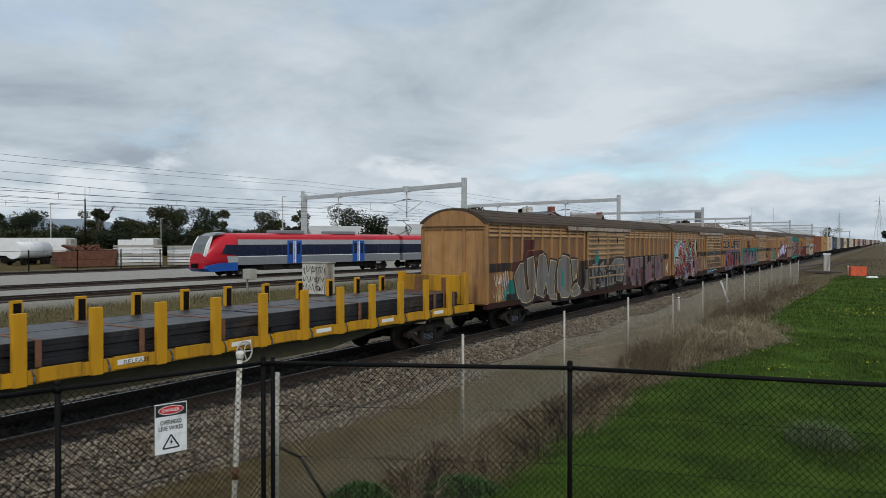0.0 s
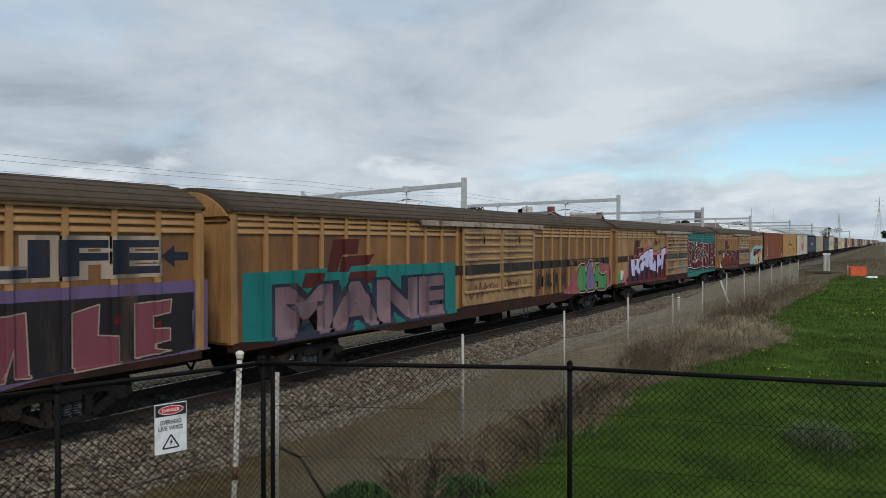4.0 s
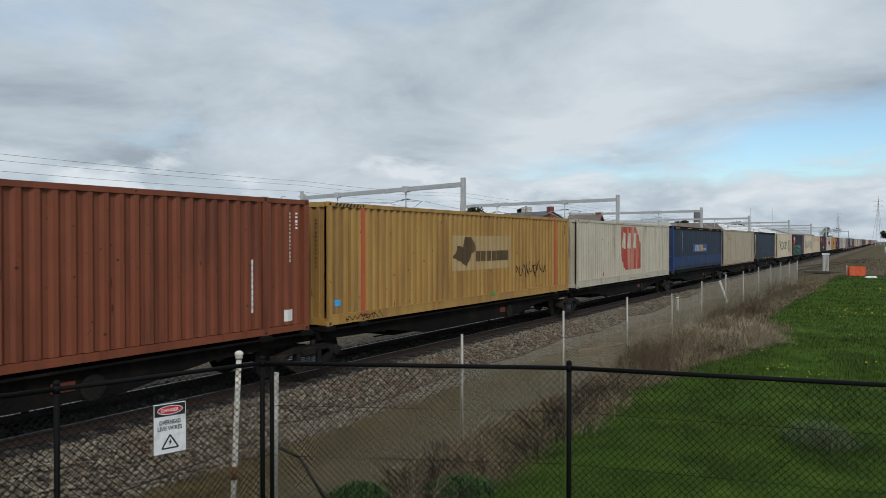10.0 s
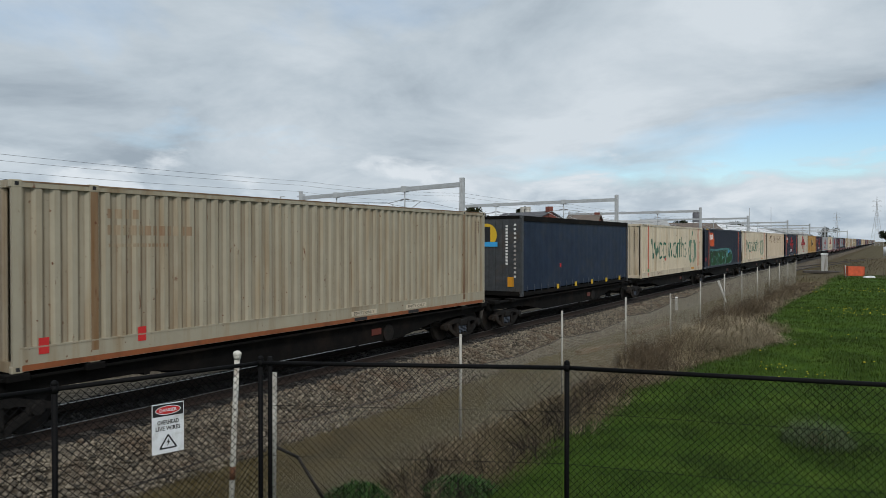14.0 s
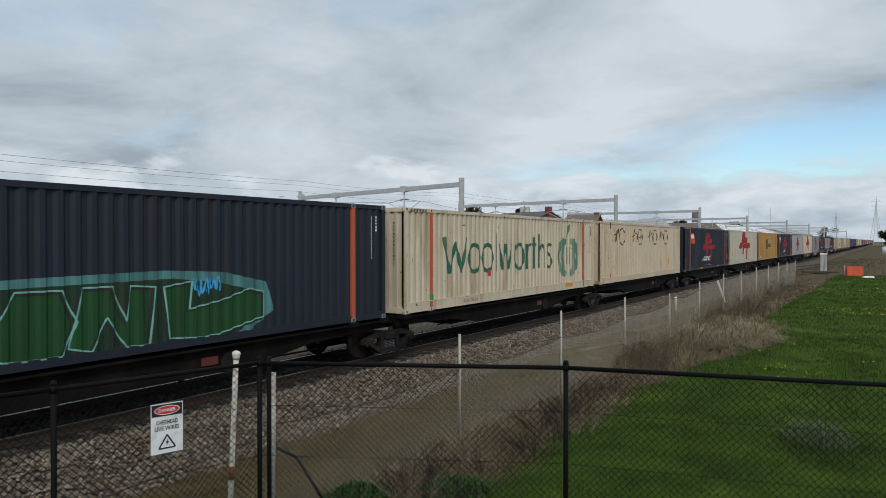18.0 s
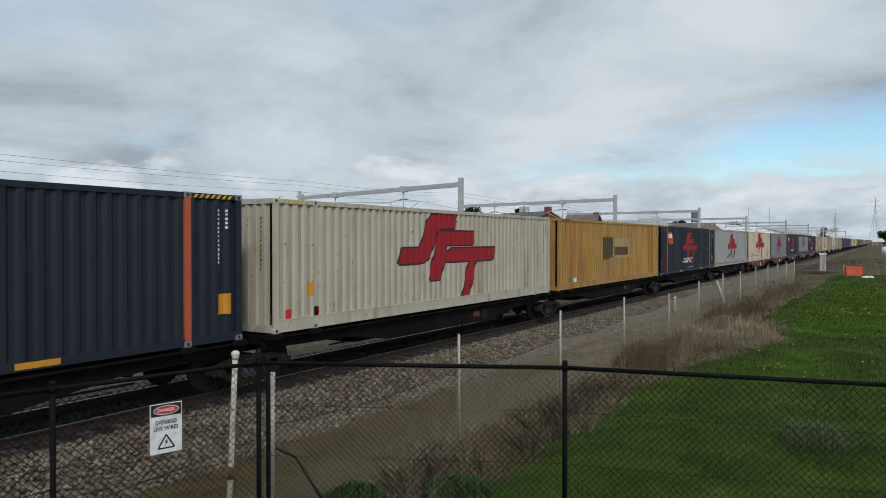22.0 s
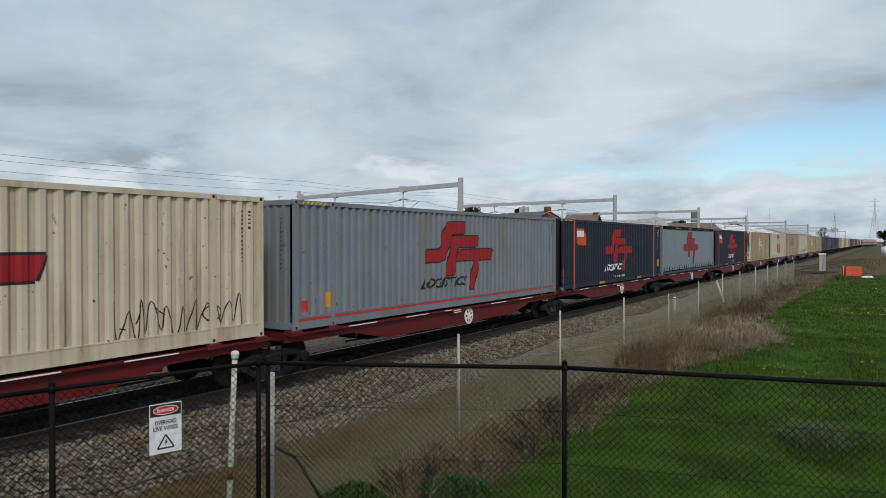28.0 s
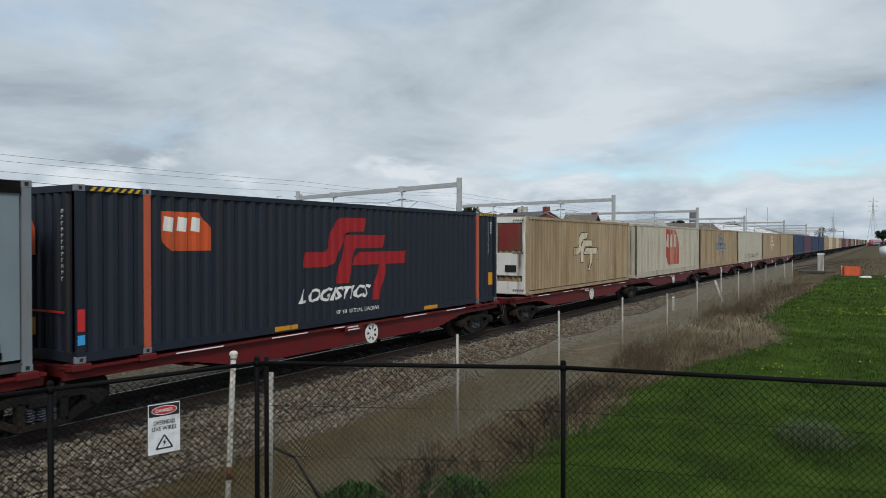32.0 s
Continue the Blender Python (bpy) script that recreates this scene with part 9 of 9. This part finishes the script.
        part("side_panel", prism(bmesh.new(), [(2.1, 1.2), (3.1, 1.2), (3.1, 1.72), (2.0, 1.75)], EW - 0.1, EW + 0.01), E_SILVER, cab)
        part("coupler", boxes((-0.2, -0.45, 0.75, 0.2, 0.15, 1.15)), M_BLACK, cab)
        for s in (-1, 1):
            part("headlight", boxes((s * 0.72 - 0.18, 0.1, 1.45, s * 0.72 + 0.18, 0.4, 1.65), bevel=0.04), E_WHITE, cab)
    else:
        part("pantograph", rods([((-0.7, 2.0, 3.8), (0, 3.4, 4.5), 0.03), ((0.7, 2.0, 3.8), (0, 3.4, 4.5), 0.03), ((0, 3.4, 4.5), (0, 1.8, 5.35), 0.03), ((-0.9, 1.8, 5.4), (0.9, 1.8, 5.4), 0.035)]), M_BLACK, c)
        part("gangway", boxes((-0.7, -0.3, 0.9, 0.7, 0.2, 3.3)), M_BLACK, c)
    return c


railcar(34.7, True)
railcar(34.7 + 25.0, False)
railcar(34.7 + 50.0, False)

# ---- lineside cabinets ----
cab = thing("relay_cabinet", pose(-31.6, 35.2, ground_z(-31.6, 35.2), 0, 0, 12), "pale grey relay cabinet covered in sprayed tags", "cabinet")
part("body", boxes((-0.95, -0.45, 0.15, 0.95, 0.45, 2.15), bevel=0.03), paint("cabinet_grey", (0.50, 0.50, 0.46), 0.3), cab)
part("roof", boxes((-1.0, -0.5, 2.15, 1.0, 0.5, 2.22)), M_GALV, cab)
part("plinth", boxes((-0.95, -0.45, -0.1, 0.95, 0.45, 0.15)), M_SLEEPER, cab)
for k in range(3):
    bm = scribble(-0.85, 0.3 + k * 0.6, 0.85, 0.75 + k * 0.6, 210 + k, 0.035, 14)
    for v in bm.verts:
        v.co = (v.co.y, -0.456, v.co.z)
    part("spray_tag", bm, S_BLACK, cab)
bx = thing("signal_box", pose(-34.3, 31.6, ground_z(-34.3, 31.6)), "small grey steel box on a post beside the track", "signal box")
part("post", rods([((0, 0, -0.1), (0, 0, 1.5), 0.06)]), M_GALV, bx)
part("case", boxes((-0.1, -0.3, 0.95, 0.55, 0.3, 1.6), bevel=0.02), M_GALV, bx)

# ---- the yard behind the tracks ----
M_YARDW = paint("yard_white", (0.70, 0.71, 0.72), 0.15)
M_RUSTY = mat("rusted_steel", (0.13, 0.05, 0.028), 0.85, 0, 0.35, 2.0, 0.3, 20)
yf = thing("yard_fence", Matrix(), "dark wire yard fence on steel posts", "fence")
for k in range(14):
    y = 24 + k * 5.2
    part("post", boxes((-75.05, y, -0.3, -74.95, y + 0.1, 2.1)), M_BLACK, yf)
part("top_wire", rods([((-75, 20, 2.0), (-75, 96, 2.0), 0.02), ((-75, 20, 1.0), (-75, 96, 1.0), 0.015)]), M_BLACK, yf)

tank = thing("tank_trailer", pose(-101, 53.5, -0.2, 0, 0, -58), "white cylindrical tank trailer parked in the yard", "tanker")
part("tank", cyl(bmesh.new(), (-3.8, 0, 2.0), (3.8, 0, 2.0), 1.15, n=24), M_YARDW, tank)
part("chassis", boxes((-3.8, -0.6, 0.6, 4.2, 0.6, 0.85)), M_BLACK, tank)
for x in (-2.8, -1.6, 3.0):
    for s in (-1, 1):
        part("wheel", cyl(bmesh.new(), (x, s * 0.8, 0.5), (x, s * 1.1, 0.5), 0.5, n=16), M_BLACK, tank)


def trailer(x, y, rot, ln, hgt, label, material):
    t = thing("box_trailer", pose(x, y, -0.2, 0, 0, rot), label, "trailer", "trailers in the yard")
    part("box_body", boxes((0, -1.25, 1.1, ln, 1.25, 1.1 + hgt), bevel=0.04), material, t)
    part("cooling_unit", boxes((ln, -0.9, 2.2, ln + 0.5, 0.9, 3.6), bevel=0.05), M_GALV, t)
    part("chassis", boxes((0.3, -0.5, 0.7, ln - 0.3, 0.5, 1.1)), M_BLACK, t)
    for q in (1.2, 2.4, ln - 1.6):
        for s in (-1, 1):
            part("wheel", cyl(bmesh.new(), (q, s * 0.9, 0.5), (q, s * 1.2, 0.5), 0.5, n=14), M_BLACK, t)
    return t


trailer(-112, 54, 32, 11.5, 2.6, "long white refrigerated box trailer in the yard", M_YARDW)
trailer(-117, 78, 35, 4.5, 2.4, "short white box trailer in the yard", M_YARDW)
trailer(-104, 72, 32, 3.4, 2.6, "white box truck body in the yard", M_YARDW)
trailer(-100, 92, 32, 9.0, 2.4, "white box trailer behind the panel stacks", M_YARDW)
for k, (x, y, l, h) in enumerate(((-84, 58.5, 5.5, 2.7), (-80, 63.5, 5.0, 2.6), (-82, 68.5, 5.0, 2.5), (-81.5, 74.0, 5.0, 2.4))):
    st = thing("panel_stack", pose(x, y, -0.2, 0, 0, 75), "stack of pale wall panels bundled in the yard", "panel stack", "panel stacks in the yard")
    for j in range(7):
        part("wall_panel", boxes((-l / 2, -1.2, 0.1 + j * h / 7, l / 2, 1.2, 0.02 + (j + 1) * h / 7)), M_YARDW if j % 3 else M_GALV, st)
for k, (x, y, l) in enumerate(((-85.5, 52.0, 6.5), (-83, 36, 5.0))):
    sk = thing("scrap_skip", pose(x, y, -0.2, 0, 0, 78), "rust-red scrap skip with jagged steel in the yard", "skip")
    part("bin", prism(bmesh.new(), [(-l / 2, 0.1), (l / 2, 0.1), (l / 2 + 0.4, 2.2), (-l / 2 - 0.2, 1.9)], -1.1, 1.1, "y"), M_RUSTY, sk)
    rr = random.Random(50 + k)
    part("scrap", rods([((rr.uniform(-l / 2, l / 2), rr.uniform(-1, 1), 1.7), (rr.uniform(-l / 2, l / 2), rr.uniform(-1, 1), 2.7), 0.12) for i in range(14)], 5), M_RUSTY, sk)
for (px_, py_, hgt) in ((-118, 66, 9.5), (-84, 85, 10.5), (-130, 96, 8.0)):
    pl = thing("light_pole", pose(px_, py_, -0.2), "slim steel light pole in the yard", "pole", "poles in the yard")
    part("shaft", cyl(bmesh.new(), (0, 0, 0), (0, 0, hgt), 0.11, 0.06, 8), M_GALV, pl)
    part("lamp_head", boxes((-0.1, -0.1, hgt - 0.1, 0.8, 0.1, hgt)), M_GALV, pl)
pl = thing("tall_mast", pose(-113.6, 69.3, -0.2), "tall dark communications mast in the yard", "mast")
part("shaft", cyl(bmesh.new(), (0, 0, 0), (0, 0, 10.3), 0.15, 0.11, 8), M_BLACK, pl)
part("whip", cyl(bmesh.new(), (0, 0, 10.3), (0, 0, 12.2), 0.04, 0.03, 6), M_BLACK, pl)
cr = thing("crane_jib", pose(-195, 120, -0.3), "distant lattice crane jib above the trees", "crane")
part("jib", rods([((0, 0, 0), (0, 0, 3.2), 0.5), ((0, 0, 3), (6, 4, 13.5), 0.10), ((0.7, 0, 3), (6.5, 4, 13.5), 0.10)] + [((6 * t, 4 * t, 3 + 10.5 * t), (0.7 + 5.8 * (t + 0.06), 4 * (t + 0.06), 3 + 10.5 * (t + 0.06)), 0.05) for t in (0.1, 0.25, 0.4, 0.55, 0.7, 0.85)], 5), M_RUSTY, cr)
part("boom_line", rods([((0, 0, 3), (-1.5, -1, 8), 0.08), ((-1.5, -1, 8), (6.2, 4, 13.5), 0.03)], 5), M_RUSTY, cr)

# ---- buildings ----
M_CREAMW = paint("cream_cladding", (0.52, 0.48, 0.38), 0.2)
M_ROOFG = mat("grey_metal_roof", (0.36, 0.36, 0.35), 0.6, 0.1, 0.1, 0.6, 0.1, 3)
M_ROOFD = mat("dark_slate_roof", (0.10, 0.10, 0.11), 0.7, 0, 0.2, 0.8, 0.1, 4)
M_ROOFB = mat("brown_tile_roof", (0.14, 0.11, 0.09), 0.8, 0, 0.2, 0.8, 0.1, 4)
M_BRICK = mat("red_brick_wall", (0.20, 0.062, 0.045), 0.9, 0, 0.25, 1.5, 0.2, 12)
M_SOLAR = mat("solar_panel", (0.02, 0.03, 0.06), 0.15, 0, 0.1, 2.0)
M_PANE = mat("dark_window_pane", (0.02, 0.025, 0.03), 0.1, 0, 0.1, 2.0)


def shed(x, y, rot, ln, wd, eave, ridge, wall_m, roof_m, label, gable_m=None, windows=0):
    """A long building: walls, two roof slopes with an overhang, gables and windows."""
    h = thing("shed", pose(x, y, -0.3, 0, 0, rot), label, "building")
    part("wall", boxes((0, -wd / 2, 0, ln, wd / 2, eave)), wall_m, h)
    for x0 in (0.0, ln - 0.3):
        part("gable", prism(bmesh.new(), [(-wd / 2, eave), (wd / 2, eave), (0, ridge)], x0, x0 + 0.3), gable_m or wall_m, h)
    for s in (-1, 1):
        bm = bmesh.new()
        v = [bm.verts.new(p) for p in ((-0.3, s * (wd / 2 + 0.4), eave - 0.15), (ln + 0.3, s * (wd / 2 + 0.4), eave - 0.15), (ln + 0.3, 0, ridge + 0.05), (-0.3, 0, ridge + 0.05))]
        f = bm.faces.new(v)
        r = bmesh.ops.extrude_face_region(bm, geom=[f])
        for e in r["geom"]:
            if isinstance(e, bmesh.types.BMVert):
                e.co.z += 0.15
        bmesh.ops.recalc_face_normals(bm, faces=bm.faces)
        part("roof_slope", bm, roof_m, h)
    for k in range(windows):
        wx = ln * (k + 0.5) / windows
        part("window", boxes((wx - 0.6, -wd / 2 - 0.03, eave * 0.35, wx + 0.6, -wd / 2 + 0.05, eave * 0.7)), M_PANE, h)
    return h


shed(-92, 100, 50, 26, 12, 4.0, 6.0, M_CREAMW, M_ROOFG, "cream metal shed with a pale grey roof", None, 5)
sl = shed(-78, 112, 40, 34, 14, 4.6, 6.4, M_CREAMW, M_ROOFG, "long cream shed with solar panels on its roof", None, 7)
for k in range(10):
    o = part("solar_panel", boxes((0, -5.4, 0, 2.6, -2.6, 0.06)), M_SOLAR, sl)
    o.matrix_basis = Matrix.Translation((4 + k * 2.8, 0, 4.95)) @ Matrix.Translation((0, 0, 0)) @ Euler((radians(14), 0, 0)).to_matrix().to_4x4()
bh = shed(-57, 112, -25, 12, 9, 6.0, 8.0, M_BRICK, M_ROOFD, "red brick hall with a dark roof and brick gables", M_BRICK, 4)
for k in range(5):
    o = part("solar_panel", boxes((0, -3.6, 0, 1.7, -1.4, 0.06)), M_SOLAR, bh)
    o.matrix_basis = Matrix.Translation((1.2 + k * 1.9, 0, 6.35)) @ Euler((radians(24), 0, 0)).to_matrix().to_4x4()
for k in (0, 1):
    part("chimney", cyl(bmesh.new(), (3.4 + k * 1.2, 1.5, 6.5), (3.4 + k * 1.2, 1.5, 9.2), 0.5, n=14), M_GALV, bh)
part("brick_stack", boxes((11.3, -0.4, 7.2, 12.2, 0.4, 8.9)), M_BRICK, bh)
bh2 = shed(-46, 115, 8, 5, 8, 5.6, 7.6, M_BRICK, M_ROOFB, "small red brick gable house beside the hall", M_BRICK, 2)
part("brick_stack", boxes((4.0, 0.8, 6.2, 4.8, 1.6, 8.2)), M_BRICK, bh2)
shed(-63, 150, 30, 24, 14, 5.0, 7.8, M_ROOFG, M_ROOFG, "large pale grey warehouse with a low roof")
shed(-60, 185, 38, 26, 12, 5.6, 8.0, M_CREAMW, M_ROOFB, "warehouse with a brown roof and brick gable", M_BRICK)
shed(-52, 222, 84, 75, 20, 6.0, 9.0, M_YARDW, M_YARDW, "long white warehouse beyond the tracks")
shed(-44, 330, 88, 80, 18, 6.5, 9.0, M_YARDW, M_ROOFG, "far white warehouse beside the line")
th = thing("round_silo", pose(-60, 275, 0), "stubby dark silo beside the warehouse", "silo")
part("drum", cyl(bmesh.new(), (0, 0, 0), (0, 0, 14), 1.6, n=16), M_ROOFD, th)

# ---- trees ----
M_LEAF = mat("dark_eucalypt_leaf", (0.030, 0.042, 0.018), 0.8, 0, 0.3, 0.4, island=0.55, spec=0.2)
M_LEAF2 = mat("olive_leaf", (0.052, 0.058, 0.022), 0.8, 0, 0.3, 0.4, island=0.55, spec=0.2)
M_BARK = mat("grey_brown_bark", (0.10, 0.08, 0.06), 0.95, 0, 0.3, 3.0, 0.4, 12)


def tree_meshes(seed, r, h, n):
    rng = np.random.default_rng(seed)
    bm = bmesh.new()
    cyl(bm, (0, 0, -0.2), (0.1, 0, h * 0.45), 0.28, 0.18, 8)
    lobes = []
    for k in range(12):
        a = rng.uniform(0, 6.28)
        q = r * rng.uniform(0.15, 0.72)
        e = Vector((q * math.cos(a), q * math.sin(a), h * rng.uniform(0.24, 0.86)))
        cyl(bm, (0.1, 0, h * rng.uniform(0.25, 0.45)), e, 0.12, 0.05, 6)
        lobes.append((e, r * rng.uniform(0.28, 0.46)))
    pts, hs, ws, ln = [], [], [], []
    for i in range(n):
        e, lr = lobes[i % len(lobes)]
        v = rng.normal(0, 1, 3)
        v /= np.linalg.norm(v)
        q = lr * rng.uniform(0.45, 1.05)
        pts.append((e.x + v[0] * q, e.y + v[1] * q, e.z + v[2] * q * 0.75))
        hs.append(rng.uniform(0.2, 0.45))
        ws.append(rng.uniform(0.10, 0.22))
        ln.append(rng.uniform(0.2, 1.4))
    me = bpy.data.meshes.new("trunk")
    bm.to_mesh(me)
    bm.free()
    me.materials.append(M_BARK)
    return me, pts, hs, ws, ln


TREES = {}


def tree(x, y, r, h, kind, label="dark leafy tree with an uneven crown"):
    key = (kind % 4, round(r), round(h))
    if key not in TREES:
        me, pts, hs, ws, ln = tree_meshes(300 + kind, r, h, 2600)
        TREES[key] = (me, blades_mesh("crown", pts, hs, ws, ln, M_LEAF2 if kind % 3 == 0 else M_LEAF, kind))
    t = thing("tree", pose(x, y, -0.2, 0, 0, kind * 47), label, "tree", "trees beyond the yard")
    part("trunk", TREES[key][0], None, t)
    part("crown", TREES[key][1], None, t)
    return t


rr = random.Random(77)
for k in range(48):
    # a belt of trees behind the yard, two rows deep
    f, row = (k % 26) / 25, k // 26
    x, y = -192 + 80 * f - 16 * row + rr.uniform(-4, 4), 80 + 52 * f + 24 * row + rr.uniform(-4, 4)
    tree(x, y, rr.choice((3.0, 4.5, 6.0)), rr.choice((5.5, 7.0, 9.0, 12.0)) + row, k)
for k in range(34):
    f = k / 33
    tree(-186 + 92 * f + rr.uniform(-3, 3), 74 + 54 * f + rr.uniform(-3, 3), 4.5, rr.choice((4.5, 5.5, 6.5)), k % 8, "low dark leafy tree at the back of the yard")
for (x, y, r, h, k) in ((-58.5, 105, 3.0, 10.2, 3), (-59.8, 163, 3.0, 9.3, 17), (-70, 90, 4, 7, 5), (-62, 140, 3, 10, 2), (-58, 122, 2.5, 10.5, 6), (-50, 210, 3, 10, 8), (-48, 280, 4, 11, 9), (-30, 480, 6, 12, 4), (0, 330, 4, 8, 11), (6, 350, 5, 9, 12), (12, 300, 4, 7, 13)):
    tree(x, y, r, h, k, "dark round-crowned tree above the roofs")

# far hills, the haze of distance mixed into their flat colour
rr = random.Random(5)
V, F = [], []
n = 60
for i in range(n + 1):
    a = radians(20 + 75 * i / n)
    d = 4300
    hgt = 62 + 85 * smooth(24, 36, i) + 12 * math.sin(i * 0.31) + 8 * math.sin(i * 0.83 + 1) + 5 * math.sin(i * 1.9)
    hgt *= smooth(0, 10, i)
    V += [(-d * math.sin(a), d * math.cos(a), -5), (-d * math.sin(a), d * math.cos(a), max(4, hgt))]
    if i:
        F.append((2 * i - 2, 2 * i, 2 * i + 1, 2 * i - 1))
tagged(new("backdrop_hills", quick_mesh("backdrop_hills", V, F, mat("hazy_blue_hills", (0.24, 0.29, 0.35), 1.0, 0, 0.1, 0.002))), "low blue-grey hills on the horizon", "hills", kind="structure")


# power pylons
def pylon(x, y, h):
    p = thing("power_pylon", pose(x, y, 0, 0, 0, 25), "tall grey lattice power pylon far along the line", "pylon", "pylons on the horizon")
    lst = []
    b = h * 0.09
    for sx in (-1, 1):
        for sy in (-1, 1):
            lst.append(((sx * b, sy * b, 0), (sx * 0.35, sy * 0.35, h * 0.72), 0.10))
            lst.append(((sx * 0.35, sy * 0.35, h * 0.72), (0, 0, h), 0.09))
    for k in range(8):
        t0, t1 = k / 8, (k + 1) / 8
        w0, w1 = b + (0.35 - b) * t0, b + (0.35 - b) * t1
        for s in (-1, 1):
            lst.append(((-w0, s * w0, h * 0.72 * t0), (w1, s * w1, h * 0.72 * t1), 0.045))
            lst.append(((w0, s * w0, h * 0.72 * t0), (-w1, s * w1, h * 0.72 * t1), 0.045))
    part("lattice", rods(lst, 4), M_STEELG, p)
    for k, z in enumerate((0.70, 0.80, 0.90)):
        part("cross_arm", rods([((-h * 0.10, 0, h * z), (h * 0.10, 0, h * z), 0.12), ((-h * 0.10, 0, h * z), (0, 0, h * (z + 0.04)), 0.08), ((h * 0.10, 0, h * z), (0, 0, h * (z + 0.04)), 0.08)], 4), M_STEELG, p)


pylon(-6, 560, 33)
pylon(-38, 720, 30)
pylon(-120, 760, 28)
for (x, y, h) in ((-35, 230, 13), (-38, 300, 16), (-22, 420, 14)):
    pl = thing("light_pole", pose(x, y, 0), "slim pole standing beside the far tracks", "pole", "poles along the line")
    part("shaft", cyl(bmesh.new(), (0, 0, 0), (0, 0, h), 0.14, 0.08, 6), M_STEELG, pl)

# ---- beside the line on the near side ----
wp = thing("concrete_pillar", pose(-5.5, 83.5, -0.15), "pale concrete service pillar on a slab", "pillar")
part("column", boxes((-0.28, -0.28, 0.1, 0.28, 0.28, 1.75), bevel=0.03), paint("pale_concrete", (0.50, 0.50, 0.48), 0.3), wp)
part("hood", boxes((-0.33, -0.33, 1.75, 0.33, 0.33, 1.92), bevel=0.02), M_YARDW, wp)
part("slab", boxes((-1.9, -1.2, -0.1, 1.5, 1.2, 0.1)), M_SLEEPER, wp)
ob = thing("orange_barrier", pose(-2.4, 71.5, ground_z(-2.4, 71.5), 0, 0, 20), "orange plastic mesh barrier round a small pit", "barrier")
M_OMESH = mat("orange_plastic", (0.62, 0.10, 0.035), 0.6, 0, 0.2, 4.0)
for (x0, y0, x1, y1) in ((-0.65, -0.4, 0.65, -0.4), (-0.65, 0.4, 0.65, 0.4), (-0.65, -0.4, -0.65, 0.4), (0.65, -0.4, 0.65, 0.4)):
    part("panel", boxes((min(x0, x1) - 0.02, min(y0, y1) - 0.02, 0.05, max(x0, x1) + 0.02, max(y0, y1) + 0.02, 0.85)), M_OMESH, ob)
part("stake", rods([((-0.9, -0.6, -0.1), (-0.9, -0.6, 1.0), 0.04)]), M_GALV, ob)
for k, (x, y) in enumerate(((-1.2, 69.4), (0.6, 70.6), (1.3, 71.4))):
    bg = thing("white_sack", pose(x, y, ground_z(x, y)), "crumpled white sack lying on the dirt", "sack", "sacks on the dirt")
    bm = bmesh.new()
    bmesh.ops.create_icosphere(bm, subdivisions=2, radius=0.4)
    for v in bm.verts:
        v.co = Vector((v.co.x * 1.3, v.co.y * 0.8, max(-0.05, v.co.z * 0.45))) * (1 + 0.25 * noise.noise(v.co * 4))
    part("body", bm, M_YARDW, bg)
wt = thing("white_tank", pose(0.6, 176, -0.1), "white plastic tank beside the far track", "tank")
part("drum", cyl(bmesh.new(), (0, 0, 0), (0, 0, 1.9), 1.3, n=20), M_YARDW, wt)
part("lid", cyl(bmesh.new(), (0, 0, 1.9), (0, 0, 2.15), 1.2, 0.4, n=20), M_YARDW, wt)
siding = thing("track_5", Matrix(), "rusty siding that curves away beside the freight line", "railway track", kind="structure")
for s in (-0.75, 0.75):
    bm = bmesh.new()
    pts = [(-9.2 + s, 78), (-8.2 + s, 95), (-6.0 + s, 115), (-2.5 + s, 140), (2.5 + s, 170)]
    for p, q in zip(pts, pts[1:]):
        cyl(bm, (*p, -0.04), (*q, -0.04), 0.06, n=5)
    part("rail", bm, M_RAIL, siding)


def motions():
    ts = [0.0, 1.0] + [2.0 * i for i in range(1, 16)] + [31.0, 32.0]
    for ob, u, z in movers:
        walk(ob, [(t, pose(TRAIN_X, u - run(t), z)) for t in ts])
    if emu:
        for ob, d in emu:
            walk(ob, [(t, emu_pose(d + 15.2 * t)) for t in ts])


motions()
